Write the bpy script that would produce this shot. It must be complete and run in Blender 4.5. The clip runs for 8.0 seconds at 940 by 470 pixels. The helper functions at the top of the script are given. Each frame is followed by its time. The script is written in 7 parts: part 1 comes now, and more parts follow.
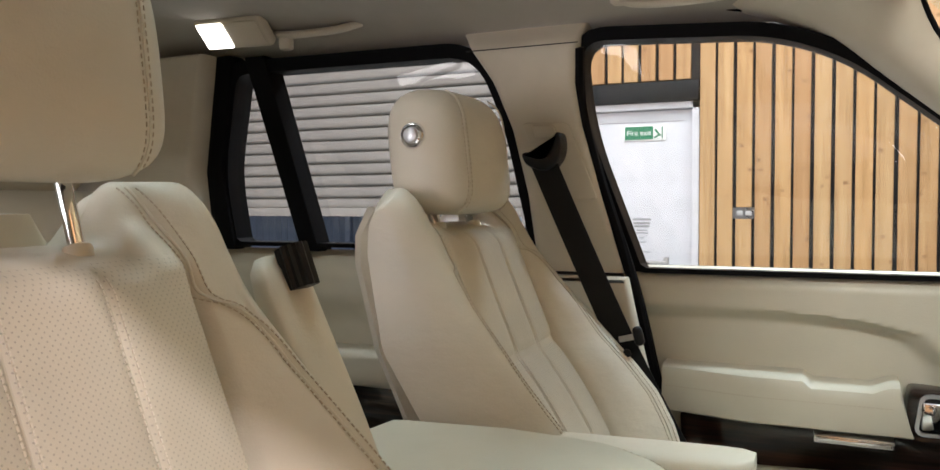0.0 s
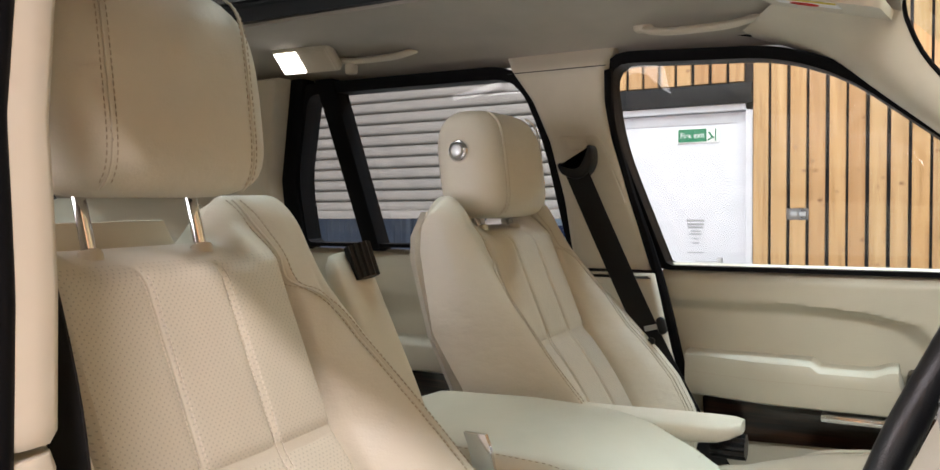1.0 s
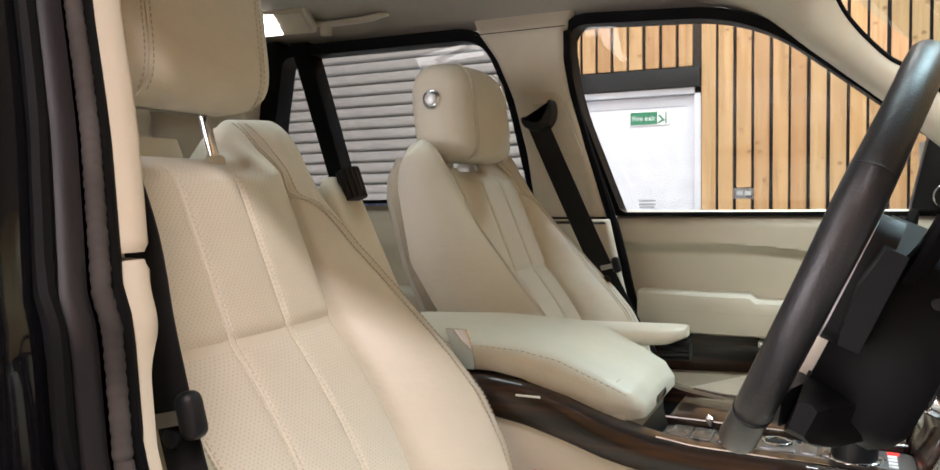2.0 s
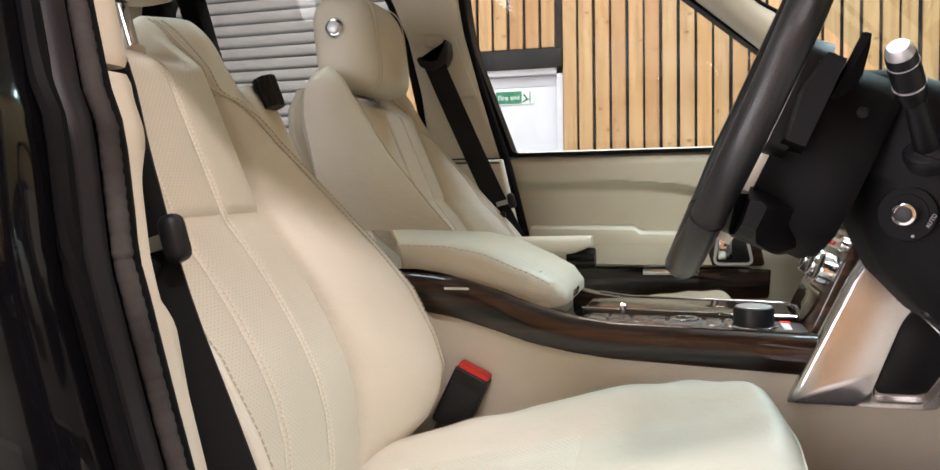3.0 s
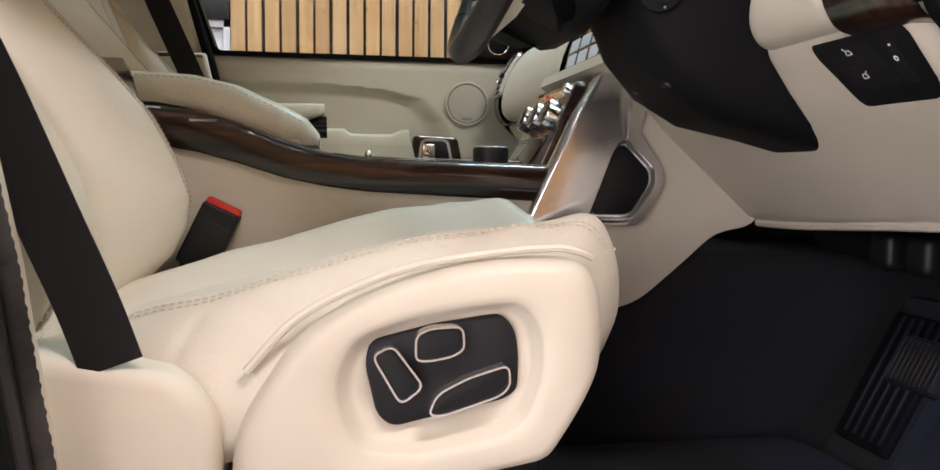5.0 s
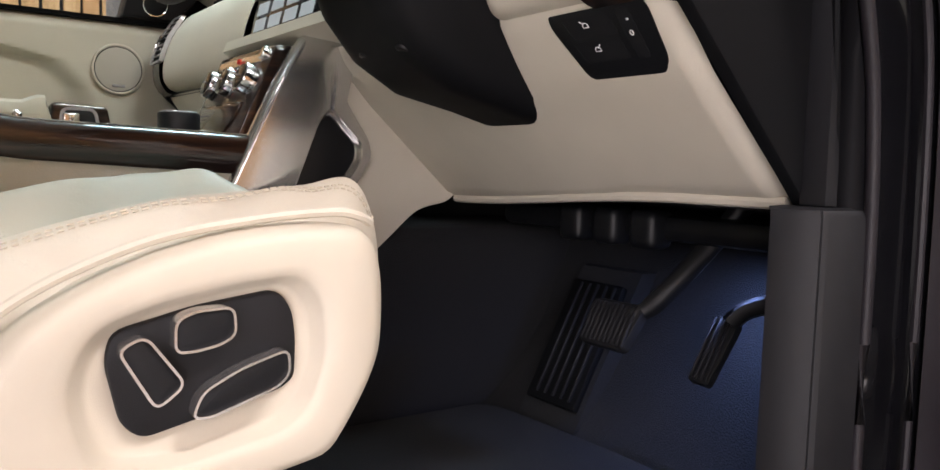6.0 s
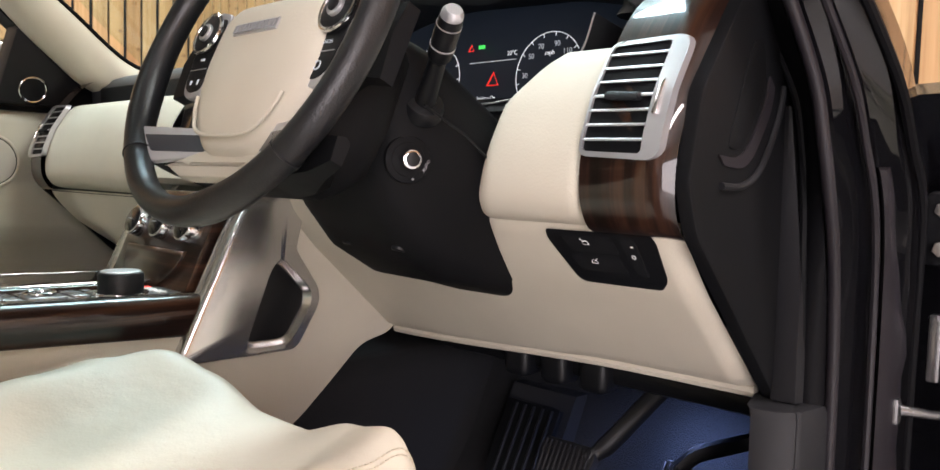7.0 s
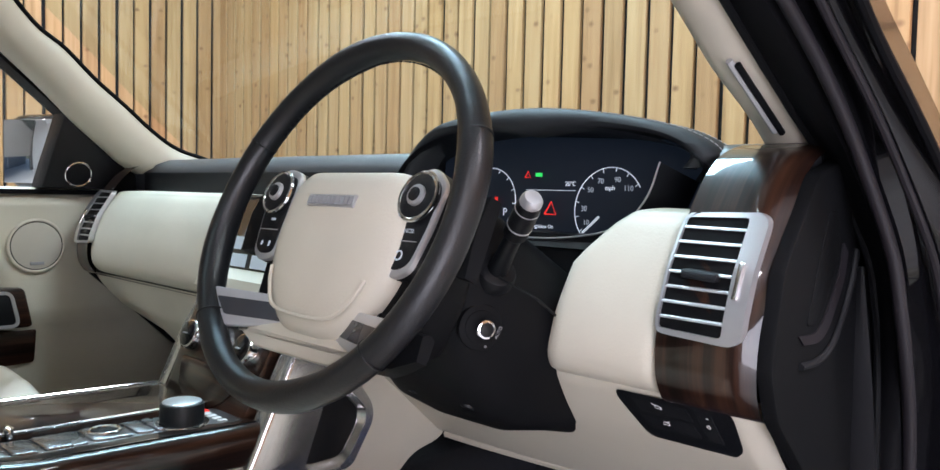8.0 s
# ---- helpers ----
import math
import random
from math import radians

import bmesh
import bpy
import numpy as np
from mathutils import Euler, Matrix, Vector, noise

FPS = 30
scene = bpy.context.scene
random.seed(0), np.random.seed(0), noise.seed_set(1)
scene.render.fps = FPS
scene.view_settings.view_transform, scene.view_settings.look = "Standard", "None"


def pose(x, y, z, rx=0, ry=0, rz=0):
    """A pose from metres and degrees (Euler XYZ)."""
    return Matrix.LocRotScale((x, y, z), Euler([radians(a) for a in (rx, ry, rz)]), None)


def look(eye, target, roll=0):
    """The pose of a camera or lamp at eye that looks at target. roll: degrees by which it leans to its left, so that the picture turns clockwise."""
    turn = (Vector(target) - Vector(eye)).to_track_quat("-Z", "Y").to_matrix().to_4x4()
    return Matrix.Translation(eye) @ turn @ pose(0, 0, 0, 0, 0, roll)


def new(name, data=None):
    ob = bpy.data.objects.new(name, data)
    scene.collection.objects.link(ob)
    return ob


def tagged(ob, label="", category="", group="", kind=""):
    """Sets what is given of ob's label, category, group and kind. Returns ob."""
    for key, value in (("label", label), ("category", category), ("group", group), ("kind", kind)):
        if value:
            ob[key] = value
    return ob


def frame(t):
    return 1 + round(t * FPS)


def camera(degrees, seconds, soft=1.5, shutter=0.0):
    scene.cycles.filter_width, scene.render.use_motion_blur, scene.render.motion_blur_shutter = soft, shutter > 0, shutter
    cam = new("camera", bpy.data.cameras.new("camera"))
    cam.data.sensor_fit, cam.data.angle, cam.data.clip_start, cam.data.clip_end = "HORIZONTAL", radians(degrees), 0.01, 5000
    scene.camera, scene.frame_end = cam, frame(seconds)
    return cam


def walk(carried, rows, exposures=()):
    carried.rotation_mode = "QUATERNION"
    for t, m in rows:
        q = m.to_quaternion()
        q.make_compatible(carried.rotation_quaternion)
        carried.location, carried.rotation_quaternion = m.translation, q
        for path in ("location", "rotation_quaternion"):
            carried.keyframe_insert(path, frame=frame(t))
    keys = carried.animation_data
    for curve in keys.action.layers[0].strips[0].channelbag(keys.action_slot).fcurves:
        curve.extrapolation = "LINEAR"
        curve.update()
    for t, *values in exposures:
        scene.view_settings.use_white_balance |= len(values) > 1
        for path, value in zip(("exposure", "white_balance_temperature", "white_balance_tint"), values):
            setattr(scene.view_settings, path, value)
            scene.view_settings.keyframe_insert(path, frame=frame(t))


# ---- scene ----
cam = camera(61.0, 8.0)
PATH = [
    (0, (0.091, -0.752, 1.439), (-0.725, 1.072, 1.353), -0.3),
    (0.5, (0.141, -0.828, 1.446), (-0.769, 0.951, 1.365), -0.5),
    (1, (0.203, -0.909, 1.446), (-0.749, 0.847, 1.365), -0.6),
    (1.2, (0.228, -0.948, 1.435), (-0.728, 0.807, 1.352), -0.7),
    (2.3, (0.234, -1.062, 1.321), (-0.537, 0.78, 1.215), -1.0),
    (2.5, (0.223, -1.079, 1.296), (-0.486, 0.788, 1.186), -1.2),
    (3, (0.164, -1.102, 1.24), (-0.356, 0.826, 1.118), -1.1),
    (3.5, (0.131, -1.122, 1.187), (-0.181, 0.848, 1.051), -1.1),
    (4, (0.101, -1.142, 1.132), (-0.004, 0.85, 0.981), -0.8),
    (4.2, (0.089, -1.142, 1.111), (0.071, 0.853, 0.96), -0.6),
    (5.3, (0.027, -1.121, 1.039), (0.558, 0.8, 0.87), 0.9),
    (5.5, (0.017, -1.109, 1.032), (0.724, 0.754, 0.859), 1.0),
    (6, (-0.017, -1.047, 1.033), (1.133, 0.58, 0.863), 1.6),
    (6.5, (-0.079, -0.996, 1.115), (1.301, 0.443, 0.96), 1.7),
    (6.9, (-0.121, -0.967, 1.188), (1.325, 0.407, 1.031), 1.8),
    (7, (-0.13, -0.957, 1.199), (1.325, 0.408, 1.06), 1.6),
    (7.5, (-0.154, -0.925, 1.275), (1.296, 0.447, 1.154), 1.4),
    (8, (-0.161, -0.916, 1.326), (1.269, 0.479, 1.22), 1.3),
]
walk(cam, [(t, look(eye, target, roll)) for t, eye, target, roll in PATH], exposures=((0, -0.02, 6500, 13), (1, 0.08, 6500, 13), (2.5, 0.08, 6500, 13), (4, -0.20, 6500, 13), (5.5, -0.34, 6500, 12), (6.1, -0.18, 6500, 12), (6.5, -0.10, 6550, 12), (7.0, 0.06, 6600, 12), (7.5, -0.03, 6400, 11), (8, -0.10, 5800, 10)))

# ---------------------------------------------------------------- light
SUNLESS = bpy.data.worlds.new("world")
scene.world = SUNLESS
SUNLESS.use_nodes = True
_nt = SUNLESS.node_tree
_sky = _nt.nodes.new("ShaderNodeTexSky")
_sky.sky_type = "NISHITA"
_sky.sun_disc = False
_sky.sun_elevation = radians(35)
_sky.sun_rotation = radians(40)
_nt.links.new(_sky.outputs["Color"], _nt.nodes["Background"].inputs["Color"])
_nt.nodes["Background"].inputs["Strength"].default_value = 0.10


def area_lamp(name, m, sx, sy, watts, colour=(1, 1, 1)):
    li = bpy.data.lights.new(name, "AREA")
    li.shape, li.size, li.size_y, li.energy, li.color = "RECTANGLE", sx, sy, watts, colour
    ob = new(name, li)
    ob.matrix_world = m
    return ob


ROOM_Z = 4.6
# assumed rows of unseen ceiling battens, tuned to light the cabin (driver side, over the car, passenger side)
LAMPS = [(-3.5, (-2.6,), 0.8, (1.0, 0.91, 0.905)), (-3.0, (1.4,), 2.2, (1.0, 0.915, 0.91)), (0.3, (-2.6, -0.5), 0.95, (0.92, 1.0, 1.04)), (1.2, (1.6,), 1.2, (1, 1, 1)), (3.1, (-3.4, -0.6, 2.0), 0.75, (1.0, 0.96, 0.97))]
for ly, xs, k, tone in LAMPS:
    for lx in xs:
        # the front lamps are tinted to give the cool cast of windscreen light
        area_lamp("ceiling_lamp", pose(lx, ly, ROOM_Z - 0.12), 1.5, 0.3, 100 * k, tone if ly < 0 or lx < 1.5 else (0.80, 1.0, 1.11))

# added soft fill, set in a made-up doorway in the wall behind the driver's door
FILL_X0, FILL_X1, FILL_Z = -7.2, -1.6, 3.2
area_lamp("daylight_in_doorway", pose((FILL_X0 + FILL_X1) / 2, -5.30, FILL_Z / 2, 90), FILL_X1 - FILL_X0, FILL_Z, 500, (1.0, 0.91, 0.93))

# ---------------------------------------------------------------- materials


def nodes_of(name):
    m = bpy.data.materials.new(name)
    m.use_nodes = True
    return m, m.node_tree.nodes, m.node_tree.links, m.node_tree.nodes["Principled BSDF"]


def coords(N, L, scale=(1, 1, 1), rot=(0, 0, 0)):
    tc, mp = N.new("ShaderNodeTexCoord"), N.new("ShaderNodeMapping")
    mp.inputs["Scale"].default_value, mp.inputs["Rotation"].default_value = scale, rot
    L.new(tc.outputs["Object"], mp.inputs["Vector"])
    return mp.outputs["Vector"]


def noise_tex(N, L, vec, scale, detail=4, rough=0.55):
    n = N.new("ShaderNodeTexNoise")
    n.inputs["Scale"].default_value, n.inputs["Detail"].default_value, n.inputs["Roughness"].default_value = scale, detail, rough
    L.new(vec, n.inputs["Vector"])
    return n.outputs["Fac"]


def ramp(N, L, fac, stops):
    r = N.new("ShaderNodeValToRGB")
    while len(r.color_ramp.elements) < len(stops):
        r.color_ramp.elements.new(0.5)
    for e, (p, c) in zip(r.color_ramp.elements, stops):
        e.position, e.color = p, (*c, 1)
    L.new(fac, r.inputs["Fac"])
    return r.outputs["Color"]


def bump(N, L, height, strength, dist, bsdf, chain=None):
    b = N.new("ShaderNodeBump")
    b.inputs["Strength"].default_value, b.inputs["Distance"].default_value = strength, dist
    L.new(height, b.inputs["Height"])
    if chain is not None:
        L.new(chain, b.inputs["Normal"])
    L.new(b.outputs["Normal"], bsdf.inputs["Normal"])
    return b.outputs["Normal"]


def mixc(N, L, fac, a, b, mode="MIX"):
    x = N.new("ShaderNodeMix")
    x.data_type, x.blend_type = "RGBA", mode
    if isinstance(fac, float):
        x.inputs["Factor"].default_value = fac
    else:
        L.new(fac, x.inputs["Factor"])
    for k, v in (("A", a), ("B", b)):
        sock = [s for s in x.inputs if s.name == k and s.type == "RGBA"][0]
        if isinstance(v, tuple):
            sock.default_value = (*v, 1)
        else:
            L.new(v, sock)
    return [s for s in x.outputs if s.type == "RGBA"][0]


def mathn(N, L, op, a, b=None):
    x = N.new("ShaderNodeMath")
    x.operation = op
    for i, v in enumerate((a, b)):
        if v is None:
            continue
        if isinstance(v, (int, float)):
            x.inputs[i].default_value = v
        else:
            L.new(v, x.inputs[i])
    return x.outputs[0]


def leather(name, col, rough=0.42, grain=900, creases=0.5, perforated=False, lay=(0.0, 235, 235)):
    m, N, L, B = nodes_of(name)
    v = coords(N, L)
    dirt = noise_tex(N, L, v, 7, 3)
    c = ramp(N, L, dirt, [(0.3, tuple(k * 0.93 for k in col)), (0.7, tuple(min(1, k * 1.03) for k in col))])
    fine = noise_tex(N, L, v, grain, 2)
    vor = N.new("ShaderNodeTexVoronoi")
    vor.inputs["Scale"].default_value = grain * 0.45
    L.new(v, vor.inputs["Vector"])
    crease = noise_tex(N, L, coords(N, L, (1, 1, 1.6)), 26, 3, 0.5)
    n1 = bump(N, L, crease, creases, 0.0035, B)
    n2 = bump(N, L, mathn(N, L, "ADD", vor.outputs["Distance"], fine), 0.22, 0.0006, B, n1)
    if perforated:
        # punched holes on a staggered grid, 5.5 mm apart
        pv = coords(N, L, lay, (radians(45), 0, 0) if lay[0] == 0 else (0, 0, radians(45)))
        pt = N.new("ShaderNodeTexVoronoi")
        pt.inputs["Scale"].default_value, pt.inputs["Randomness"].default_value = 1.0, 0.0
        L.new(pv, pt.inputs["Vector"])
        hole = mathn(N, L, "LESS_THAN", pt.outputs["Distance"], 0.16)
        c = mixc(N, L, hole, c, tuple(k * 0.70 for k in col))
        bump(N, L, mathn(N, L, "SUBTRACT", 1.0, hole), 0.35, 0.0010, B, n2)
    L.new(c, B.inputs["Base Color"])
    rr = ramp(N, L, dirt, [(0.2, (rough - 0.06,) * 3), (0.8, (rough + 0.08,) * 3)])
    L.new(rr, B.inputs["Roughness"])
    B.inputs["Specular IOR Level"].default_value = 0.45
    return m


def plastic(name, col, rough=0.5, grain=1400, strength=0.12, metal=0.0, coat=0.0, spots=0.06, gloss=0.5):
    m, N, L, B = nodes_of(name)
    v = coords(N, L)
    a = noise_tex(N, L, v, 9, 4)
    c = ramp(N, L, a, [(0.3, tuple(k * (1 - spots) for k in col)), (0.7, tuple(min(1, k * (1 + spots)) for k in col))])
    L.new(c, B.inputs["Base Color"])
    L.new(ramp(N, L, a, [(0.3, (max(0.02, rough - 0.05),) * 3), (0.7, (rough + 0.05,) * 3)]), B.inputs["Roughness"])
    if strength:
        bump(N, L, noise_tex(N, L, v, grain, 2), strength, 0.0006, B)
    B.inputs["Metallic"].default_value = metal
    B.inputs["Specular IOR Level"].default_value = gloss
    B.inputs["Coat Weight"].default_value = coat
    B.inputs["Coat Roughness"].default_value = 0.04
    return m


def veneer(name, fine=(6, 6, 160), broad=(3, 3, 45)):
    """Dark striped veneer under clear lacquer; the stripes cross the axis with the high count."""
    m, N, L, B = nodes_of(name)
    v = coords(N, L, fine)
    a = noise_tex(N, L, v, 1.0, 6, 0.65)
    b = noise_tex(N, L, coords(N, L, broad), 1.0, 3)
    s = mathn(N, L, "MULTIPLY", mathn(N, L, "ADD", a, b), 0.5)
    c = ramp(N, L, s, [(0.38, (0.006, 0.004, 0.003)), (0.5, (0.017, 0.008, 0.006)), (0.64, (0.052, 0.023, 0.013))])
    L.new(c, B.inputs["Base Color"])
    B.inputs["Roughness"].default_value = 0.32
    B.inputs["Coat Weight"].default_value = 0.5
    B.inputs["Coat Roughness"].default_value = 0.03
    B.inputs["Specular IOR Level"].default_value = 0.12
    return m


def cladding(name):
    m, N, L, B = nodes_of(name)
    oi = N.new("ShaderNodeObjectInfo")
    add = N.new("ShaderNodeVectorMath")
    add.operation = "ADD"
    cmb = N.new("ShaderNodeCombineXYZ")
    for k in ("X", "Y", "Z"):
        L.new(mathn(N, L, "MULTIPLY", oi.outputs["Random"], 37.0 if k != "Z" else 91.0), cmb.inputs[k])
    L.new(coords(N, L), add.inputs[0])
    L.new(cmb.outputs[0], add.inputs[1])

    def scaled(sc):
        mp = N.new("ShaderNodeMapping")
        mp.inputs["Scale"].default_value = sc
        L.new(add.outputs[0], mp.inputs["Vector"])
        return mp.outputs["Vector"]
    grain = noise_tex(N, L, scaled((28, 28, 1.3)), 1.0, 5, 0.6)
    broad = noise_tex(N, L, scaled((4, 4, 0.8)), 1.0, 3)
    c = ramp(N, L, grain, [(0.28, (0.34, 0.20, 0.085)), (0.48, (0.49, 0.305, 0.145)), (0.72, (0.60, 0.40, 0.21))])
    tone = ramp(N, L, oi.outputs["Random"], [(0.0, (0.80, 0.68, 0.60)), (0.5, (1, 1, 1)), (1.0, (1.0, 0.92, 0.80))])
    c = mixc(N, L, 1.0, c, tone, "MULTIPLY")
    vor = N.new("ShaderNodeTexVoronoi")
    vor.inputs["Scale"].default_value = 1.0
    L.new(scaled((10.5, 10.5, 13.0)), vor.inputs["Vector"])
    knot = ramp(N, L, vor.outputs["Distance"], [(0.06, (0.9, 0.9, 0.9)), (0.25, (0, 0, 0))])
    pick = mathn(N, L, "MULTIPLY", knot, mathn(N, L, "GREATER_THAN", vor.outputs["Color"], 0.50))
    c = mixc(N, L, pick, c, (0.17, 0.075, 0.032))
    c = mixc(N, L, mathn(N, L, "MULTIPLY", broad, 0.35), c, (0.40, 0.21, 0.08))
    L.new(c, B.inputs["Base Color"])
    B.inputs["Roughness"].default_value = 0.62
    bump(N, L, grain, 0.35, 0.002, B)
    return m


def carpet(name, col):
    m, N, L, B = nodes_of(name)
    v = coords(N, L)
    a = noise_tex(N, L, v, 600, 2)
    L.new(ramp(N, L, a, [(0.3, tuple(k * 0.5 for k in col)), (0.7, tuple(k * 1.5 for k in col))]), B.inputs["Base Color"])
    B.inputs["Roughness"].default_value = 0.95
    bump(N, L, a, 0.8, 0.004, B)
    return m


def glass(name, tint=(1, 1, 1), rough=0.0):
    """Thin pane: mostly clear, with real reflections."""
    m, N, L, B = nodes_of(name)
    out = N["Material Output"]
    tr, gl, mx, fr = N.new("ShaderNodeBsdfTransparent"), N.new("ShaderNodeBsdfGlossy"), N.new("ShaderNodeMixShader"), N.new("ShaderNodeLayerWeight")
    tr.inputs["Color"].default_value = (*tint, 1)
    gl.inputs["Roughness"].default_value = rough
    fr.inputs["Blend"].default_value = 0.5
    L.new(mathn(N, L, "ADD", mathn(N, L, "MULTIPLY", mathn(N, L, "POWER", fr.outputs["Facing"], 5.0), 0.9), 0.045), mx.inputs[0])
    L.new(tr.outputs[0], mx.inputs[1])
    L.new(gl.outputs[0], mx.inputs[2])
    L.new(mx.outputs[0], out.inputs["Surface"])
    return m


def glowing(name, col, strength):
    m, N, L, B = nodes_of(name)
    B.inputs["Base Color"].default_value = (*col, 1)
    B.inputs["Emission Color"].default_value = (*col, 1)
    B.inputs["Emission Strength"].default_value = strength
    return m


CREAM = (0.63, 0.585, 0.487)
M_LEATHER = leather("cream_leather", CREAM)
M_PERF = leather("perforated_leather", CREAM, perforated=True, creases=0.3)
M_PERFSEAT = leather("perforated_cushion_leather", CREAM, perforated=True, creases=0.3, lay=(235, 235, 0.0))
M_THREAD = plastic("pale_thread", (0.74, 0.69, 0.60), 0.6)
# cushion thread, also the shade tone drawn in the backrest creases
M_SEAM = plastic("thread_and_crease_tone", (0.55, 0.50, 0.40), 0.7)
# thread darkened to carry the shade of the grooves it lies in
M_STITCH = plastic("shaded_stitch_thread", (0.45, 0.385, 0.29), 0.7)
M_TRIM = plastic("cream_trim", (0.615, 0.565, 0.464), 0.5, 1600, 0.2)
M_DOORPAD = leather("door_leather", (0.56, 0.53, 0.43), 0.45, 1000, 0.15)
M_VINYL = leather("dash_leather", CREAM, 0.45, 1000, 0.12)
M_LINER = plastic("headliner_cloth", (0.42, 0.395, 0.345), 0.9, 1800, 0.5)
M_KICK = plastic("kick_panel_plastic", (0.0105, 0.0107, 0.0125), 0.55, 1500, 0.35, gloss=0.25)
M_BLACK = plastic("black_plastic", (0.006, 0.0065, 0.008), 0.42, 1500, 0.3, gloss=0.28)
M_MATT = plastic("matt_black_plastic", (0.0060, 0.0063, 0.0072), 0.55, 1500, 0.3, gloss=0.09)
M_DARK = plastic("dark_grey_plastic", (0.0105, 0.0110, 0.0128), 0.5, 1500, 0.35, gloss=0.25)
# dull lips, and black painted flanges with their reflections put in as grey
M_FLANGE = plastic("flange_and_lip_grey", (0.015, 0.013, 0.016), 0.5, 200, 0.05, gloss=0.3)
M_FLOCK = plastic("flocked_seal", (0.050, 0.046, 0.045), 0.95, 150, 1.0, spots=0.6, gloss=0.15)
M_YELLOW = plastic("yellow_print", (0.75, 0.55, 0.02), 0.5)
M_RUBBER = plastic("black_rubber", (0.006, 0.006, 0.007), 0.55, 900, 0.2, gloss=0.25)
M_BLKLEATHER = leather("black_leather", (0.011, 0.0115, 0.013), 0.34, 1100, 0.1)
M_DASHPAD = leather("dash_pad_leather", (0.060, 0.064, 0.072), 0.36, 900, 0.08)
M_SILVER = plastic("brushed_silver", (0.66, 0.66, 0.69), 0.32, 0, 0, 0.55)
M_INLAY = plastic("dark_inlay", (0.045, 0.047, 0.056), 0.3, 0, 0)
M_DASHTOP = leather("dash_top_leather", (0.022, 0.024, 0.027), 0.6, 900, 0.1)
M_PAINT = plastic("black_car_paint", (0.004, 0.004, 0.005), 0.15, 0, 0, 0, 0.6, gloss=0.15)
M_VENEER = veneer("dark_veneer")
M_VENEERV = veneer("dark_veneer_upright", (4, 170, 5), (2, 50, 2))
M_CHROME = plastic("chrome", (0.75, 0.75, 0.76), 0.12, 0, 0, 1.0)
M_SATIN = plastic("satin_metal", (0.60, 0.60, 0.62), 0.34, 0, 0, 0.72)
M_STRUT = plastic("satin_strut_metal", (0.66, 0.65, 0.64), 0.22, 0, 0, 0.92)
M_KEYS = plastic("grey_switch_metal", (0.30, 0.30, 0.31), 0.28, 0, 0, 0.9)
M_GRILLE = plastic("speaker_grille_cloth", (0.50, 0.47, 0.40), 0.75, 900, 1.0)
M_STEEL = plastic("steel", (0.42, 0.41, 0.40), 0.35, 300, 0.2, 1.0)
M_BRIGHT = plastic("bright_zinc", (0.62, 0.62, 0.63), 0.3, 300, 0.1, 0.8)
M_SIGNGREY = plastic("pale_grey_plastic", (0.42, 0.42, 0.42), 0.5)
M_WEB = plastic("belt_webbing", (0.009, 0.009, 0.010), 0.75, 1200, 0.6, gloss=0.2)
M_RED = plastic("red_plastic", (0.55, 0.02, 0.012), 0.4)
M_GLASS = glass("window_glass", (0.90, 0.93, 0.92))
M_SCREENGLASS = glass("windscreen_glass", (0.79, 0.92, 0.90))
M_ROOFGLASS = glass("tinted_roof_glass", (0.545, 0.58, 0.565))
M_GLOSS = plastic("gloss_black", (0.006, 0.006, 0.007), 0.08, 0, 0)
M_MIRROR = plastic("mirror_glass", (0.85, 0.87, 0.88), 0.02, 0, 0, 1.0)
M_CLAD = cladding("larch_boards")
M_MEMBRANE = plastic("black_membrane", (0.012, 0.011, 0.012), 0.8)
M_DOORWHITE = plastic("white_painted_door", (0.60, 0.60, 0.64), 0.5, 200, 0.05)
M_SHUTTER = plastic("galvanised_shutter", (0.235, 0.220, 0.207), 0.5, 60, 0.1, 0.15)
M_CONCRETE = plastic("concrete_floor", (0.55, 0.53, 0.52), 0.55, 40, 0.3, spots=0.25)
M_WALLPAINT = plastic("white_wall_panel", (0.70, 0.70, 0.70), 0.7, 50, 0.2)
M_CARPET = carpet("black_carpet", (0.010, 0.0105, 0.013))
M_MAT = carpet("mat_carpet", (0.017, 0.0175, 0.020))
M_GREEN = plastic("sign_green", (0.0, 0.17, 0.075), 0.4)
M_WHITE = plastic("white_print", (0.85, 0.85, 0.85), 0.5)
M_GREY = plastic("grey_print", (0.30, 0.30, 0.31), 0.6)
M_FENCE = plastic("blue_grey_sheet", (0.20, 0.24, 0.31), 0.5, 30, 0.1)
M_SIGNBLUE = plastic("pale_blue_sign", (0.55, 0.72, 0.85), 0.5)
M_INK = plastic("blue_ink", (0.02, 0.05, 0.16), 0.6)
M_LAMP = glowing("lamp_lens", (1.0, 0.97, 0.92), 6.0)
M_SCREEN = glowing("cluster_screen", (0.004, 0.006, 0.010), 1.0)
M_LITWHITE = glowing("lit_white", (0.8, 0.85, 0.9), 0.42)
M_DIM = glowing("dim_lit_grey", (0.5, 0.55, 0.6), 0.22)
M_LITRED = glowing("lit_red", (0.8, 0.03, 0.02), 0.6)
M_LITGREEN = glowing("lit_green", (0.05, 0.6, 0.1), 1.0)

# ---------------------------------------------------------------- building blocks


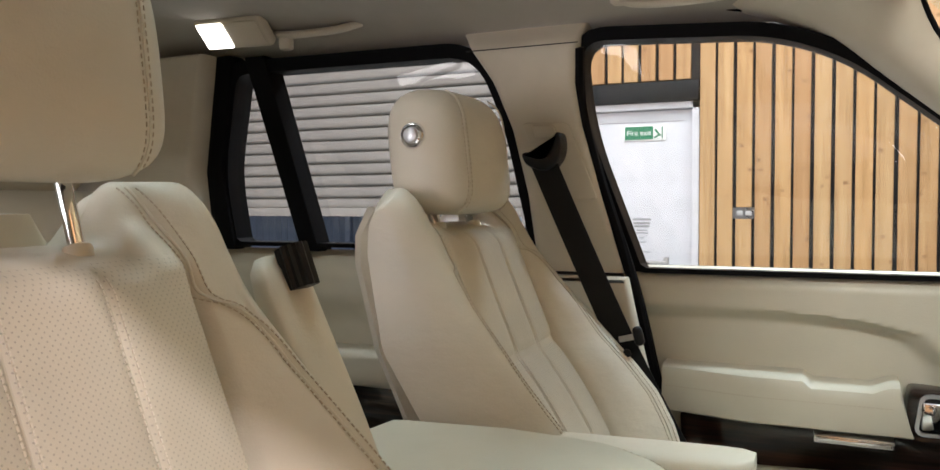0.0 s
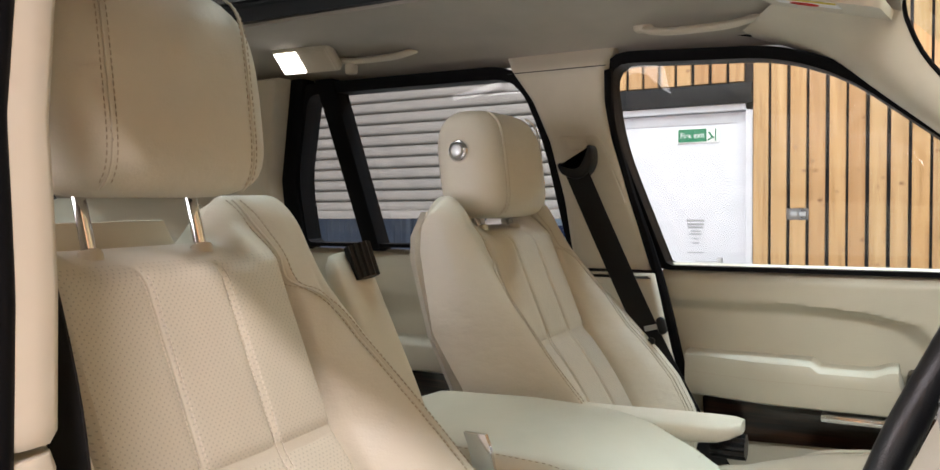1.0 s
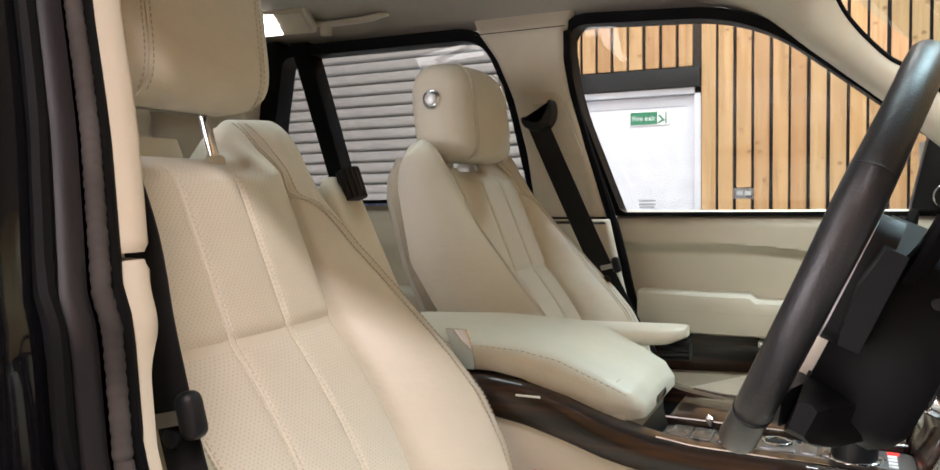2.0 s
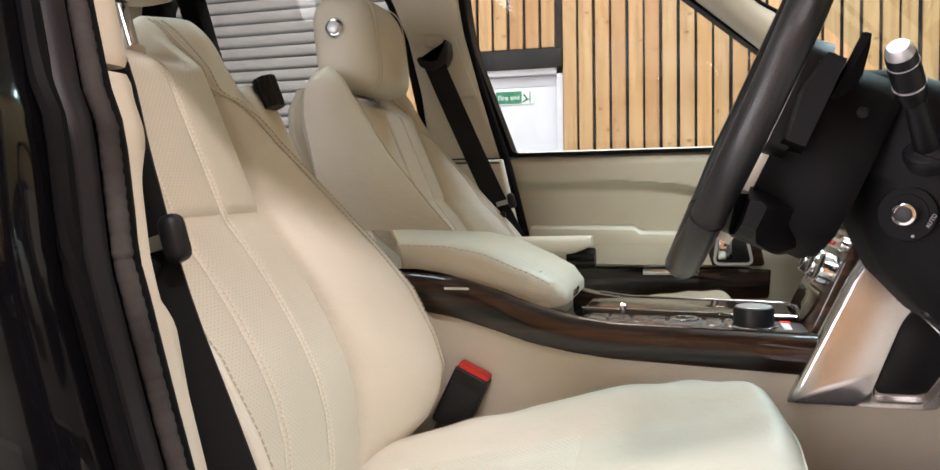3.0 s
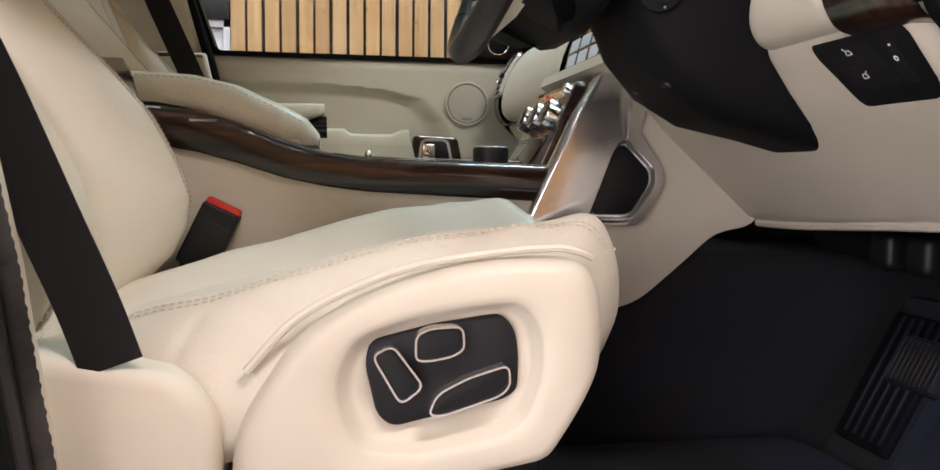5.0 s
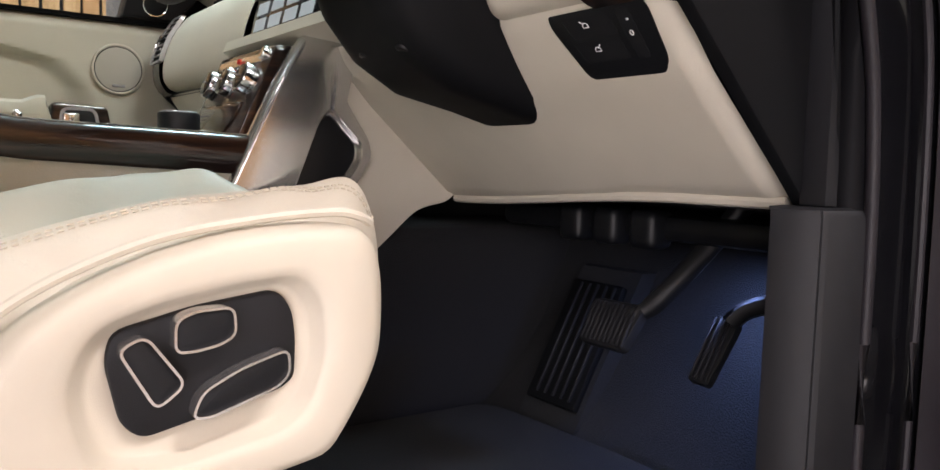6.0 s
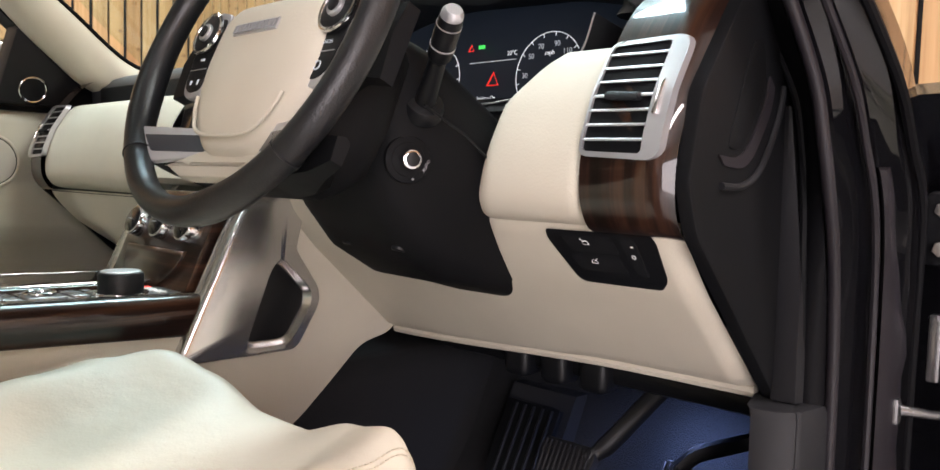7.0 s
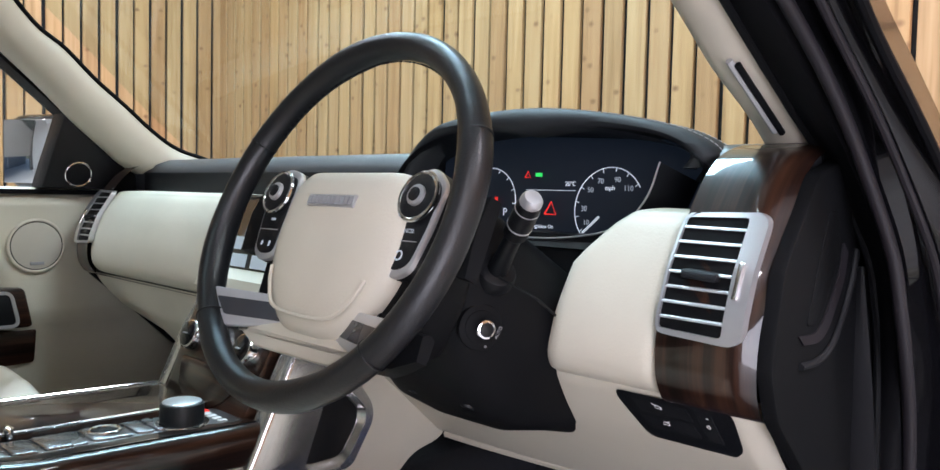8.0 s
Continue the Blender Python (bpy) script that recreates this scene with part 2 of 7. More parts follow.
def part(name, geo, material, parent=None, label="", sharp=38):
    """One mesh object from a bmesh or (verts, faces), under a thing or a part."""
    me = bpy.data.meshes.new(name)
    if isinstance(geo, bmesh.types.BMesh):
        bmesh.ops.recalc_face_normals(geo, faces=geo.faces)
        geo.to_mesh(me)
        geo.free()
    else:
        me.from_pydata([tuple(v) for v in geo[0]], [], geo[1])
        b = bmesh.new()
        b.from_mesh(me)
        bmesh.ops.remove_doubles(b, verts=b.verts, dist=1e-5)
        bmesh.ops.recalc_face_normals(b, faces=b.faces)
        b.to_mesh(me)
        b.free()
    me.polygons.foreach_set("use_smooth", [True] * len(me.polygons))
    me.set_sharp_from_angle(angle=radians(sharp))
    me.materials.append(material)
    ob = new(name, me)
    if parent is not None:
        ob.parent = parent
        ob.matrix_parent_inverse = world_of(parent).inverted()
    if label:
        ob["label"] = label
    return ob


def world_of(ob):
    m = ob.matrix_basis.copy()
    return world_of(ob.parent) @ ob.matrix_parent_inverse @ m if ob.parent else m


def thing(name, at, label, category, group="", kind=""):
    ob = new(name)
    ob.empty_display_size = 0.05
    ob.matrix_basis = Matrix.Translation(at)
    return tagged(ob, label, category, group, kind)


def box(x0, x1, y0, y1, z0, z1, bevel=0.0, seg=2):
    bm = bmesh.new()
    bmesh.ops.create_cube(bm, size=1)
    bmesh.ops.transform(bm, verts=bm.verts, matrix=Matrix.Translation(((x0 + x1) / 2, (y0 + y1) / 2, (z0 + z1) / 2)) @ Matrix.Diagonal((abs(x1 - x0), abs(y1 - y0), abs(z1 - z0), 1)))
    if bevel:
        bmesh.ops.bevel(bm, geom=bm.edges[:], offset=bevel, segments=seg, affect="EDGES", profile=0.5)
    return bm


def turned(bm, m):
    bmesh.ops.transform(bm, verts=bm.verts, matrix=m)
    return bm


def joined(*bms):
    out = bmesh.new()
    for b in bms:
        me = bpy.data.meshes.new("tmp")
        b.to_mesh(me)
        b.free()
        out.from_mesh(me)
        bpy.data.meshes.remove(me)
    return out


def spline(pts, n, closed=False):
    """n points along a smooth curve through pts."""
    P = [np.array(p, float) for p in pts]
    k = len(P)
    segs = k if closed else k - 1
    out = []
    for i in range(n):
        u = i / (n if closed else n - 1) * segs
        j = min(int(u), segs - 1)
        f = u - j
        if closed:
            a, b, c, d = (P[(j + q) % k] for q in (-1, 0, 1, 2))
        else:
            b, c = P[j], P[j + 1]
            a = P[j - 1] if j > 0 else 2 * b - c
            d = P[j + 2] if j + 2 < k else 2 * c - b
        out.append(0.5 * (2 * b + (c - a) * f + (2 * a - 5 * b + 4 * c - d) * f * f + (3 * b - a - 3 * c + d) * f ** 3))
    return out


def interp(x, xs, ys):
    return float(np.interp(x, xs, ys))


def smooth(a, b, x):
    t = min(1.0, max(0.0, (x - a) / (b - a)))
    return t * t * (3 - 2 * t)


def loft(rings, caps=True, closed=True):
    """Skin over rings that all have the same number of points."""
    n, V, F = len(rings[0]), [], []
    for r in rings:
        V += [tuple(p) for p in r]
    for i in range(len(rings) - 1):
        for j in range(n if closed else n - 1):
            k = (j + 1) % n
            F.append((i * n + j, i * n + k, (i + 1) * n + k, (i + 1) * n + j))
    if caps and closed:
        F.append(tuple(range(n))[::-1])
        F.append(tuple((len(rings) - 1) * n + j for j in range(n)))
    return V, F


def tube(pts, r, n=12, caps=True, flat=1.0, up=(0, 0, 1)):
    """Round (or flattened) bar along a line of points; r may be a list."""
    P = [Vector(p) for p in pts]
    rings = []
    ref = Vector(up)
    for i, p in enumerate(P):
        d = (P[min(i + 1, len(P) - 1)] - P[max(i - 1, 0)]).normalized()
        s = d.cross(ref)
        if s.length < 1e-4:
            s = d.cross(Vector((1, 0, 0)))
        s.normalize()
        q = s.cross(d).normalized()
        rr = r[i] if isinstance(r, (list, tuple)) else r
        rings.append([p + s * (rr * math.cos(a)) + q * (rr * flat * math.sin(a)) for a in (2 * math.pi * j / n for j in range(n))])
    return loft(rings, caps)


def ring_tube(c, ax, ay, R, r, n=64, m=12):
    """Torus round c in the plane of ax, ay."""
    c, ax, ay = Vector(c), Vector(ax).normalized(), Vector(ay).normalized()
    az = ax.cross(ay)
    V, F = [], []
    for i in range(n):
        a = 2 * math.pi * i / n
        d = ax * math.cos(a) + ay * math.sin(a)
        for j in range(m):
            b = 2 * math.pi * j / m
            V.append(c + d * (R + r * math.cos(b)) + az * (r * math.sin(b)))
    for i in range(n):
        for j in range(m):
            F.append((i * m + j, ((i + 1) % n) * m + j, ((i + 1) % n) * m + (j + 1) % m, i * m + (j + 1) % m))
    return V, F


def disc(c, axis, r, h, n=32, bevel=0.0):
    """Round button or knob: centre of its base, axis, radius, height."""
    c, z = Vector(c), Vector(axis).normalized()
    x = z.orthogonal().normalized()
    y = z.cross(x)
    prof = [(r, 0), (r, h - bevel), (r - bevel * 0.3, h - bevel * 0.3), (r - bevel, h)] if bevel else [(r, 0), (r, h)]
    rings = [[c + z * q + (x * math.cos(a) + y * math.sin(a)) * p for a in (2 * math.pi * j / n for j in range(n))] for p, q in prof]
    return loft(rings)


def rounded(pts, rad, n=5):
    """A polygon with rounded corners; rad may be a list."""
    out, k = [], len(pts)
    for i in range(k):
        a, b, c = (np.array(pts[(i + q) % k], float) for q in (-1, 0, 1))
        r = rad[i] if isinstance(rad, (list, tuple)) else rad
        u, v = a - b, c - b
        r = min(r, np.linalg.norm(u) * 0.48, np.linalg.norm(v) * 0.48)
        p, q = b + u / np.linalg.norm(u) * r, b + v / np.linalg.norm(v) * r
        for j in range(n + 1):
            t = j / n
            out.append(tuple((1 - t) ** 2 * p + 2 * t * (1 - t) * b + t * t * q))
    return out


def slab(outline, place, d0, d1, bevel=0.004, steps=2):
    """A plate: 2D outline, place(u, v, d) -> point, from depth d0 (back) to d1 (face, bevelled)."""
    P = np.array(outline)
    c = P.mean(0)
    nxt, prv = np.roll(P, -1, 0), np.roll(P, 1, 0)
    t = nxt - prv
    nrm = np.stack([t[:, 1], -t[:, 0]], 1)
    nrm /= np.linalg.norm(nrm, axis=1)[:, None] + 1e-9
    area = 0.5 * np.sum(P[:, 0] * nxt[:, 1] - nxt[:, 0] * P[:, 1])
    if area < 0:
        nrm = -nrm
    sg = 1 if d1 > d0 else -1
    rings = [[place(u, v, d0) for u, v in P]]
    for s in range(steps + 1):
        a = math.pi / 2 * s / steps
        Q = P - nrm * bevel * (1 - math.cos(a))
        rings.append([place(u, v, d1 - sg * bevel * (1 - math.sin(a))) for u, v in Q])
    return loft(rings)


def frame_of(outer, inner, place, d0, d1):
    """A flat frame between two outlines with the same number of points."""
    n = len(outer)
    rings = [[place(u, v, d) for u, v in o] for o, d in ((outer, d0), (outer, d1), (inner, d1), (inner, d0))]
    V, F = loft(rings, caps=False)
    for j in range(n):
        k = (j + 1) % n
        F.append((3 * n + j, 3 * n + k, k, j))
    return V, F


def scaled_outline(pts, inset):
    P = np.array(pts, float)
    nxt, prv = np.roll(P, -1, 0), np.roll(P, 1, 0)
    t = nxt - prv
    nrm = np.stack([t[:, 1], -t[:, 0]], 1)
    nrm /= np.linalg.norm(nrm, axis=1)[:, None] + 1e-9
    if 0.5 * np.sum(P[:, 0] * nxt[:, 1] - nxt[:, 0] * P[:, 1]) < 0:
        nrm = -nrm
    return [tuple(q) for q in P - nrm * inset]


def resample(pts, n):
    """n points evenly along a closed outline."""
    P = np.array(list(pts) + [pts[0]], float)
    s = np.concatenate([[0], np.cumsum(np.linalg.norm(np.diff(P, axis=0), axis=1))])
    u = np.linspace(0, s[-1], n, endpoint=False)
    return [tuple(np.interp(x, s, P[:, k]) for k in range(P.shape[1])) for x in u]


def polar(outline, c, n):
    """Where n rays from c meet a closed outline round it."""
    P = np.array(outline) - np.array(c)
    out = []
    for k in range(n):
        a = 2 * math.pi * k / n
        d = np.array((math.cos(a), math.sin(a)))
        best = 0.0
        for p, q in zip(P, np.roll(P, -1, 0)):
            e = q - p
            den = d[0] * e[1] - d[1] * e[0]
            if abs(den) < 1e-12:
                continue
            t = (p[0] * e[1] - p[1] * e[0]) / den
            u = (p[0] * d[1] - p[1] * d[0]) / den
            if t > 0 and -1e-9 <= u <= 1 + 1e-9:
                best = max(best, t)
        out.append(tuple(np.array(c) + d * best))
    return out


def stitches(path, parent, pitch=0.0065, length=0.0040, width=0.0006, material=None):
    """A row of single stitches along a line of points."""
    P = np.array(path, float)
    s = np.concatenate([[0], np.cumsum(np.linalg.norm(np.diff(P, axis=0), axis=1))])
    V, F = [], []
    for u in np.arange(pitch / 2, s[-1], pitch):
        a = np.array([np.interp(u - length / 2, s, P[:, k]) for k in range(3)])
        b = np.array([np.interp(u + length / 2, s, P[:, k]) for k in range(3)])
        d = Vector(b - a)
        if d.length < 1e-6:
            continue
        d.normalize()
        q = d.orthogonal().normalized()
        w = d.cross(q)
        i = len(V)
        for p in (a, b):
            for e in (q, w, -q, -w):
                V.append(tuple(Vector(p) + e * width))
        F += [(i, i + 1, i + 5, i + 4), (i + 1, i + 2, i + 6, i + 5), (i + 2, i + 3, i + 7, i + 6), (i + 3, i, i + 4, i + 7), (i + 3, i + 2, i + 1, i), (i + 4, i + 5, i + 6, i + 7)]
    ob = part("stitching", (V, F), material or M_STITCH, parent)
    ob["kind"] = "stuff"
    return ob


def text_on(word, m, size, material, parent, depth=0.0004, name="lettering"):
    cu = bpy.data.curves.new(name, "FONT")
    cu.body, cu.size, cu.align_x, cu.align_y, cu.extrude = word, size, "CENTER", "CENTER", depth
    ob = new("tmp_text", cu)
    bpy.context.view_layer.update()
    me = bpy.data.meshes.new_from_object(ob)
    bpy.data.objects.remove(ob)
    me.transform(m)
    me.materials.clear()
    me.materials.append(material)
    o = new(name, me)
    if parent is not None:
        o.parent = parent
        o.matrix_parent_inverse = world_of(parent).inverted()
    return o

for _m, _v in ((M_RUBBER, 0.06), (M_BLACK, 0.3), (M_DARK, 0.22), (M_WEB, 0.25)):
    _m.node_tree.nodes["Principled BSDF"].inputs["Specular IOR Level"].default_value = _v

for _m in (M_VENEER, M_VENEERV):
    _b = _m.node_tree.nodes["Principled BSDF"]
    _b.inputs["Coat Weight"].default_value, _b.inputs["Coat Roughness"].default_value = 1.0, 0.03

# ---------------------------------------------------------------- the hall
WY, WX = 4.9, 2.95          # clad wall beside the car, clad wall ahead of it
PITCH, BOARD = 0.121, 0.100
floor = part("ground", box(-40, 40, -40, 40, -0.3, 0.0), M_CONCRETE)
tagged(floor, "grey polished concrete floor of the hall", "floor", kind="structure")
ceil = part("ceiling", joined(box(-9, WX + 0.3, -7, WY + 0.3, ROOM_Z, ROOM_Z + 0.2), *[box(-9, WX, y, y + 0.16, ROOM_Z - 0.22, ROOM_Z) for y in (-5, -2.2, 0.6, 3.4)]), M_WALLPAINT)
tagged(ceil, "grey sheet ceiling of the hall with steel joists", "ceiling", kind="structure")
DOOR_X0, DOOR_X1, DOOR_Z = -1.76, -0.72, 2.18
SH_X0, SH_X1, SH_Z = -8.6, -2.0, 1.33
wall_n = part("wall_north", joined(box(DOOR_X1, WX + 0.3, WY + 0.05, WY + 0.3, 0, ROOM_Z), box(DOOR_X0, DOOR_X1, WY + 0.05, WY + 0.3, DOOR_Z, ROOM_Z),
                                  box(SH_X1, DOOR_X0, WY + 0.05, WY + 0.3, 0, ROOM_Z), box(SH_X0, SH_X1, WY + 0.05, WY + 0.3, 3.6, ROOM_Z), box(-9, SH_X0, WY + 0.05, WY + 0.3, 0, ROOM_Z)), M_MEMBRANE)
tagged(wall_n, "wall clad in vertical larch boards over black membrane", "wall", kind="structure")
wall_e = part("wall_east", box(WX + 0.05, WX + 0.3, -7, WY + 0.05, 0, ROOM_Z), M_MEMBRANE)
tagged(wall_e, "wall clad in vertical larch boards over black membrane", "wall", kind="structure")
# the gap in this wall is made up to hold the fill light
wall_s = part("wall_south", joined(box(-9, FILL_X0, -5.3, -5.05, 0, ROOM_Z), box(FILL_X1, WX + 0.3, -5.3, -5.05, 0, ROOM_Z), box(FILL_X0, FILL_X1, -5.3, -5.05, FILL_Z, ROOM_Z)), M_MEMBRANE)
tagged(wall_s, "wall clad in vertical larch boards over black membrane", "wall", kind="structure")
for nm, b in (("wall_west", box(-9.3, -9, -5.3, WY + 0.3, 0, ROOM_Z)),):
    tagged(part(nm, b, M_WALLPAINT), "plain grey panelled wall of the hall", "wall", kind="structure")

board_mesh = {}


def board(parent, x, y, z0, z1, turn):
    key = (round(z0, 2), round(z1, 2))
    if key not in board_mesh:
        o = part("board", box(-BOARD / 2, BOARD / 2, -0.012, 0.012, z0, z1, 0.0035, 1), M_CLAD)
        board_mesh[key] = o.data
        bpy.data.objects.remove(o)
    ob = new("board", board_mesh[key])
    ob.parent = parent
    ob.matrix_basis = pose(x + random.uniform(-0.004, 0.004), y, 0, 0, 0, turn + random.uniform(-0.8, 0.8))
    return ob


SOCK = (-0.42, 1.345)       # the socket cut into the boards


def clad_walls():
    n = int((WX - DOOR_X1) / PITCH)
    for i in range(n + 1):
        x = DOOR_X1 + BOARD / 2 + 0.004 + i * PITCH
        if abs(x - SOCK[0]) < 0.07:
            board(wall_n, x, WY + 0.03, 0.02, SOCK[1] - 0.04, 0)
            board(wall_n, x, WY + 0.03, SOCK[1] + 0.04, ROOM_Z - 0.02, 0)
        else:
            board(wall_n, x, WY + 0.03, 0.02, ROOM_Z - 0.02, 0)
    for i in range(20):
        x = DOOR_X1 - 0.045 - (i + 0.5) * PITCH
        if x > SH_X1:
            board(wall_n, x, WY + 0.03, DOOR_Z + 0.09 if x > DOOR_X0 - 0.02 else 0.02, ROOM_Z - 0.02, 0)
    for i in range(90):
        y = WY - 0.03 - i * PITCH
        if y > -4.95:
            board(wall_e, WX + 0.03, y, 0.02, ROOM_Z - 0.02, 90)
    for i in range(95):
        x = WX - 0.06 - i * PITCH
        board(wall_s, x, -5.03, FILL_Z + 0.05 if FILL_X0 - 0.05 < x < FILL_X1 + 0.05 else 0.02, ROOM_Z - 0.02, 0)


def fire_door():
    d = thing("fire_exit_door", ((DOOR_X0 + DOOR_X1) / 2, WY + 0.1, 0), "closed white-painted fire exit door with a green sign", "door", kind="structure")
    f = 0.05
    part("door_leaf", box(DOOR_X0 + f, DOOR_X1 - f, WY + 0.10, WY + 0.145, 0.01, DOOR_Z - 0.11, 0.003), M_DOORWHITE, d)
    part("door_frame", joined(box(DOOR_X0, DOOR_X0 + f - 0.004, WY + 0.04, WY + 0.2, 0, DOOR_Z - 0.06), box(DOOR_X1 - f + 0.004, DOOR_X1, WY + 0.04, WY + 0.2, 0, DOOR_Z - 0.06),
                              box(DOOR_X0, DOOR_X1, WY + 0.04, WY + 0.2, DOOR_Z - 0.104, DOOR_Z - 0.06)), M_DOORWHITE, d)
    part("lintel", box(DOOR_X0 - 0.05, DOOR_X1, WY + 0.0, WY + 0.2, DOOR_Z - 0.056, DOOR_Z + 0.08, 0.004), M_DARK, d, "dark steel lintel above the door")
    part("seam_line", box(DOOR_X0 + 0.12, DOOR_X1 - 0.11, WY + 0.097, WY + 0.101, DOOR_Z - 0.19, DOOR_Z - 0.185), M_GREY, d)
    part("handle", joined(box(-1.12, -0.95, WY + 0.05, WY + 0.075, 0.98, 1.005, 0.008), box(-0.965, -0.93, WY + 0.06, WY + 0.1, 0.96, 1.03, 0.004)), M_STEEL, d, "steel push bar")
    s = part("sign", box(-1.255, -0.955, WY + 0.09, WY + 0.099, 1.862, 1.970, 0.001), M_WHITE, d, "white-bordered green exit sign")
    part("sign_face", box(-1.247, -1.045, WY + 0.086, WY + 0.0895, 1.869, 1.963), M_GREEN, s)
    part("pictogram", joined(box(-1.036, -0.963, WY + 0.087, WY + 0.0895, 1.869, 1.963)), M_WHITE, s)
    part("pictogram_mark", joined(box(-0.985, -0.976, WY + 0.084, WY + 0.0868, 1.872, 1.96), turned(box(-0.03, 0.03, WY + 0.084, WY + 0.0868, -0.007, 0.007), Matrix.Translation((-1.012, 0, 1.915)) @ pose(0, 0, 0, 0, 50, 0)),
                                  turned(box(-0.022, 0.022, WY + 0.084, WY + 0.0868, -0.006, 0.006), Matrix.Translation((-1.018, 0, 1.89)) @ pose(0, 0, 0, 0, -30, 0))), M_GREEN, s)
    text_on("Fire exit", pose(-1.146, WY + 0.0855, 1.915, 90, 0, 0), 0.052, M_WHITE, s)
    rows = []
    for i, (w, z) in enumerate(((0.13, 1.29), (0.12, 1.262), (0.11, 1.24), (0.07, 1.215), (0.09, 1.195), (0.03, 1.16), (0.05, 1.13), (0.12, 1.06))):
        rows.append(box(-1.19 + (0.13 - w) / 2, -1.19 + (0.13 + w) / 2, WY + 0.097, WY + 0.0995, z, z + (0.016 if i < 3 else 0.009)))
    part("printed_notice", joined(*rows), M_GREY, d)


def shutter():
    s = thing("roller_shutter", ((SH_X0 + SH_X1) / 2, WY + 0.1, 0), "grey galvanised roller shutter, raised part of the way", "roller shutter", kind="structure")
    prof = [(0.0, 0.0), (-0.011, 0.012), (-0.018, 0.035), (-0.017, 0.060), (-0.010, 0.078), (0.010, 0.081), (0.034, 0.088), (0.002, 0.097)]
    me = None
    for i in range(23):
        if me is None:
            V = [(x, p, q) for x in (SH_X0, SH_X1) for p, q in prof]
            n = len(prof)
            o = part("slat", (V, [(j, j + 1, n + j + 1, n + j) for j in range(n - 1)]), M_SHUTTER, s, sharp=20)
            me = o.data
        else:
            o = new("slat", me)
            o.parent = s
            o.matrix_parent_inverse = world_of(s).inverted()
        o.matrix_basis = pose(0, WY + 0.12, SH_Z + 0.05 + i * 0.098)
    part("bottom_rail", box(SH_X0, SH_X1, WY + 0.09, WY + 0.14, SH_Z - 0.02, SH_Z + 0.055, 0.006), M_SHUTTER, s)
    for x in (SH_X1 - 0.03, SH_X0 - 0.03):
        part("guide_rail", box(x, x + 0.07, WY + 0.05, WY + 0.18, 0, 3.6, 0.004), M_SHUTTER, s)


def yard():
    f = thing("yard_fence", (-6, 9.5, 0), "blue-grey corrugated metal fence out in the yard", "fence")
    V, F = [], []
    xs = np.arange(-16, 4, 0.06)
    for i, x in enumerate(xs):
        y = 9.5 + (0.03 if i % 2 else -0.03)
        V += [(x, y, 0), (x, y, 3.2)]
        if i:
            F.append((2 * i - 2, 2 * i, 2 * i + 1, 2 * i - 1))
    part("sheet", (V, F), M_FENCE, f, sharp=5)
    for x in (-9.9, -6.5, -3.1):
        part("post", box(x, x + 0.09, 9.38, 9.46, 0, 3.2, 0.004), M_WHITE if x < -9 else M_FENCE, f)
    b = thing("yard_sign", (-3.2, 8.0, 0), "pale blue board sign with dark blue lettering on two posts", "sign")
    part("panel", box(-4.15, -2.45, 7.98, 8.02, 0.55, 1.30, 0.004), M_SIGNBLUE, b)
    part("lettering_bar", joined(box(-4.05, -2.9, 7.965, 7.979, 1.02, 1.16), box(-4.0, -3.0, 7.965, 7.979, 0.74, 0.86)), M_INK, b)
    for x in (-4.0, -2.6):
        part("post", box(x - 0.03, x + 0.03, 8.025, 8.08, 0, 1.3), M_STEEL, b)


fire_door()
shutter()
yard()


def socket_box():
    s = thing("wall_socket", (SOCK[0], WY + 0.02, SOCK[1]), "grey double wall socket recessed between the boards", "wall socket")
    part("back_box", box(SOCK[0] - 0.075, SOCK[0] + 0.075, WY + 0.03, WY + 0.05, SOCK[1] - 0.038, SOCK[1] + 0.038), M_KEYS, s)
    for dx in (-0.028, 0.028):
        part("outlet", box(SOCK[0] + dx - 0.020, SOCK[0] + dx + 0.020, WY + 0.018, WY + 0.0295, SOCK[1] - 0.016, SOCK[1] + 0.016, 0.003), M_SIGNGREY, s)


socket_box()
# housings for the assumed lamps, all out of view
for ly, xs, k, tone in LAMPS:
    for lx in xs:
        b = thing("unseen_batten", (lx, ly, ROOM_Z), "assumed white linear batten lamp under the hall ceiling, out of view", "ceiling lamp", "ceiling battens")
        part("housing", box(lx - 0.8, lx + 0.8, ly - 0.16, ly + 0.16, ROOM_Z - 0.10, ROOM_Z - 0.004, 0.01), M_WHITE, b)

# ---------------------------------------------------------------- the car: shell
# x ahead, y towards the passenger, z up; the car's middle is y = 0


def side_y(z):
    """Half-width of the glass line at a height."""
    return interp(z, (0.6, 1.0, 1.32, 1.72, 1.80), (0.80, 0.79, 0.735, 0.605, 0.56))


WIN_F = rounded([(-0.222, 1.309), (-0.300, 1.565), (-0.304, 1.716), (0.01, 1.700), (0.118, 1.660), (0.57, 1.309)], [0.012, 0.12, 0.05, 0.10, 0.10, 0.02], 7)
WIN_R = rounded([(-0.425, 1.343), (-0.450, 1.58), (-0.492, 1.706), (-1.042, 1.710), (-1.134, 1.505), (-1.150, 1.343)], [0.012, 0.10, 0.06, 0.03, 0.06, 0.02], 7)
body = thing("car_body", (0, 0, 0.3), "black four-door off-road car body with cream inner trim", "car")


def on_side(sgn, extra=0.0):
    return lambda u, v, d: (u, sgn * (side_y(v) + extra + d), v)


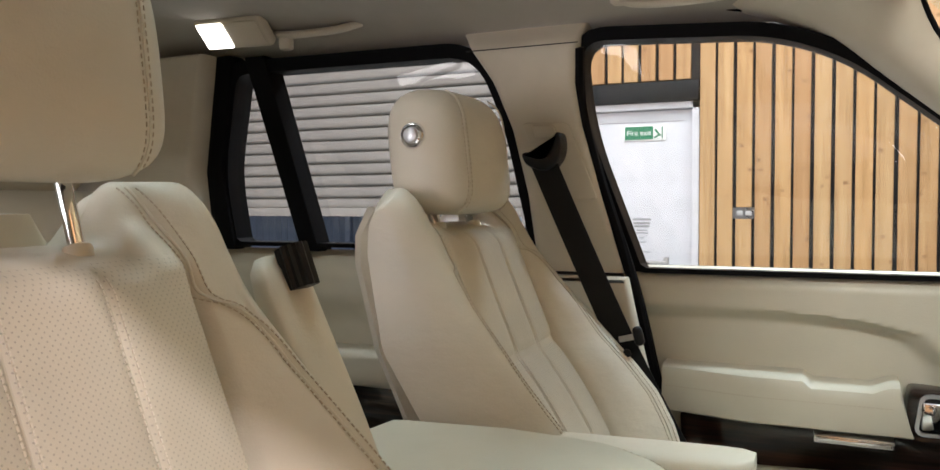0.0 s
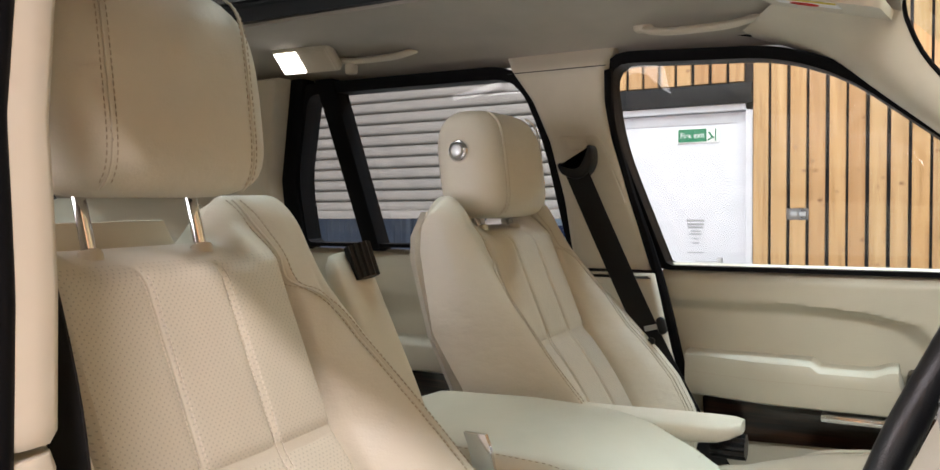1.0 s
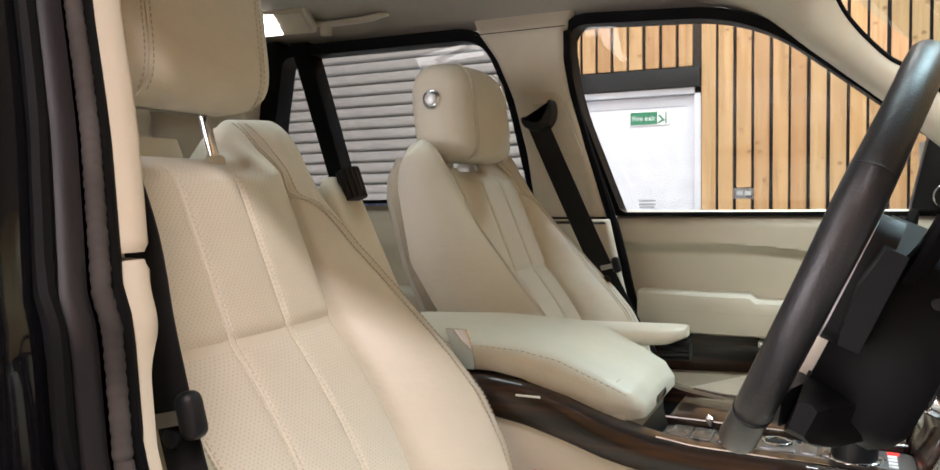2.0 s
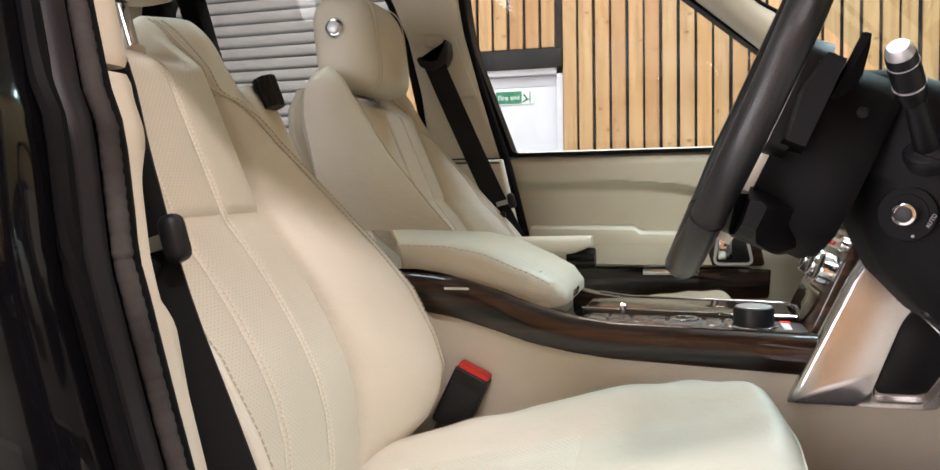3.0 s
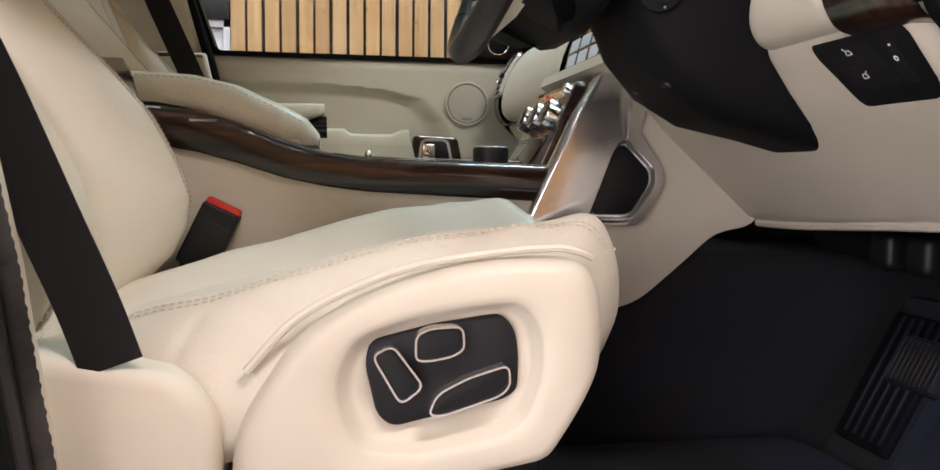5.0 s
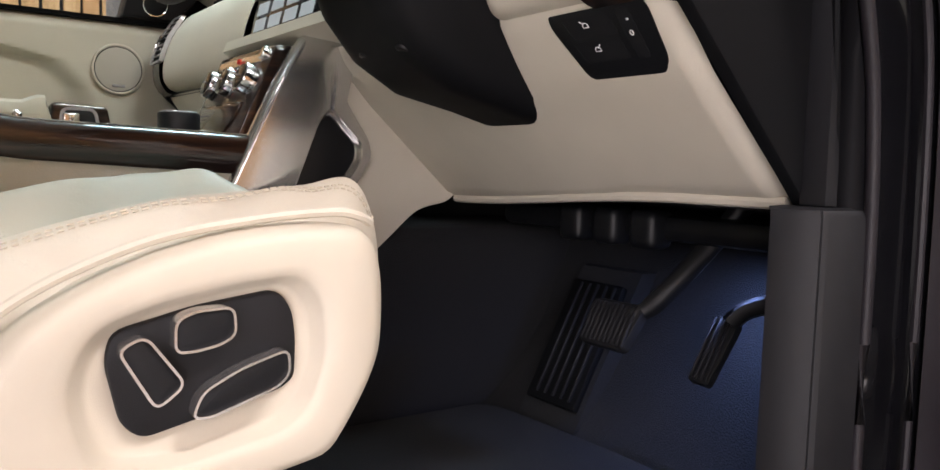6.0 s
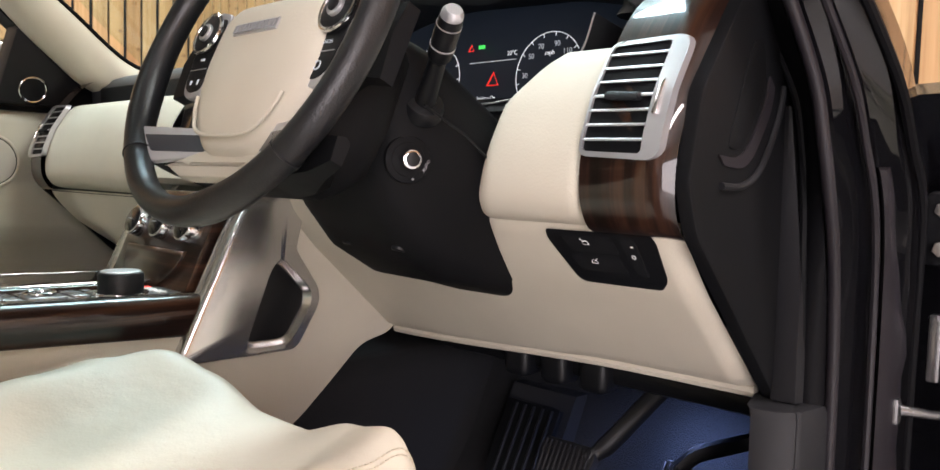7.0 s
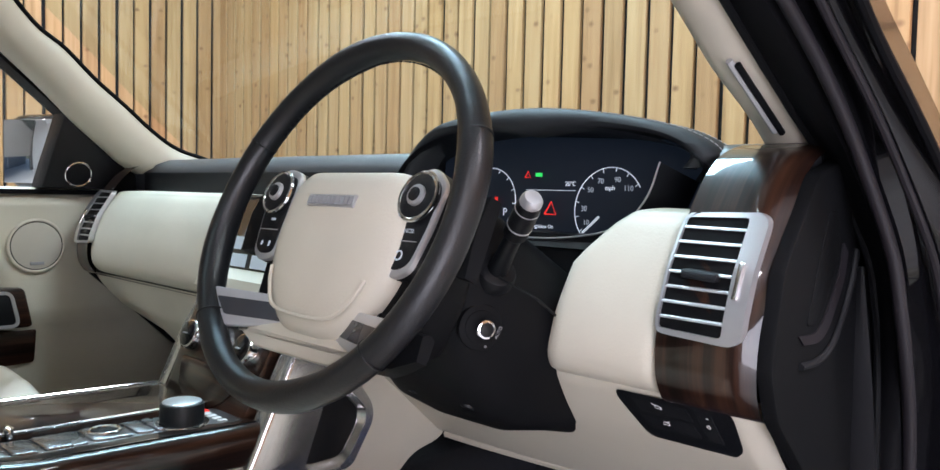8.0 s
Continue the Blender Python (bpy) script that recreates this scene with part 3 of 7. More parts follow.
def pillar_b(sgn):
    # its head runs out under the headliner
    pl = lambda u, v, d: (u, sgn * (side_y(v) - 0.06 + 0.045 * smooth(1.704, 1.748, v) + d), v)
    rows = []
    for z in np.linspace(1.305, 1.742, 36):
        xf = interp(z, (1.305, 1.45, 1.57, 1.64, 1.70, 1.745), (-0.243, -0.280, -0.305, -0.311, -0.303, -0.285))
        xr = interp(z, (1.305, 1.45, 1.568, 1.65, 1.70, 1.745), (-0.412, -0.416, -0.432, -0.458, -0.488, -0.520))
        e = 0.004 if z < 1.306 else 0.0
        rows.append([pl(x, z, d + e) for x, d in ((xf + 0.004, 0.034), (xf + 0.001, 0.020), (xf - 0.004, 0.0135), (xf - 0.012, 0.0115), ((xf + xr) / 2, 0.0105), (xr + 0.012, 0.0115), (xr + 0.004, 0.0135), (xr - 0.001, 0.020), (xr - 0.004, 0.034))])
    part("pillar_trim_upper", loft(rows, closed=False), M_TRIM, body, "cream plastic pillar cover", 60)
    part("trim_seam", tube([(x, sgn * (side_y(1.703) - 0.0605), 1.703) for x in (-0.293, -0.40, -0.498)], 0.0010, 6), M_DARK, body)
    low = rounded([(-0.234, 1.300), (-0.400, 1.300), (-0.43, 0.72), (-0.11, 0.72), (-0.150, 0.98), (-0.200, 1.144)], [0.003, 0.003, 0.02, 0.02, 0.05, 0.05], 4)
    part("pillar_trim_lower", slab(low, lambda u, v, d: (u, sgn * (0.665 + d), v), 0.012, -0.006, 0.010, 3), M_TRIM, body, "cream plastic pillar cover")
    slot = rounded([(-0.283, 1.438), (-0.325, 1.576), (-0.414, 1.578), (-0.373, 1.436)], 0.012, 4)
    pv = part("belt_height_slider", slab(slot, pl, 0.02, 0.008, 0.004, 2), M_TRIM, body)
    part("slider_button", slab(rounded([(-0.345, 1.550), (-0.350, 1.572), (-0.392, 1.573), (-0.388, 1.550)], 0.006, 3), pl, 0.01, 0.002, 0.003, 2), M_TRIM, pv)


pillar_b(1)


# driver's door pillar: front edge, and the widths of trim, lip, seal and flange across it
def bx(z):
    return interp(z, (0.66, 0.95, 1.28, 1.45, 1.62, 1.78), (-0.090, -0.130, -0.168, -0.240, -0.315, -0.350))


def by(z):
    return interp(z, (0.66, 1.0, 1.1, 1.2, 1.3, 1.4, 1.5, 1.6, 1.78), (-0.640, -0.648, -0.666, -0.682, -0.678, -0.647, -0.622, -0.585, -0.52))


SX, SY = -0.147, -0.735


def driver_pillar():
    for nm, z0, z1 in (("pillar_trim_upper", 1.322, 1.775), ("pillar_trim_lower", 0.70, 1.317)):
        rings = []
        zs = np.linspace(z0, z1, 90)
        for i, z in enumerate(zs):
            e = 0.0025 if i in (0, 89) else 0.0
            x, y = bx(z), by(z)
            w = interp(z, (0.7, 1.05, 1.11, 1.15, 1.160, 1.172, 1.20, 1.245, 1.255, 1.270, 1.32, 1.5, 1.78), (0.012, 0.015, 0.017, 0.022, 0.020, 0.011, 0.012, 0.012, 0.015, 0.022, 0.026, 0.029, 0.032))
            rings.append([(x - 0.012, y - 0.004, z), (x - e - 0.001, y, z), (x - e, y + w * 0.35, z), (x - e - 0.001, y + w * 0.8, z), (x - e - 0.005, y + w - e, z), (x - 0.012, y + w + 0.003 - e, z), (x - 0.10, y + w + 0.008 - e, z), (x - 0.20, y + w + 0.004, z), (x - 0.20, y - 0.004, z)])
        part(nm, loft(rings), M_TRIM, body, "cream plastic pillar cover", 40)
    zs = np.linspace(0.68, 1.76, 60)
    part("rubber_lip", tube([(bx(z) - 0.006, by(z) - 0.007, z) for z in zs], 0.0085, 10), M_RUBBER, body, "black rubber lip")
    zf = np.linspace(0.68, 1.76, 420)
    part("door_opening_seal", tube([(bx(z) + 0.002, by(z) - 0.0195, z) for z in zf], [0.0060 + 0.0005 * math.sin(i * 2.2) + 0.0002 * math.sin(i * 0.9) for i in range(420)], 10), M_FLOCK, body, "fuzzy grey-black door seal")
    part("pillar_flange", loft([[(bx(z) + a, by(z) + b, z) for a, b in ((-0.006, -0.024), (0.0, -0.028), (0.001, -0.036), (-0.001, -0.043), (-0.008, -0.046), (-0.02, -0.035))] for z in zs]), M_FLANGE, body, "black painted flange, greyed for its reflections", 50)
    part("outer_lip", tube([(bx(z) - 0.006, by(z) - 0.051, z) for z in zs], 0.0065, 8), M_RUBBER, body)
    part("painted_pillar", loft([[(bx(z) + a, by(z) + b, z) for a, b in ((-0.014, 0.0), (-0.014, -0.050), (-0.010, -0.058), (-0.016, -0.085), (-0.040, -0.125), (-0.075, -0.150), (-0.21, -0.150), (-0.21, 0.0))] for z in zs]), M_PAINT, body, "painted black door pillar", 50)
    st = part("striker", bm_from(tube([(SX - 0.034, SY - 0.036, 1.045), (SX - 0.004, SY - 0.036, 1.046), (SX, SY - 0.030, 1.046), (SX, SY - 0.006, 1.046), (SX - 0.004, SY, 1.046), (SX - 0.034, SY, 1.045)], 0.0058, 12)), M_BRIGHT, body, "steel door striker")
    part("striker_plate", box(SX - 0.044, SX - 0.005, SY - 0.075, SY - 0.022, 1.050, 1.084, 0.008, 3), M_BRIGHT, st)
    part("striker_screw", disc((SX - 0.006, SY - 0.046, 1.068), (1, 0, 0), 0.007, 0.004, 6, 0.001), M_STEEL, st)
    lb = Matrix.Translation((-0.158, -0.785, 0.975)) @ pose(0, 0, 0, 0, -12, 32)
    s = part("sticker", turned(box(-0.001, 0.001, -0.016, 0.016, -0.03, 0.03), lb), M_WHITE, body, "yellow and white paper label")
    part("sticker_band", turned(box(-0.0012, 0.0014, -0.016, 0.016, 0.010, 0.03), lb), M_YELLOW, s)
    for k in range(2):
        part("sticker_mark", turned(box(-0.0012, 0.0014, -0.004, 0.006, -0.022 + 0.014 * k, -0.012 + 0.014 * k), lb), M_BLACK, s)


def bm_from(vf):
    bm = bmesh.new()
    me = bpy.data.meshes.new("tmp")
    me.from_pydata([tuple(v) for v in vf[0]], [], vf[1])
    bm.from_mesh(me)
    bpy.data.meshes.remove(me)
    return bm


driver_pillar()


def pillar_a(sgn):
    # trim beside the windscreen: its screen edge and its door edge, from the roof to the dashboard
    if sgn < 0:
        e1 = spline([(-0.02, 0.525, 1.790), (0.10, 0.540, 1.722), (0.245, 0.556, 1.615), (0.415, 0.576, 1.488), (0.470, 0.583, 1.442), (0.53, 0.590, 1.405), (0.575, 0.598, 1.365), (0.70, 0.615, 1.265)], 24)
        e2 = spline([(-0.06, 0.600, 1.745), (0.07, 0.600, 1.690), (0.24, 0.605, 1.590), (0.40, 0.615, 1.478), (0.460, 0.622, 1.435), (0.505, 0.630, 1.400), (0.548, 0.639, 1.360), (0.66, 0.658, 1.262)], 24)
    else:
        e1 = spline([(0.10, 0.40, 1.800), (0.185, 0.475, 1.775), (0.200, 0.525, 1.725), (0.230, 0.550, 1.662), (0.29, 0.563, 1.592), (0.34, 0.566, 1.557), (0.39, 0.567, 1.510), (0.44, 0.567, 1.470), (0.50, 0.567, 1.420), (0.545, 0.565, 1.392), (0.60, 0.550, 1.373), (0.68, 0.53, 1.34)], 40)
        e2 = spline([(-0.06, 0.600, 1.745), (0.07, 0.610, 1.693), (0.17, 0.622, 1.622), (0.30, 0.634, 1.515), (0.38, 0.642, 1.440), (0.43, 0.646, 1.398), (0.475, 0.650, 1.362), (0.54, 0.652, 1.33)], 40)
    rings = []
    b = 0.35 if sgn < 0 else 1.0
    for p, q in zip(e1, e2):
        m = (p + q) / 2
        rings.append([(v[0], sgn * v[1], v[2]) for v in (p + ((0.012, 0.004, 0.012) if sgn < 0 else (0.004, 0.006, 0.002)), p, p * 0.8 + q * 0.2 + np.array((-0.012, -0.016, -0.012)) * b, m + np.array((-0.014, -0.022, -0.014)) * b, p * 0.2 + q * 0.8 + np.array((-0.008, -0.012, -0.010)) * b, q, q + (0.02, 0.03, 0.0), m + ((0.045, 0.03, 0.035) if sgn < 0 else (0.006, 0.030, 0.0)))])
    part("windscreen_pillar_trim", loft(rings), M_TRIM, body, "cream windscreen pillar cover", 60)
    part("windscreen_edge", tube([(v[0] + (0.012 if sgn < 0 else 0.005), sgn * (v[1] + 0.004), v[2] + (0.012 if sgn < 0 else 0.004)) for v in e1], 0.006 if sgn < 0 else 0.004, 8), M_RUBBER, body, "black windscreen edge")


for sg in (1, -1):
    pillar_a(sg)
# grille in the driver's pillar
part("pillar_vent", tube([(0.452, -0.6145, 1.434), (0.519, -0.6250, 1.383)], 0.0028, 8), M_MATT, body, "black slot vent")
part("vent_channel", tube([(0.449, -0.6085, 1.437), (0.517, -0.6195, 1.385)], [0.0030, 0.0034], 8), M_SIGNGREY, body, "grey channel beside the slot")


def pillar_c(sgn):
    out = [(-1.19, 0.9), (-1.195, 1.40), (-1.175, 1.505), (-1.07, 1.74), (-1.50, 1.74), (-1.75, 0.9)]
    part("rear_pillar_trim", slab(out, on_side(sgn, -0.07), 0.07, -0.02, 0.015, 3), M_TRIM, body, "cream plastic pillar cover")


for sg in (1, -1):
    pillar_c(sg)


def roof():
    # headliner with the long glass roof cut into it
    xs, ys = np.linspace(-1.75, 0.20, 40), np.linspace(-0.63, 0.63, 43)
    V, F = [], []

    def rz(x, y):
        return 1.805 - 0.065 * max(0, (abs(y) - 0.30) / 0.33) ** 2.2 - 0.03 * max(0, (x + 0.15) / 0.35) ** 2 - 0.03 * max(0, (-1.2 - x) / 0.5) ** 2
    for x in xs:
        for y in ys:
            V.append((x, y, rz(x, y)))
    n = len(ys)
    hole = []
    for i in range(len(xs) - 1):
        for j in range(n - 1):
            cx, cy = (xs[i] + xs[i + 1]) / 2, (ys[j] + ys[j + 1]) / 2
            if not (-1.35 < cx < -0.22 and abs(cy) < 0.265):
                F.append((i * n + j, (i + 1) * n + j, (i + 1) * n + j + 1, i * n + j + 1))
    bm = bmesh.new()
    me = bpy.data.meshes.new("tmp")
    me.from_pydata(V, [], F)
    bm.from_mesh(me)
    bmesh.ops.recalc_face_normals(bm, faces=bm.faces)
    bmesh.ops.solidify(bm, geom=bm.faces[:], thickness=0.012)
    hl = part("headliner", bm, M_LINER)
    tagged(hl, "cream cloth headliner with an opening for the glass roof", "headliner", kind="structure")
    o = rounded([(-1.37, -0.285), (-0.20, -0.285), (-0.20, 0.285), (-1.37, 0.285)], 0.05, 6)
    part("roof_opening_frame", frame_of(scaled_outline(o, -0.012), scaled_outline(o, 0.03), lambda u, v, d: (u, v, 1.805 + d), -0.006, 0.03), M_BLACK, body, "black frame of the glass roof")
    part("roof_glass", slab(scaled_outline(o, -0.02), lambda u, v, d: (u, v, 1.825 + d), 0.0, 0.006, 0.002), M_ROOFGLASS, body, "tinted glass roof")
    # outer skin
    V, F = [], []
    xs2 = np.linspace(-2.2, 0.18, 24)
    for x in xs2:
        for y in np.linspace(-0.62, 0.62, 25):
            V.append((x, y, 1.865 - 0.045 * (abs(y) / 0.62) ** 3 - 0.05 * max(0, x + 0.2) ** 2 * 4 - 0.05 * max(0, -1.2 - x) ** 2))
    for i in range(23):
        for j in range(24):
            cx, cy = (xs2[i] + xs2[i + 1]) / 2, -0.62 + 1.24 * (j + 0.5) / 24
            if not (-1.4 < cx < -0.2 and abs(cy) < 0.30):
                F.append((i * 25 + j, (i + 1) * 25 + j, (i + 1) * 25 + j + 1, i * 25 + j + 1))
    part("roof_skin", (V, F), M_PAINT, body, "glossy black roof panel")
    for sgn in (1, -1):
        rail = spline([(-1.9, 0.60, 1.76), (-1.2, 0.625, 1.79), (-0.5, 0.63, 1.80), (-0.05, 0.62, 1.785), (0.12, 0.615, 1.725), (0.35, 0.64, 1.565), (0.58, 0.665, 1.405), (0.80, 0.69, 1.24)], 40)
        # slimmer beside the windscreen on the passenger's side
        slim = lambda x: 1.0 - 0.85 * smooth(0.08, 0.20, x) * (sgn > 0)
        rings = [[(x + a * 0.3 * slim(x), sgn * (y + (b * slim(x) if b < 0 else b)), z + (c * slim(x) - 0.02 * (1 - slim(x)) if c > -0.01 else c)) for a, b, c in ((0, -0.03, -0.045), (0.0, 0.028, -0.055), (0.05, 0.045, 0.0), (0.06, 0.0, 0.042), (0.03, -0.035, 0.045), (0, -0.045, 0.0))] for x, y, z in rail]
        part("roof_rail_pressing", loft(rings), M_PAINT, body, "glossy black roof side pressing", 50)


roof()


def shell():
    fl = part("car_floor", joined(box(-1.75, 0.86, -0.72, 0.72, 0.60, 0.66), box(0.26, 0.85, -0.70, -0.12, 0.655, 0.687), box(0.84, 0.90, -0.72, 0.72, 0.60, 1.28)), M_CARPET)
    tagged(fl, "black carpet over the car floor and bulkhead", "car floor", kind="structure")
    for sgn in (1, -1):
        part("sill", box(-1.75, 0.75, sgn * 0.70, sgn * 0.84, 0.40, 0.70, 0.02), M_PAINT, body)
        part("sill_tread", box(-0.12, 0.62, sgn * 0.715, sgn * 0.80, 0.701, 0.712, 0.004), M_DARK, body)
        # wings, rear quarters
        part("front_wing", loft([[(x, sgn * y, z) for y, z in ((0.72, 0.5), (0.95, 0.5), (0.97, 0.9), (0.93, 1.20 - 0.09 * max(0, x - 0.9)), (0.80, 1.27 - 0.1 * max(0, x - 0.9)), (0.72, 1.2 - 0.1 * max(0, x - 0.9)))] for x in np.linspace(0.93, 2.15, 8)]), M_PAINT, body)
        part("rear_quarter", loft([[(x, sgn * y, z) for y, z in ((0.78, 0.45), (0.96, 0.5), (0.97, 1.0), (0.91, 1.28), (0.64, 1.80), (0.60, 1.80), (0.80, 1.25))] for x in np.linspace(-2.6, -1.3, 8)]), M_PAINT, body)
    part("bonnet", loft([[(x, y, 1.27 - 0.07 * (x - 0.9) - 0.05 * (y / 0.8) ** 4 - 0.04 * max(0, x - 1.9) * 4) for y in np.linspace(-0.80, 0.80, 21)] for x in np.linspace(0.92, 2.2, 14)], closed=False), M_PAINT, body, "glossy black bonnet")
    part("front_panel", box(2.15, 2.35, -0.9, 0.9, 0.4, 1.12, 0.06, 4), M_PAINT, body)
    part("tailgate", box(-2.72, -2.58, -0.9, 0.9, 0.4, 1.32, 0.04, 3), M_PAINT, body)
    ws = [[(x + 0.10 * (1 - (y / 0.6) ** 2), y, z + 0.01) for y in np.linspace(-0.60, 0.60, 15)] for x, z in ((0.13, 1.80), (0.20, 1.740), (0.265, 1.675), (0.36, 1.59), (0.43, 1.525), (0.51, 1.45), (0.60, 1.375), (0.80, 1.23))]
    part("windscreen", loft(ws, closed=False), M_SCREENGLASS, body, "clear windscreen")
    part("rear_screen", loft([[(x, y, z) for y in (-0.58, 0.58)] for x, z in ((-2.2, 1.78), (-2.55, 1.32))], closed=False), M_GLASS, body).visible_shadow = False
    part("load_floor", box(-2.58, -1.75, -0.6, 0.6, 0.78, 0.84), M_CARPET, body)
    for x in (1.45, -1.75):
        for sgn in (1, -1):
            w = part("wheel", disc((x, sgn * 0.72, 0.38), (0, sgn, 0), 0.38, 0.25, 40, 0.03), M_RUBBER, body)
            part("rim", disc((x, sgn * 0.966, 0.38), (0, sgn, 0), 0.26, 0.008, 32, 0.003), M_SATIN, w)


shell()

# ---------------------------------------------------------------- doors


def window_set(door, outline, sgn, seal=0.016, solid=True):
    o = resample(outline, 120)
    pl = on_side(sgn)
    zmin = min(v for u, v in o)
    wide = [(u, max(v, zmin - 0.004)) for u, v in scaled_outline(o, -seal)]
    fr = part("window_frame", frame_of(wide, scaled_outline(o, 0.005), pl, -0.026, 0.03), M_RUBBER, door, "black rubber window surround")
    g = part("pane", slab(scaled_outline(o, -0.005), pl, 0.012, 0.008, 0.001), M_GLASS, door, "clear window glass")
    g.visible_shadow = False
    return fr


def pad_depth(x, z):
    """Inner face of a front door card: rounded top roll, hollow below it that closes towards the front."""
    lip = 0.026 * smooth(1.222, 1.252, z) * (1 - 0.9 * smooth(1.284, 1.316, z))
    sweep = interp(z, (1.05, 1.125, 1.166, 1.217, 1.236, 1.26), (0.268, 0.262, 0.248, 0.198, 0.110, -0.20))
    lip2 = 0.026 * smooth(sweep - 0.012, sweep + 0.045, x) * (1 - smooth(1.25, 1.31, z)) * smooth(1.03, 1.08, z)
    return max(lip, lip2) + 0.004 * smooth(1.30, 1.20, z)


def front_door(sgn, name, label):
    d = thing(name, (0.1, sgn * 0.75, 0.72), label, "car door")
    xs, zs = np.linspace(-0.232, 0.70, 110), np.concatenate([np.linspace(0.74, 1.08, 14), np.linspace(1.09, 1.312, 50)])
    rows = []
    for z in zs:
        rows.append([(x + 0.16 * (1.31 - z) * (1 if x < 0 else 0) * (x / -0.232), sgn * (0.735 - pad_depth(x, z)), z) for x in xs])
    rows.append([(x, sgn * 0.745, 1.318) for x in xs])
    part("door_card", loft(rows, closed=False), M_DOORPAD, d, "cream leather door card")
    part("door_skin", loft([[(x, sgn * y, z) for y, z in ((0.76, 0.5), (0.93, 0.5), (0.95, 0.9), (0.90, 1.25), (0.79, 1.315), (0.76, 1.30))] for x in (-0.23, 0.1, 0.5, 0.92)]), M_PAINT, d, "glossy black outer panel")
    # armrest with a dip for the hand
    rings = []
    for x in np.linspace(-0.175, 0.20, 30):
        top = 1.146 - 0.011 * smooth(0.058, 0.072, x) * (1 - smooth(0.165, 0.182, x))
        k = 1.0 - 0.35 * smooth(0.0, -0.175, x)
        y0, y1 = 0.735, 0.735 - 0.085 * k
        sh = 0.02 * smooth(0.16, 0.2, x)
        rings.append([(x + s, sgn * y, z) for y, z, s in ((y0, 1.062, sh), (y1 + 0.02, 1.058, sh), (y1 + 0.004, 1.064, sh), (y1, 1.08, sh * .7), (y1, top - 0.02, 0), (y1 + 0.005, top - 0.006, 0), (y1 + 0.016, top, 0), (y0, top, 0))])
    part("armrest", loft(rings), M_DOORPAD, d, "cream leather armrest")
    stitches([(x, sgn * (0.735 - 0.0862 * (1.0 - 0.35 * smooth(0.0, -0.175, x))), 1.108) for x in np.linspace(-0.17, 0.19, 40)], d)
    part("veneer_strip", slab(rounded([(-0.145, 0.965), (0.34, 0.985), (0.345, 1.052), (-0.15, 1.052)], 0.008, 3), lambda u, v, q: (u, sgn * (0.735 + q), v), 0.0, -0.014, 0.004), M_VENEER, d, "glossy dark veneer strip")
    part("grab_tray", joined(box(0.075, 0.195, sgn * 0.655, sgn * 0.725, 1.040, 1.054, 0.004), box(0.08, 0.19, sgn * 0.650, sgn * 0.656, 1.044, 1.052, 0.002)), M_CHROME, d, "chrome grab tray")
    rl = part("release_panel", slab(rounded([(0.205, 1.058), (0.33, 1.058), (0.315, 1.132), (0.215, 1.136)], 0.010, 4), lambda u, v, q: (u, sgn * (0.735 + q), v), 0.0, -0.045, 0.006), M_VENEER, d, "veneered release panel")
    op = rounded([(0.228, 1.066), (0.300, 1.066), (0.288, 1.122), (0.236, 1.122)], 0.010, 5)
    pl = lambda u, v, q: (u, sgn * (0.689 + q), v)
    part("release_frame", frame_of(scaled_outline(op, -0.006), op, pl, -0.004, 0.004), M_SATIN, rl)
    part("release_cup", slab(op, pl, 0.0, -0.0015, 0.0005), M_BLACK, rl)
    part("release_lever", box(0.232, 0.262, sgn * 0.674, sgn * 0.686, 1.072, 1.116, 0.004), M_CHROME, rl)
    c = (0.337, sgn * 0.702, 1.209)
    sp = part("speaker_grille", disc((c[0], sgn * 0.706, c[2]), (0, -sgn, 0), 0.047, 0.010, 40, 0.004), M_GRILLE, d, "round cream speaker grille")
    part("speaker_ring", ring_tube((c[0], sgn * 0.698, c[2]), (1, 0, 0), (0, 0, 1), 0.0478, 0.0030, 48, 8), M_TRIM, sp)
    part("speaker_gap", ring_tube((c[0], sgn * 0.6975, c[2]), (1, 0, 0), (0, 0, 1), 0.0445, 0.0016, 48, 6), M_DARK, sp)
    part("maker_plate", box(c[0] - 0.012, c[0] + 0.012, sgn * 0.693, sgn * 0.6965, c[2] - 0.036, c[2] - 0.030, 0.001), M_GREY, sp)
    window_set(d, WIN_F, sgn)
    # quarter panel with tweeter where the mirror is mounted
    sail = rounded([(0.345, 1.316), (0.56, 1.316), (0.375, 1.47)], [0.006, 0.006, 0.01], 3)
    sl = part("mirror_sail", slab(sail, on_side(sgn), 0.02, -0.042, 0.004), M_BLACK, d, "black triangular panel at the mirror")
    tc = Vector((0.406, sgn * (side_y(1.345) - 0.042), 1.345))
    ax = Vector((0, -sgn, -0.32)).normalized()
    part("tweeter", disc(tc, ax, 0.023, 0.004, 32, 0.002), M_DARK, sl)
    part("tweeter_ring", ring_tube(tc + ax * 0.004, ax.orthogonal(), ax.cross(ax.orthogonal()), 0.0235, 0.0022, 40, 8), M_CHROME, sl)
    part("lower_pocket", box(-0.1, 0.62, sgn * 0.66, sgn * 0.73, 0.74, 0.90, 0.02), M_TRIM, d)
    return d


pd = front_door(1, "front_passenger_door", "closed front passenger door with cream leather card and veneer strip")


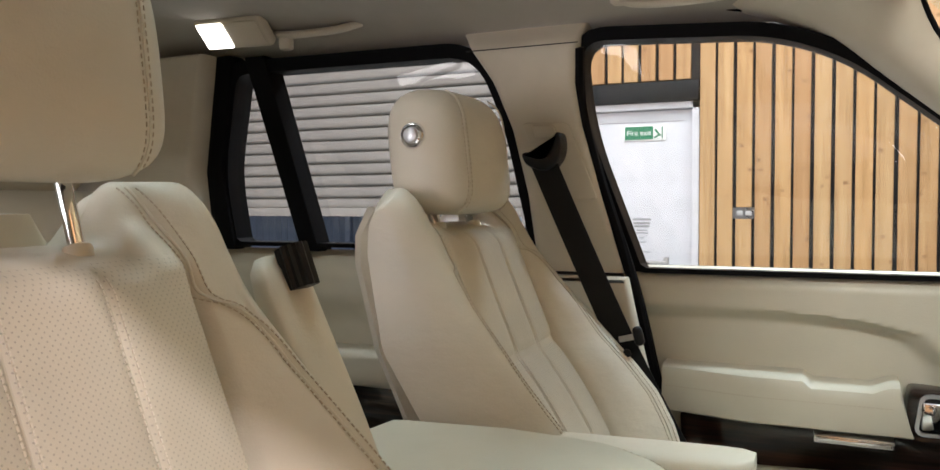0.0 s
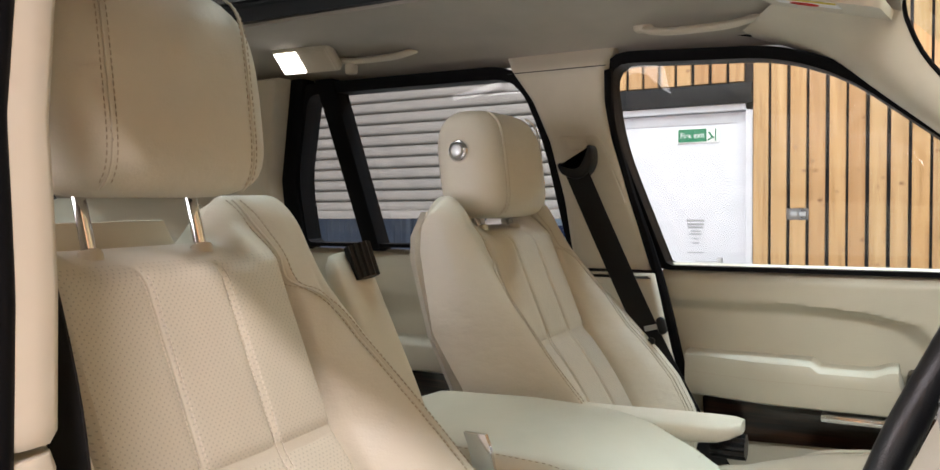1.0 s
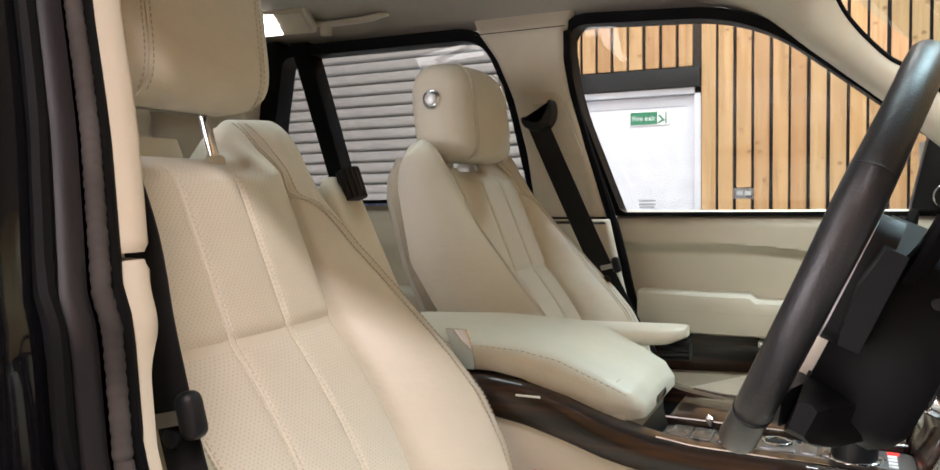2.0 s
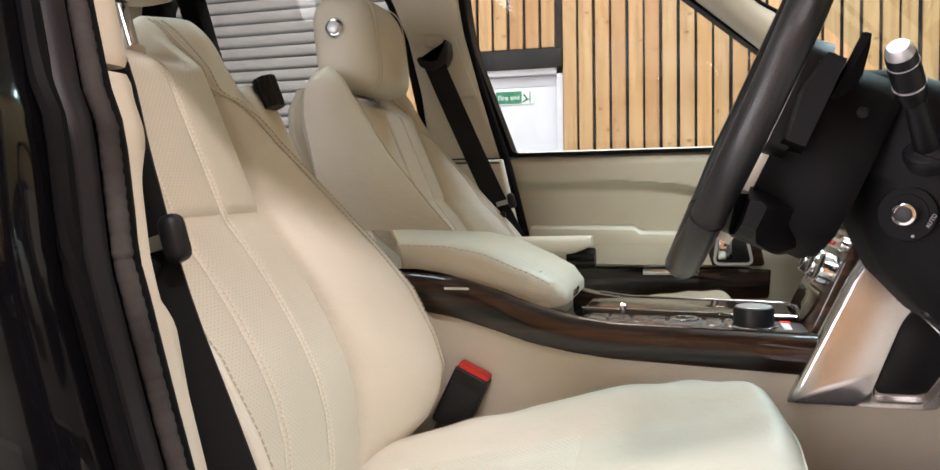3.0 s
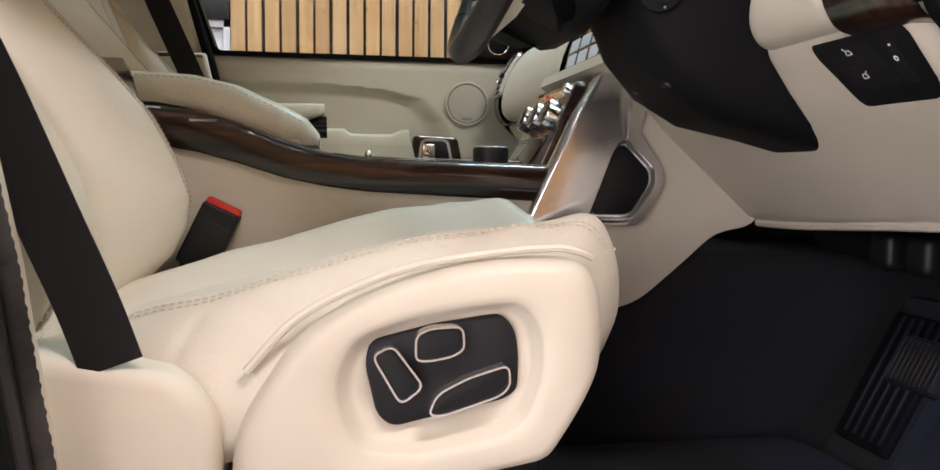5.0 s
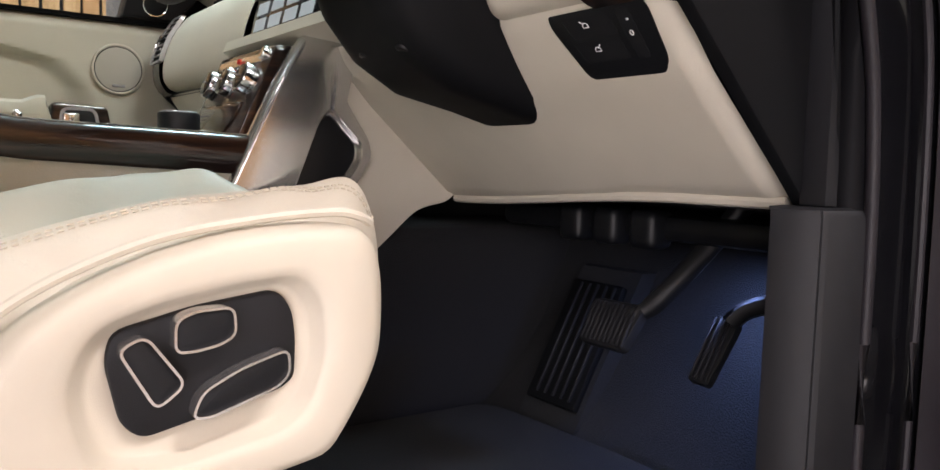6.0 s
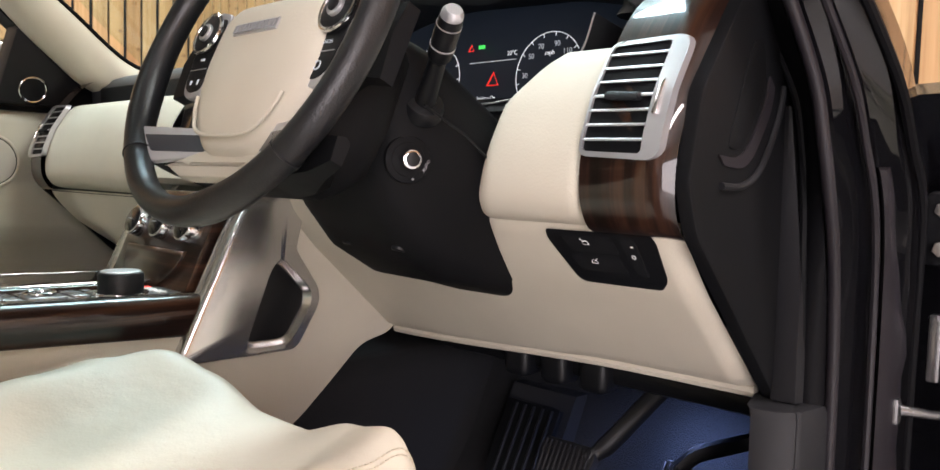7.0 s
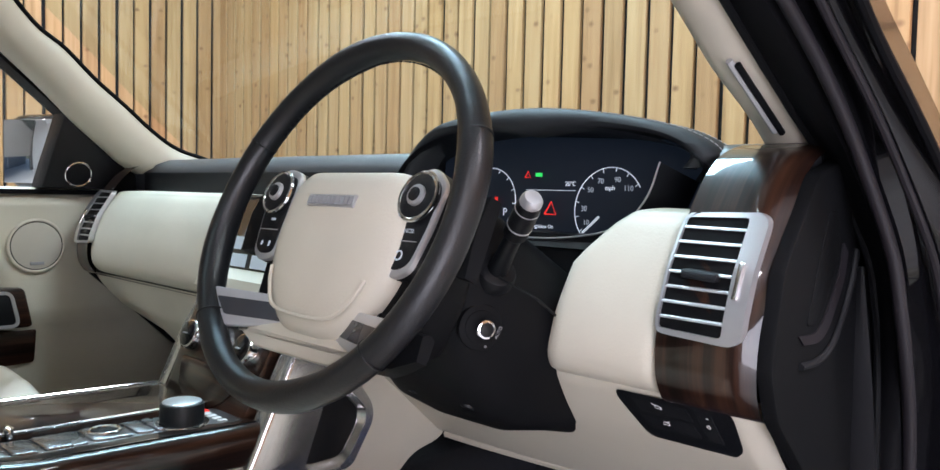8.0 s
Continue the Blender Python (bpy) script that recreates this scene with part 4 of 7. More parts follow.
def rear_door(sgn, name, label):
    d = thing(name, (-0.8, sgn * 0.75, 0.72), label, "car door")
    xs = np.linspace(-1.22, -0.39, 30)
    rows = [[(x, sgn * (0.735 - 0.032 * smooth(1.17, 1.24, z) * (1 - 0.9 * smooth(1.29, 1.33, z))), z) for x in xs] for z in np.linspace(0.74, 1.333, 40)]
    part("door_card", loft(rows, closed=False), M_DOORPAD, d, "cream leather door card")
    part("door_skin", loft([[(x, sgn * y, z) for y, z in ((0.76, 0.5), (0.935, 0.5), (0.955, 0.9), (0.905, 1.25), (0.79, 1.325), (0.76, 1.31))] for x in (-1.3, -0.9, -0.5, -0.262)]), M_PAINT, d, "glossy black outer panel")
    part("armrest", box(-1.10, -0.45, sgn * 0.655, sgn * 0.735, 1.05, 1.13, 0.02, 3), M_DOORPAD, d, "cream leather armrest")
    part("veneer_strip", box(-1.15, -0.43, sgn * 0.715, sgn * 0.735, 0.93, 1.045, 0.006), M_VENEER, d, "glossy dark veneer strip")
    part("release_frame", box(-0.62, -0.50, sgn * 0.64, sgn * 0.66, 1.06, 1.125, 0.008), M_CHROME, d)
    window_set(d, WIN_R, sgn, 0.020)
    part("frame_rear", slab([(-1.035, 1.74), (-1.085, 1.74), (-1.20, 1.50), (-1.215, 1.33), (-1.150, 1.33), (-1.134, 1.505)], on_side(sgn), 0.025, -0.034, 0.004), M_RUBBER, d, "black rear window frame")
    pl = on_side(sgn)
    part("quarter_bar", slab([(-1.006, 1.735), (-0.956, 1.735), (-0.921, 1.33), (-0.969, 1.33)], pl, 0.02, -0.03, 0.004), M_RUBBER, d, "black quarter-light bar")


rear_door(1, "rear_passenger_door", "closed rear passenger-side door with cream leather card")
rear_door(-1, "rear_driver_side_door", "closed rear driver-side door, glossy black outside")


def seals():
    for sgn in (1,):
        line = spline([(-0.120, sgn * 0.705, 0.72), (-0.162, sgn * 0.705, 0.98), (-0.196, sgn * 0.700, 1.144), (-0.222, sgn * 0.694, 1.26), (-0.250, sgn * 0.684, 1.36), (-0.285, sgn * 0.650, 1.49), (-0.305, sgn * 0.612, 1.61), (-0.300, sgn * 0.580, 1.70)], 40)
        part("door_opening_seal", tube(line, 0.0105, 8), M_RUBBER, body, "black rubber door seal")


seals()

# ---------------------------------------------------------------- seats
SEAT_Y = 0.385


INSERT = 0.137              # half the width of the centre panels of a backrest


def seat_front(z):
    """Heights against the places of the insert and of the shell behind it."""
    xi = interp(z, (0.84, 0.90, 0.95, 1.00, 1.04, 1.07, 1.10, 1.13, 1.16, 1.19, 1.209, 1.354, 1.405, 1.48), (-0.218, -0.211, -0.209, -0.213, -0.223, -0.236, -0.252, -0.270, -0.290, -0.312, -0.327, -0.386, -0.406, -0.437))
    xk = interp(z, (0.84, 1.00, 1.11, 1.22, 1.36, 1.40, 1.48), (-0.33, -0.385, -0.43, -0.49, -0.535, -0.535, -0.52))
    return xi, xk


def seat_seam(z):
    """The long seam of a side roll: half-width and place ahead, by height."""
    h = (0.84, 0.86, 0.89, 0.92, 0.955, 0.985, 1.02, 1.06, 1.115, 1.16, 1.207, 1.25, 1.30, 1.33, 1.354, 1.40, 1.48)
    y = (0.160, 0.168, 0.182, 0.195, 0.205, 0.210, 0.212, 0.214, 0.214, 0.212, 0.207, 0.198, 0.187, 0.178, 0.172, 0.182, 0.180)
    x = (-0.27, -0.25, -0.215, -0.178, -0.143, -0.128, -0.123, -0.137, -0.166, -0.203, -0.247, -0.285, -0.330, -0.352, -0.368, -0.400, -0.440)
    return interp(z, h, y), interp(z, h, x)


def seat_width(z):
    return interp(z, (0.84, 0.95, 1.10, 1.25, 1.38, 1.42, 1.48), (0.205, 0.232, 0.240, 0.230, 0.210, 0.206, 0.200))


def shoulder_top(s):
    return 1.405 + 0.052 * smooth(0.42, 0.66, abs(s)) - 0.028 * max(0.0, (abs(s) - 0.84) / 0.16) ** 2


def back_point(s, z_t, front=True):
    """Point of the backrest: s across (-1..1), z_t upwards (0..1)."""
    z = 0.84 + (shoulder_top(s) - 0.84) * z_t
    xi, xk = seat_front(z)
    dys, xs = seat_seam(z)
    xside = interp(z, (0.84, 1.00, 1.14, 1.24, 1.37, 1.41, 1.48), (-0.30, -0.335, -0.385, -0.452, -0.482, -0.480, -0.455))
    w = seat_width(z)
    dy = abs(s) * w
    if dy <= INSERT:
        xf = xi + 0.005 * (1 - (dy / INSERT) ** 2)
    elif dy <= dys:
        u = (dy - INSERT) / max(1e-4, dys - INSERT)
        xf = xi + (xs - xi) * (1 - (1 - u) ** 1.35)
    else:
        v = (dy - dys) / max(1e-4, w - dys)
        xf = xs + ((xs + xside) / 2 - xs) * (0.12 * v + 0.33 * v * v + 0.55 * (1 - math.sqrt(max(0.0, 1 - min(1.0, v) ** 2)))) + 0.026 * max(0.0, v * (1 - v)) * smooth(0.95, 1.05, z) * (1 - smooth(1.30, 1.38, z))
    xf -= 0.034 * smooth(1.386, 1.428, z) * (1 - smooth(0.118, 0.165, dy))
    low = 1 - smooth(1.35, 1.39, z)
    xf -= 0.014 * math.exp(-((dy - INSERT) / 0.0048) ** 2) * (0.3 + 0.7 * low) + 0.0045 * low * math.exp(-((dy - dys) / 0.0035) ** 2)
    mid = (xf + xk) / 2
    midside = (xf + xside) / 2
    e = max(0.0, (abs(s) - 0.84) / 0.16)
    rnd = math.sqrt(max(0.0, 1 - e * e))
    t0 = 0.935
    top = max(0.0, 1 - max(0.0, (z_t - t0) / (1 - t0)) ** 2.4) ** 0.5
    if front:
        x = midside + (xf - midside) * top + (mid - midside) * (1 - smooth(0.5, 0.9, abs(s))) * (1 - top)
    else:
        bk = xside + (xk - xside) * (1 - smooth(0.45, 0.95, abs(s)))
        x = midside + (bk - midside) * (0.75 + 0.25 * rnd) * top + (mid - midside) * (1 - smooth(0.5, 0.9, abs(s))) * (1 - top)
    return x, s * w, z


def on_back(dy, z, lift=0.0):
    """Point of the backrest's front at a place across in metres and a height."""
    s = dy / seat_width(z)
    p = back_point(s, min(1.0, (z - 0.84) / (shoulder_top(s) - 0.84)))
    return p[0] + lift, p[1], p[2]


def build_seat(name, yc, sgn, label, arm_up, drop=0.0):
    """Front seat; sgn +1: the doors side of this seat is at +y."""
    seat = thing(name, (0.0, yc, 0.66), label, "car seat", "front seats")

    def P(p, off=(0, 0, 0)):
        return (p[0] + off[0], yc + p[1] + off[1], p[2] + off[2])
    S = np.sort(np.concatenate([np.linspace(-1, 1, 81), np.linspace(0.55, 0.995, 60), -np.linspace(0.55, 0.995, 60)]))
    rings = []
    for zt in np.concatenate([np.linspace(0, 0.92, 64), 1 - 0.08 * (1 - np.sin(np.linspace(0, math.pi / 2, 12)[1:]))]):
        rings.append([P(back_point(s, zt)) for s in S] + [P(back_point(s, zt, False)) for s in np.linspace(1, -1, 25)[0:]])
    back = part("backrest", loft(rings), M_LEATHER, seat, "cream leather backrest with raised side rolls", 50)

    def insert(z0t, z1t, lift, mat, nm, cols):
        # centre panels between the side rolls
        a, b = cols
        rows = []
        for zt in np.linspace(z0t, z1t, 26):
            z = 0.84 + 0.565 * zt
            row = []
            for q in (a + b) / 2 + (b - a) / 2 * np.sin(np.linspace(-math.pi / 2, math.pi / 2, 17)):
                puff = lift * (1 - ((q - (a + b) / 2) / ((b - a) / 2)) ** 10) * (1 - (2 * (zt - z0t) / (z1t - z0t) - 1) ** 20)
                row.append(P(on_back(q * INSERT * 0.985, z, puff - 0.0008)))
            rows.append(row)
        return part(nm, loft(rows, closed=False), mat, back)
    for cols in ((-1, -0.335), (-0.335, 0.335), (0.335, 1)):
        insert(0.659, 0.985, 0.0052, M_PERF, "upper_insert_panel", cols)
        insert(0.04, 0.652, 0.0052, M_PERF, "lower_insert_panel", cols)
    for q in (-0.335, 0.335):
        for d in (-0.022, 0.022):
            pts = []
            for z in np.linspace(0.875, 1.385, 70):
                pts.append(P(on_back((q + d * 1.5) * INSERT, z, 0.0032)))
            stitches(pts, back, 0.0052, 0.0036, 0.0008, M_THREAD)
    for s_ in (-1, 1):
        # darker line laid in the crease beside the insert as its shade
        part("insert_piping", tube([P(on_back(s_ * INSERT, z, 0.0035)) for z in np.linspace(0.88, 1.37, 60)], 0.0017, 6), M_SEAM, back)
        # one long double seam: over the shoulder, along the insert, out in an arch and down the side roll
        line = spline([(0.134, 1.452), (0.139, 1.42), (0.140, 1.39), (0.141, 1.366), (0.147, 1.357), (0.158, 1.352), (0.172, 1.339), (0.182, 1.318)] + [(seat_seam(z)[0], z) for z in (1.29, 1.25, 1.207, 1.16, 1.10, 1.04, 0.985, 0.95, 0.915, 0.88)], 150)
        # a little further in on the door side
        line = [(y - 0.014 * (s_ == sgn) * smooth(1.30, 1.20, z) * smooth(0.92, 1.0, z), z) for y, z in line]
        for off in (-0.0055, 0.0055):
            stitches([P(on_back(s_ * (y + off), z, 0.0012)) for y, z in line], back, 0.0060, 0.0042, 0.0008)
        part("welt", tube([P(on_back(s_ * y, z, 0.0006)) for y, z in line], 0.0015, 6), M_LEATHER, back)
    part("back_shell", loft([[P((x, y, z)) for x, y in ((xk - 0.004, -w), (xk - 0.022, -w * 0.9), (xk - 0.03, 0), (xk - 0.022, w * 0.9), (xk - 0.004, w), (xk + 0.02, w * 0.8), (xk + 0.02, -w * 0.8))]
                            for z, xk, w in ((z, seat_front(z)[1], interp(z, (0.84, 1.1, 1.38, 1.45), (0.15, 0.16, 0.13, 0.08))) for z in np.linspace(0.80, 1.43, 16))]), M_TRIM, seat, "cream plastic shell behind the backrest", 60)
    # head restraint, set lower on the passenger side
    low = (0.0, 0.0, -drop)
    tall, broad = (0.89, 0.93) if drop else (1.0, 1.0)

    def Q(p):
        return (p[0], yc + p[1] * broad, 1.454 + (p[2] - 1.454) * tall - drop)
    rings = []
    n = 40
    for k in np.linspace(-1, 1, 25):
        z = 1.560 + 0.106 * math.sin(k * math.pi / 2)
        f = max(0.0, 1 - abs(math.sin(k * math.pi / 2)) ** (3.4 if k > 0 else 6)) ** 0.44
        ww, tt = 0.132 * (0.45 + 0.55 * f) * (1 - 0.06 * max(0, k)), 0.066 * (0.12 + 0.88 * f)
        xc = -0.448 - 0.10 * (z - 1.56)
        ring = []
        for j in range(n):
            a = 2 * math.pi * j / n
            ca, sa = math.cos(a), math.sin(a)
            ex = 0.55
            ring.append(Q((xc + tt * math.copysign(abs(ca) ** ex, ca) - (0.012 * abs(sa) ** 3 if ca > 0 else 0), ww * math.copysign(abs(sa) ** ex, sa), z)))
        rings.append(ring)
    head = part("head_restraint", loft(rings), M_LEATHER, seat, "cream leather head restraint", 60)

    def hp(y, z, dx=0.0):
        ff = max(0.0, 1 - abs((z - 1.56) / 0.11) ** 5) ** 0.42
        tt = 0.066 * (0.12 + 0.88 * ff)
        sa = min(1.0, abs(y) / (0.132 * (0.45 + 0.55 * ff)))
        ca = max(0.0, 1 - (sa ** (1 / 0.55)) ** 2) ** 0.5
        return Q((-0.448 - 0.10 * (z - 1.56) + tt * ca ** 0.55 - 0.012 * (sa ** (3 / 0.55)) + dx, y, z))
    for y in (-0.088, -0.079, 0.079, 0.088):
        stitches([hp(y, z, 0.0006) for z in np.linspace(1.465, 1.655, 40)], head)
    for y in (-0.0835, 0.0835):
        part("seam", tube([hp(y, z, 0.0002) for z in np.linspace(1.46, 1.66, 30)], 0.0014, 6), M_LEATHER, head)
    for y in (-0.065, 0.065):
        part("post", tube([P((-0.430, y, 1.36)), P((-0.464, y, 1.49), low)], 0.0065, 14), M_CHROME, head, "chrome post")
        part("post_collar", disc(P((-0.4390, y, 1.395)), (-0.26, 0, 1), 0.0115, 0.012, 20, 0.004), M_TRIM, seat)
    for side in (-1, 1):
        c = Vector(Q((-0.452, side * 0.124, 1.583)))
        b = part("side_button", disc(c, (0, side, 0), 0.019, 0.012, 28, 0.004), M_CHROME, head, "chrome side button")
        part("button_cap", disc(c + Vector((0, side * 0.0115, 0)), (0, side, 0), 0.012, 0.006, 24, 0.004), M_SATIN, b)

    # cushion: its middle line from the backrest over the nose
    line = spline([(0, -0.285, 0.875), (0.25, -0.13, 0.912), (0.5, 0.03, 0.949), (0.70, 0.165, 0.985), (0.80, 0.220, 0.995), (0.88, 0.256, 0.989), (0.94, 0.275, 0.965), (0.98, 0.278, 0.933), (1.0, 0.268, 0.905)], 120)
    LINE_U, LINE_X, LINE_Z = [p[0] for p in line], [p[1] for p in line], [p[2] for p in line]
    def cush(s, u):
        """s across -1..1, u from the backrest (0) to the nose (1) and down its front."""
        x, z = interp(u, LINE_U, LINE_X), interp(u, LINE_U, LINE_Z)
        w = interp(u, (0, 0.3, 0.6, 0.75, 0.88, 1.0), (0.225, 0.245, 0.252, 0.250, 0.238, 0.220))
        a = abs(s)
        z += 0.038 * smooth(0.48, 0.74, a) * (1 - 0.75 * smooth(0.50, 0.85, u)) * (0.75 + 0.25 * smooth(0.1, 0.4, u)) - 0.010 * (1 - smooth(0.0, 0.55, a)) * (1 - smooth(0.75, 0.95, u))
        e = max(0.0, (a - 0.74) / 0.26)
        z -= (0.050 + 0.040 * (1 - smooth(0.40, 0.80, u))) * (1 - math.sqrt(max(0.0, 1 - e * e))) * (1 - 0.35 * smooth(0.80, 1.0, u))
        x -= 0.066 * a ** 4 * smooth(0.55, 0.95, u)
        z += 0.009 * smooth(0.30, 0.70, a) * smooth(0.40, 0.65, u) * (1 - smooth(0.80, 0.97, u)) + 0.017 * math.exp(-((u - 0.88) / 0.08) ** 2) * smooth(0.15, 0.45, a) * (1 - smooth(0.66, 0.95, a))
        # gathers of the leather on the side rolls
        z += 0.0018 * (1 - smooth(0.76, 0.90, u)) * math.sin(46 * u + 15 * a) * (0.6 + 0.4 * math.sin(17 * u + 2)) * smooth(0.70, 0.80, a) * (1 - smooth(0.97, 1.0, a)) * smooth(0.15, 0.4, u)
        fold = sum(k * math.exp(-((u - c - g * (a - 0.9)) / 0.009) ** 2) for c, g, k in ((0.22, 0.4, 0.8), (0.30, 0.5, 1.0), (0.37, -0.3, 0.6), (0.44, 0.6, 1.0), (0.52, 0.35, 0.9), (0.58, 0.7, 0.7), (0.66, 0.4, 0.9), (0.73, 0.6, 0.6)))
        fold *= smooth(0.80, 0.88, a) * (1 - smooth(0.97, 1.0, a)) * (1 - smooth(0.60, 0.74, u))
        return x, s * w - math.copysign(0.0040 * fold, s), z - 0.0018 * fold
    US = np.concatenate([np.linspace(0, 0.7, 150), np.linspace(0.705, 1.0, 50)])
    SS = np.sin(np.linspace(-math.pi / 2, math.pi / 2, 91)) * 0.35 + np.linspace(-1, 1, 91) * 0.65
    rings = []
    for u in US:
        top = [P(cush(s, u)) for s in SS]
        low = []
        for s in np.linspace(1, -1, 15):
            x, y, z = cush(s, u)
            low.append(P((x - 0.065 * smooth(0.85, 1.0, u), y * 0.93, min(z - 0.02, 0.885 + 0.02 * smooth(0.3, 0.8, u)))))
        rings.append(top + low)
    cu = part("cushion", loft(rings), M_LEATHER, seat, "cream leather seat cushion", 60)
    for a, b in ((-0.56, -0.2), (-0.2, 0.2), (0.2, 0.56)):
        rows = []
        for u in np.linspace(0.05, 0.54, 30):
            row = []
            for q in np.linspace(a, b, 14):
                x, y, z = cush(q, u)
                puff = 0.0040 * (1 - ((q - (a + b) / 2) / ((b - a) / 2)) ** 10) * (1 - (2 * (u - 0.05) / 0.49 - 1) ** 20)
                row.append(P((x, y, z + puff - 0.0008)))
            rows.append(row)
        part("cushion_panel", loft(rows, closed=False), M_PERFSEAT, cu)
    for s in (-0.815, -0.795, 0.795, 0.815):
        stitches([P((lambda p: (p[0], p[1], p[2] + 0.0010))(cush(s, u))) for u in np.linspace(0.04, 0.92, 160)], cu, 0.0055, 0.0036, 0.0006, M_SEAM)
    part("front_seam", tube([P((lambda p: (p[0] + 0.0005, p[1], p[2]))(cush(s, 0.925))) for s in np.linspace(-0.7, 0.7, 40)], 0.0016, 6), M_LEATHER, cu)

    # side valance on the door side
    yv = sgn * 0.252
    pl = lambda u, v, d: P((u, yv + sgn * (d - 0.016 * smooth(0.185, 0.230, u) ** 2), v))
    cen = (0.118, 0.922)
    out = rounded([(-0.028, 0.80), (-0.021, 0.892), (-0.001, 0.924), (0.019, 0.952), (0.055, 0.973), (0.09, 0.987), (0.126, 0.996), (0.164, 0.999), (0.203, 0.997), (0.218, 0.978), (0.221, 0.950), (0.219, 0.922), (0.181, 0.864), (0.126, 0.855), (0.097, 0.848), (0.03, 0.82)], [0.01, 0.03, 0.03, 0.03, 0.03, 0.03, 0.03, 0.03, 0.022, 0.02, 0.02, 0.010, 0.008, 0.02, 0.02, 0.02], 4)
    dish = rounded([(0.037, 0.920), (0.045, 0.889), (0.056, 0.876), (0.090, 0.873), (0.150, 0.883), (0.166, 0.894), (0.177, 0.925), (0.174, 0.957), (0.160, 0.973), (0.124, 0.970), (0.089, 0.964), (0.050, 0.951)], 0.014, 5)
    n = 96
    O, D = polar(out, cen, n), polar(dish, cen, n)
    D2 = [tuple(np.array(cen) + (np.array(p) - cen) * 0.83) for p in D]
    mix = lambda A, B, t: [tuple(np.array(a) * (1 - t) + np.array(b) * t) for a, b in zip(A, B)]
    rings = []
    for o, d in ((O, -0.05), (O, -0.004), (mix(O, D, 0.05), 0.004), (mix(O, D, 0.14), 0.0095), (mix(O, D, 0.35), 0.012), (mix(O, D, 0.8), 0.012), (D, 0.0115), (mix(D, D2, 0.25), 0.009), (mix(D, D2, 0.7), 0.001), (D2, -0.001)):
        rings.append([pl(u, v, d) for u, v in o])
    part("piping", tube([pl(u, v, -0.003) for u, v in spline([(-0.014, 0.928), (0.020, 0.963), (0.078, 0.990), (0.135, 1.001), (0.182, 1.0050), (0.200, 1.0025), (0.211, 0.998)], 50)], 0.0030, 8), M_LEATHER, cu, "leather piping")
    part("side_valance", loft(rings), M_TRIM, seat, "cream plastic side valance with a hollow for the switches", 60)
    pan = rounded([(0.0595, 0.932), (0.063, 0.947), (0.104, 0.957), (0.148, 0.963), (0.157, 0.952), (0.1595, 0.935), (0.159, 0.912), (0.150, 0.906), (0.077, 0.8905), (0.067, 0.899)], 0.007, 4)
    sw = part("switch_panel", slab(pan, pl, -0.004, 0.0035, 0.002), M_KICK, seat, "black seat switch panel")

    def seat_switch(pts, nm):
        o = resample(rounded(pts, 0.006, 5), 60)
        part(nm, slab(o, pl, 0.002, 0.013, 0.003), M_DARK, sw)
        part("switch_rim", frame_of(scaled_outline(o, -0.0003), scaled_outline(o, 0.0011), pl, 0.004, 0.0142), M_STRUT, sw, "polished metal rim")
    seat_switch([(0.0905, 0.9355), (0.0905, 0.952), (0.100, 0.9565), (0.121, 0.9575), (0.122, 0.942), (0.114, 0.9375), (0.100, 0.9350)], "lumbar_switch")
    seat_switch([(0.063, 0.940), (0.0765, 0.9465), (0.0965, 0.919), (0.0815, 0.9075)], "backrest_switch")
    seat_switch([(0.0985, 0.9005), (0.104, 0.914), (0.124, 0.9240), (0.151, 0.932), (0.152, 0.9175), (0.145, 0.911), (0.108, 0.8995)], "slide_switch")
    # rear side cover with the belt slot, runner and foot
    part("rear_side_cover", slab(rounded([(-0.24, 0.80), (-0.25, 0.925), (-0.14, 0.945), (-0.05, 0.928), (-0.028, 0.90), (-0.034, 0.80)], 0.02, 5), pl, -0.05, 0.008, 0.012, 3), M_TRIM, seat, "cream plastic cover at the belt anchor")
    for y in (-0.17, 0.17):
        part("runner", box(-0.30, 0.22, yc + y - 0.02, yc + y + 0.02, 0.66, 0.70, 0.004), M_BLACK, seat)
        part("runner_cover", box(0.10, 0.26, yc + y - 0.035, yc + y + 0.035, 0.662, 0.735, 0.008), M_DARK, seat)
    part("seat_pan", box(-0.27, 0.19, yc - 0.21, yc + 0.21, 0.70, 0.885, 0.02), M_BLACK, seat)
    # folding armrest on the inner side
    ya = yc - sgn * (0.278 if arm_up else 0.220)
    arm = []
    for k in np.linspace(0, 1, 26):
        L = 0.345 * k
        h = interp(k, (0, 0.12, 0.5, 0.93, 1.0), (0.040, 0.054, 0.045, 0.029, 0.017)) if arm_up else interp(k, (0, 0.12, 0.5, 0.72, 0.93, 1.0), (0.055, 0.072, 0.052, 0.032, 0.026, 0.016))
        w = interp(k, (0, 0.05, 0.9, 0.97, 1.0), (0.028, 0.036, 0.036, 0.030, 0.016))
        ring = []
        for j in range(20):
            a = 2 * math.pi * j / 20
            ca, sa = math.cos(a), math.sin(a)
            ring.append((L, w * math.copysign(abs(ca) ** 0.5, ca), -h / 2 + h / 2 * math.copysign(abs(sa) ** 0.5, sa)))
        arm.append(ring)
    if arm_up:
        m = Matrix.Translation((-0.316, ya, 1.055)) @ pose(0, 0, 0, 0, -110, 0)
    else:
        m = Matrix.Translation((-0.322, ya, 1.152)) @ pose(0, 0, 0, 0, -1, 0)
    V, F = loft(arm)
    a_ob = part("folding_armrest", ([m @ Vector(v) for v in V], F), M_LEATHER, seat, "cream leather folding armrest, " + ("swung up" if arm_up else "folded down"), 60)
    kn = []
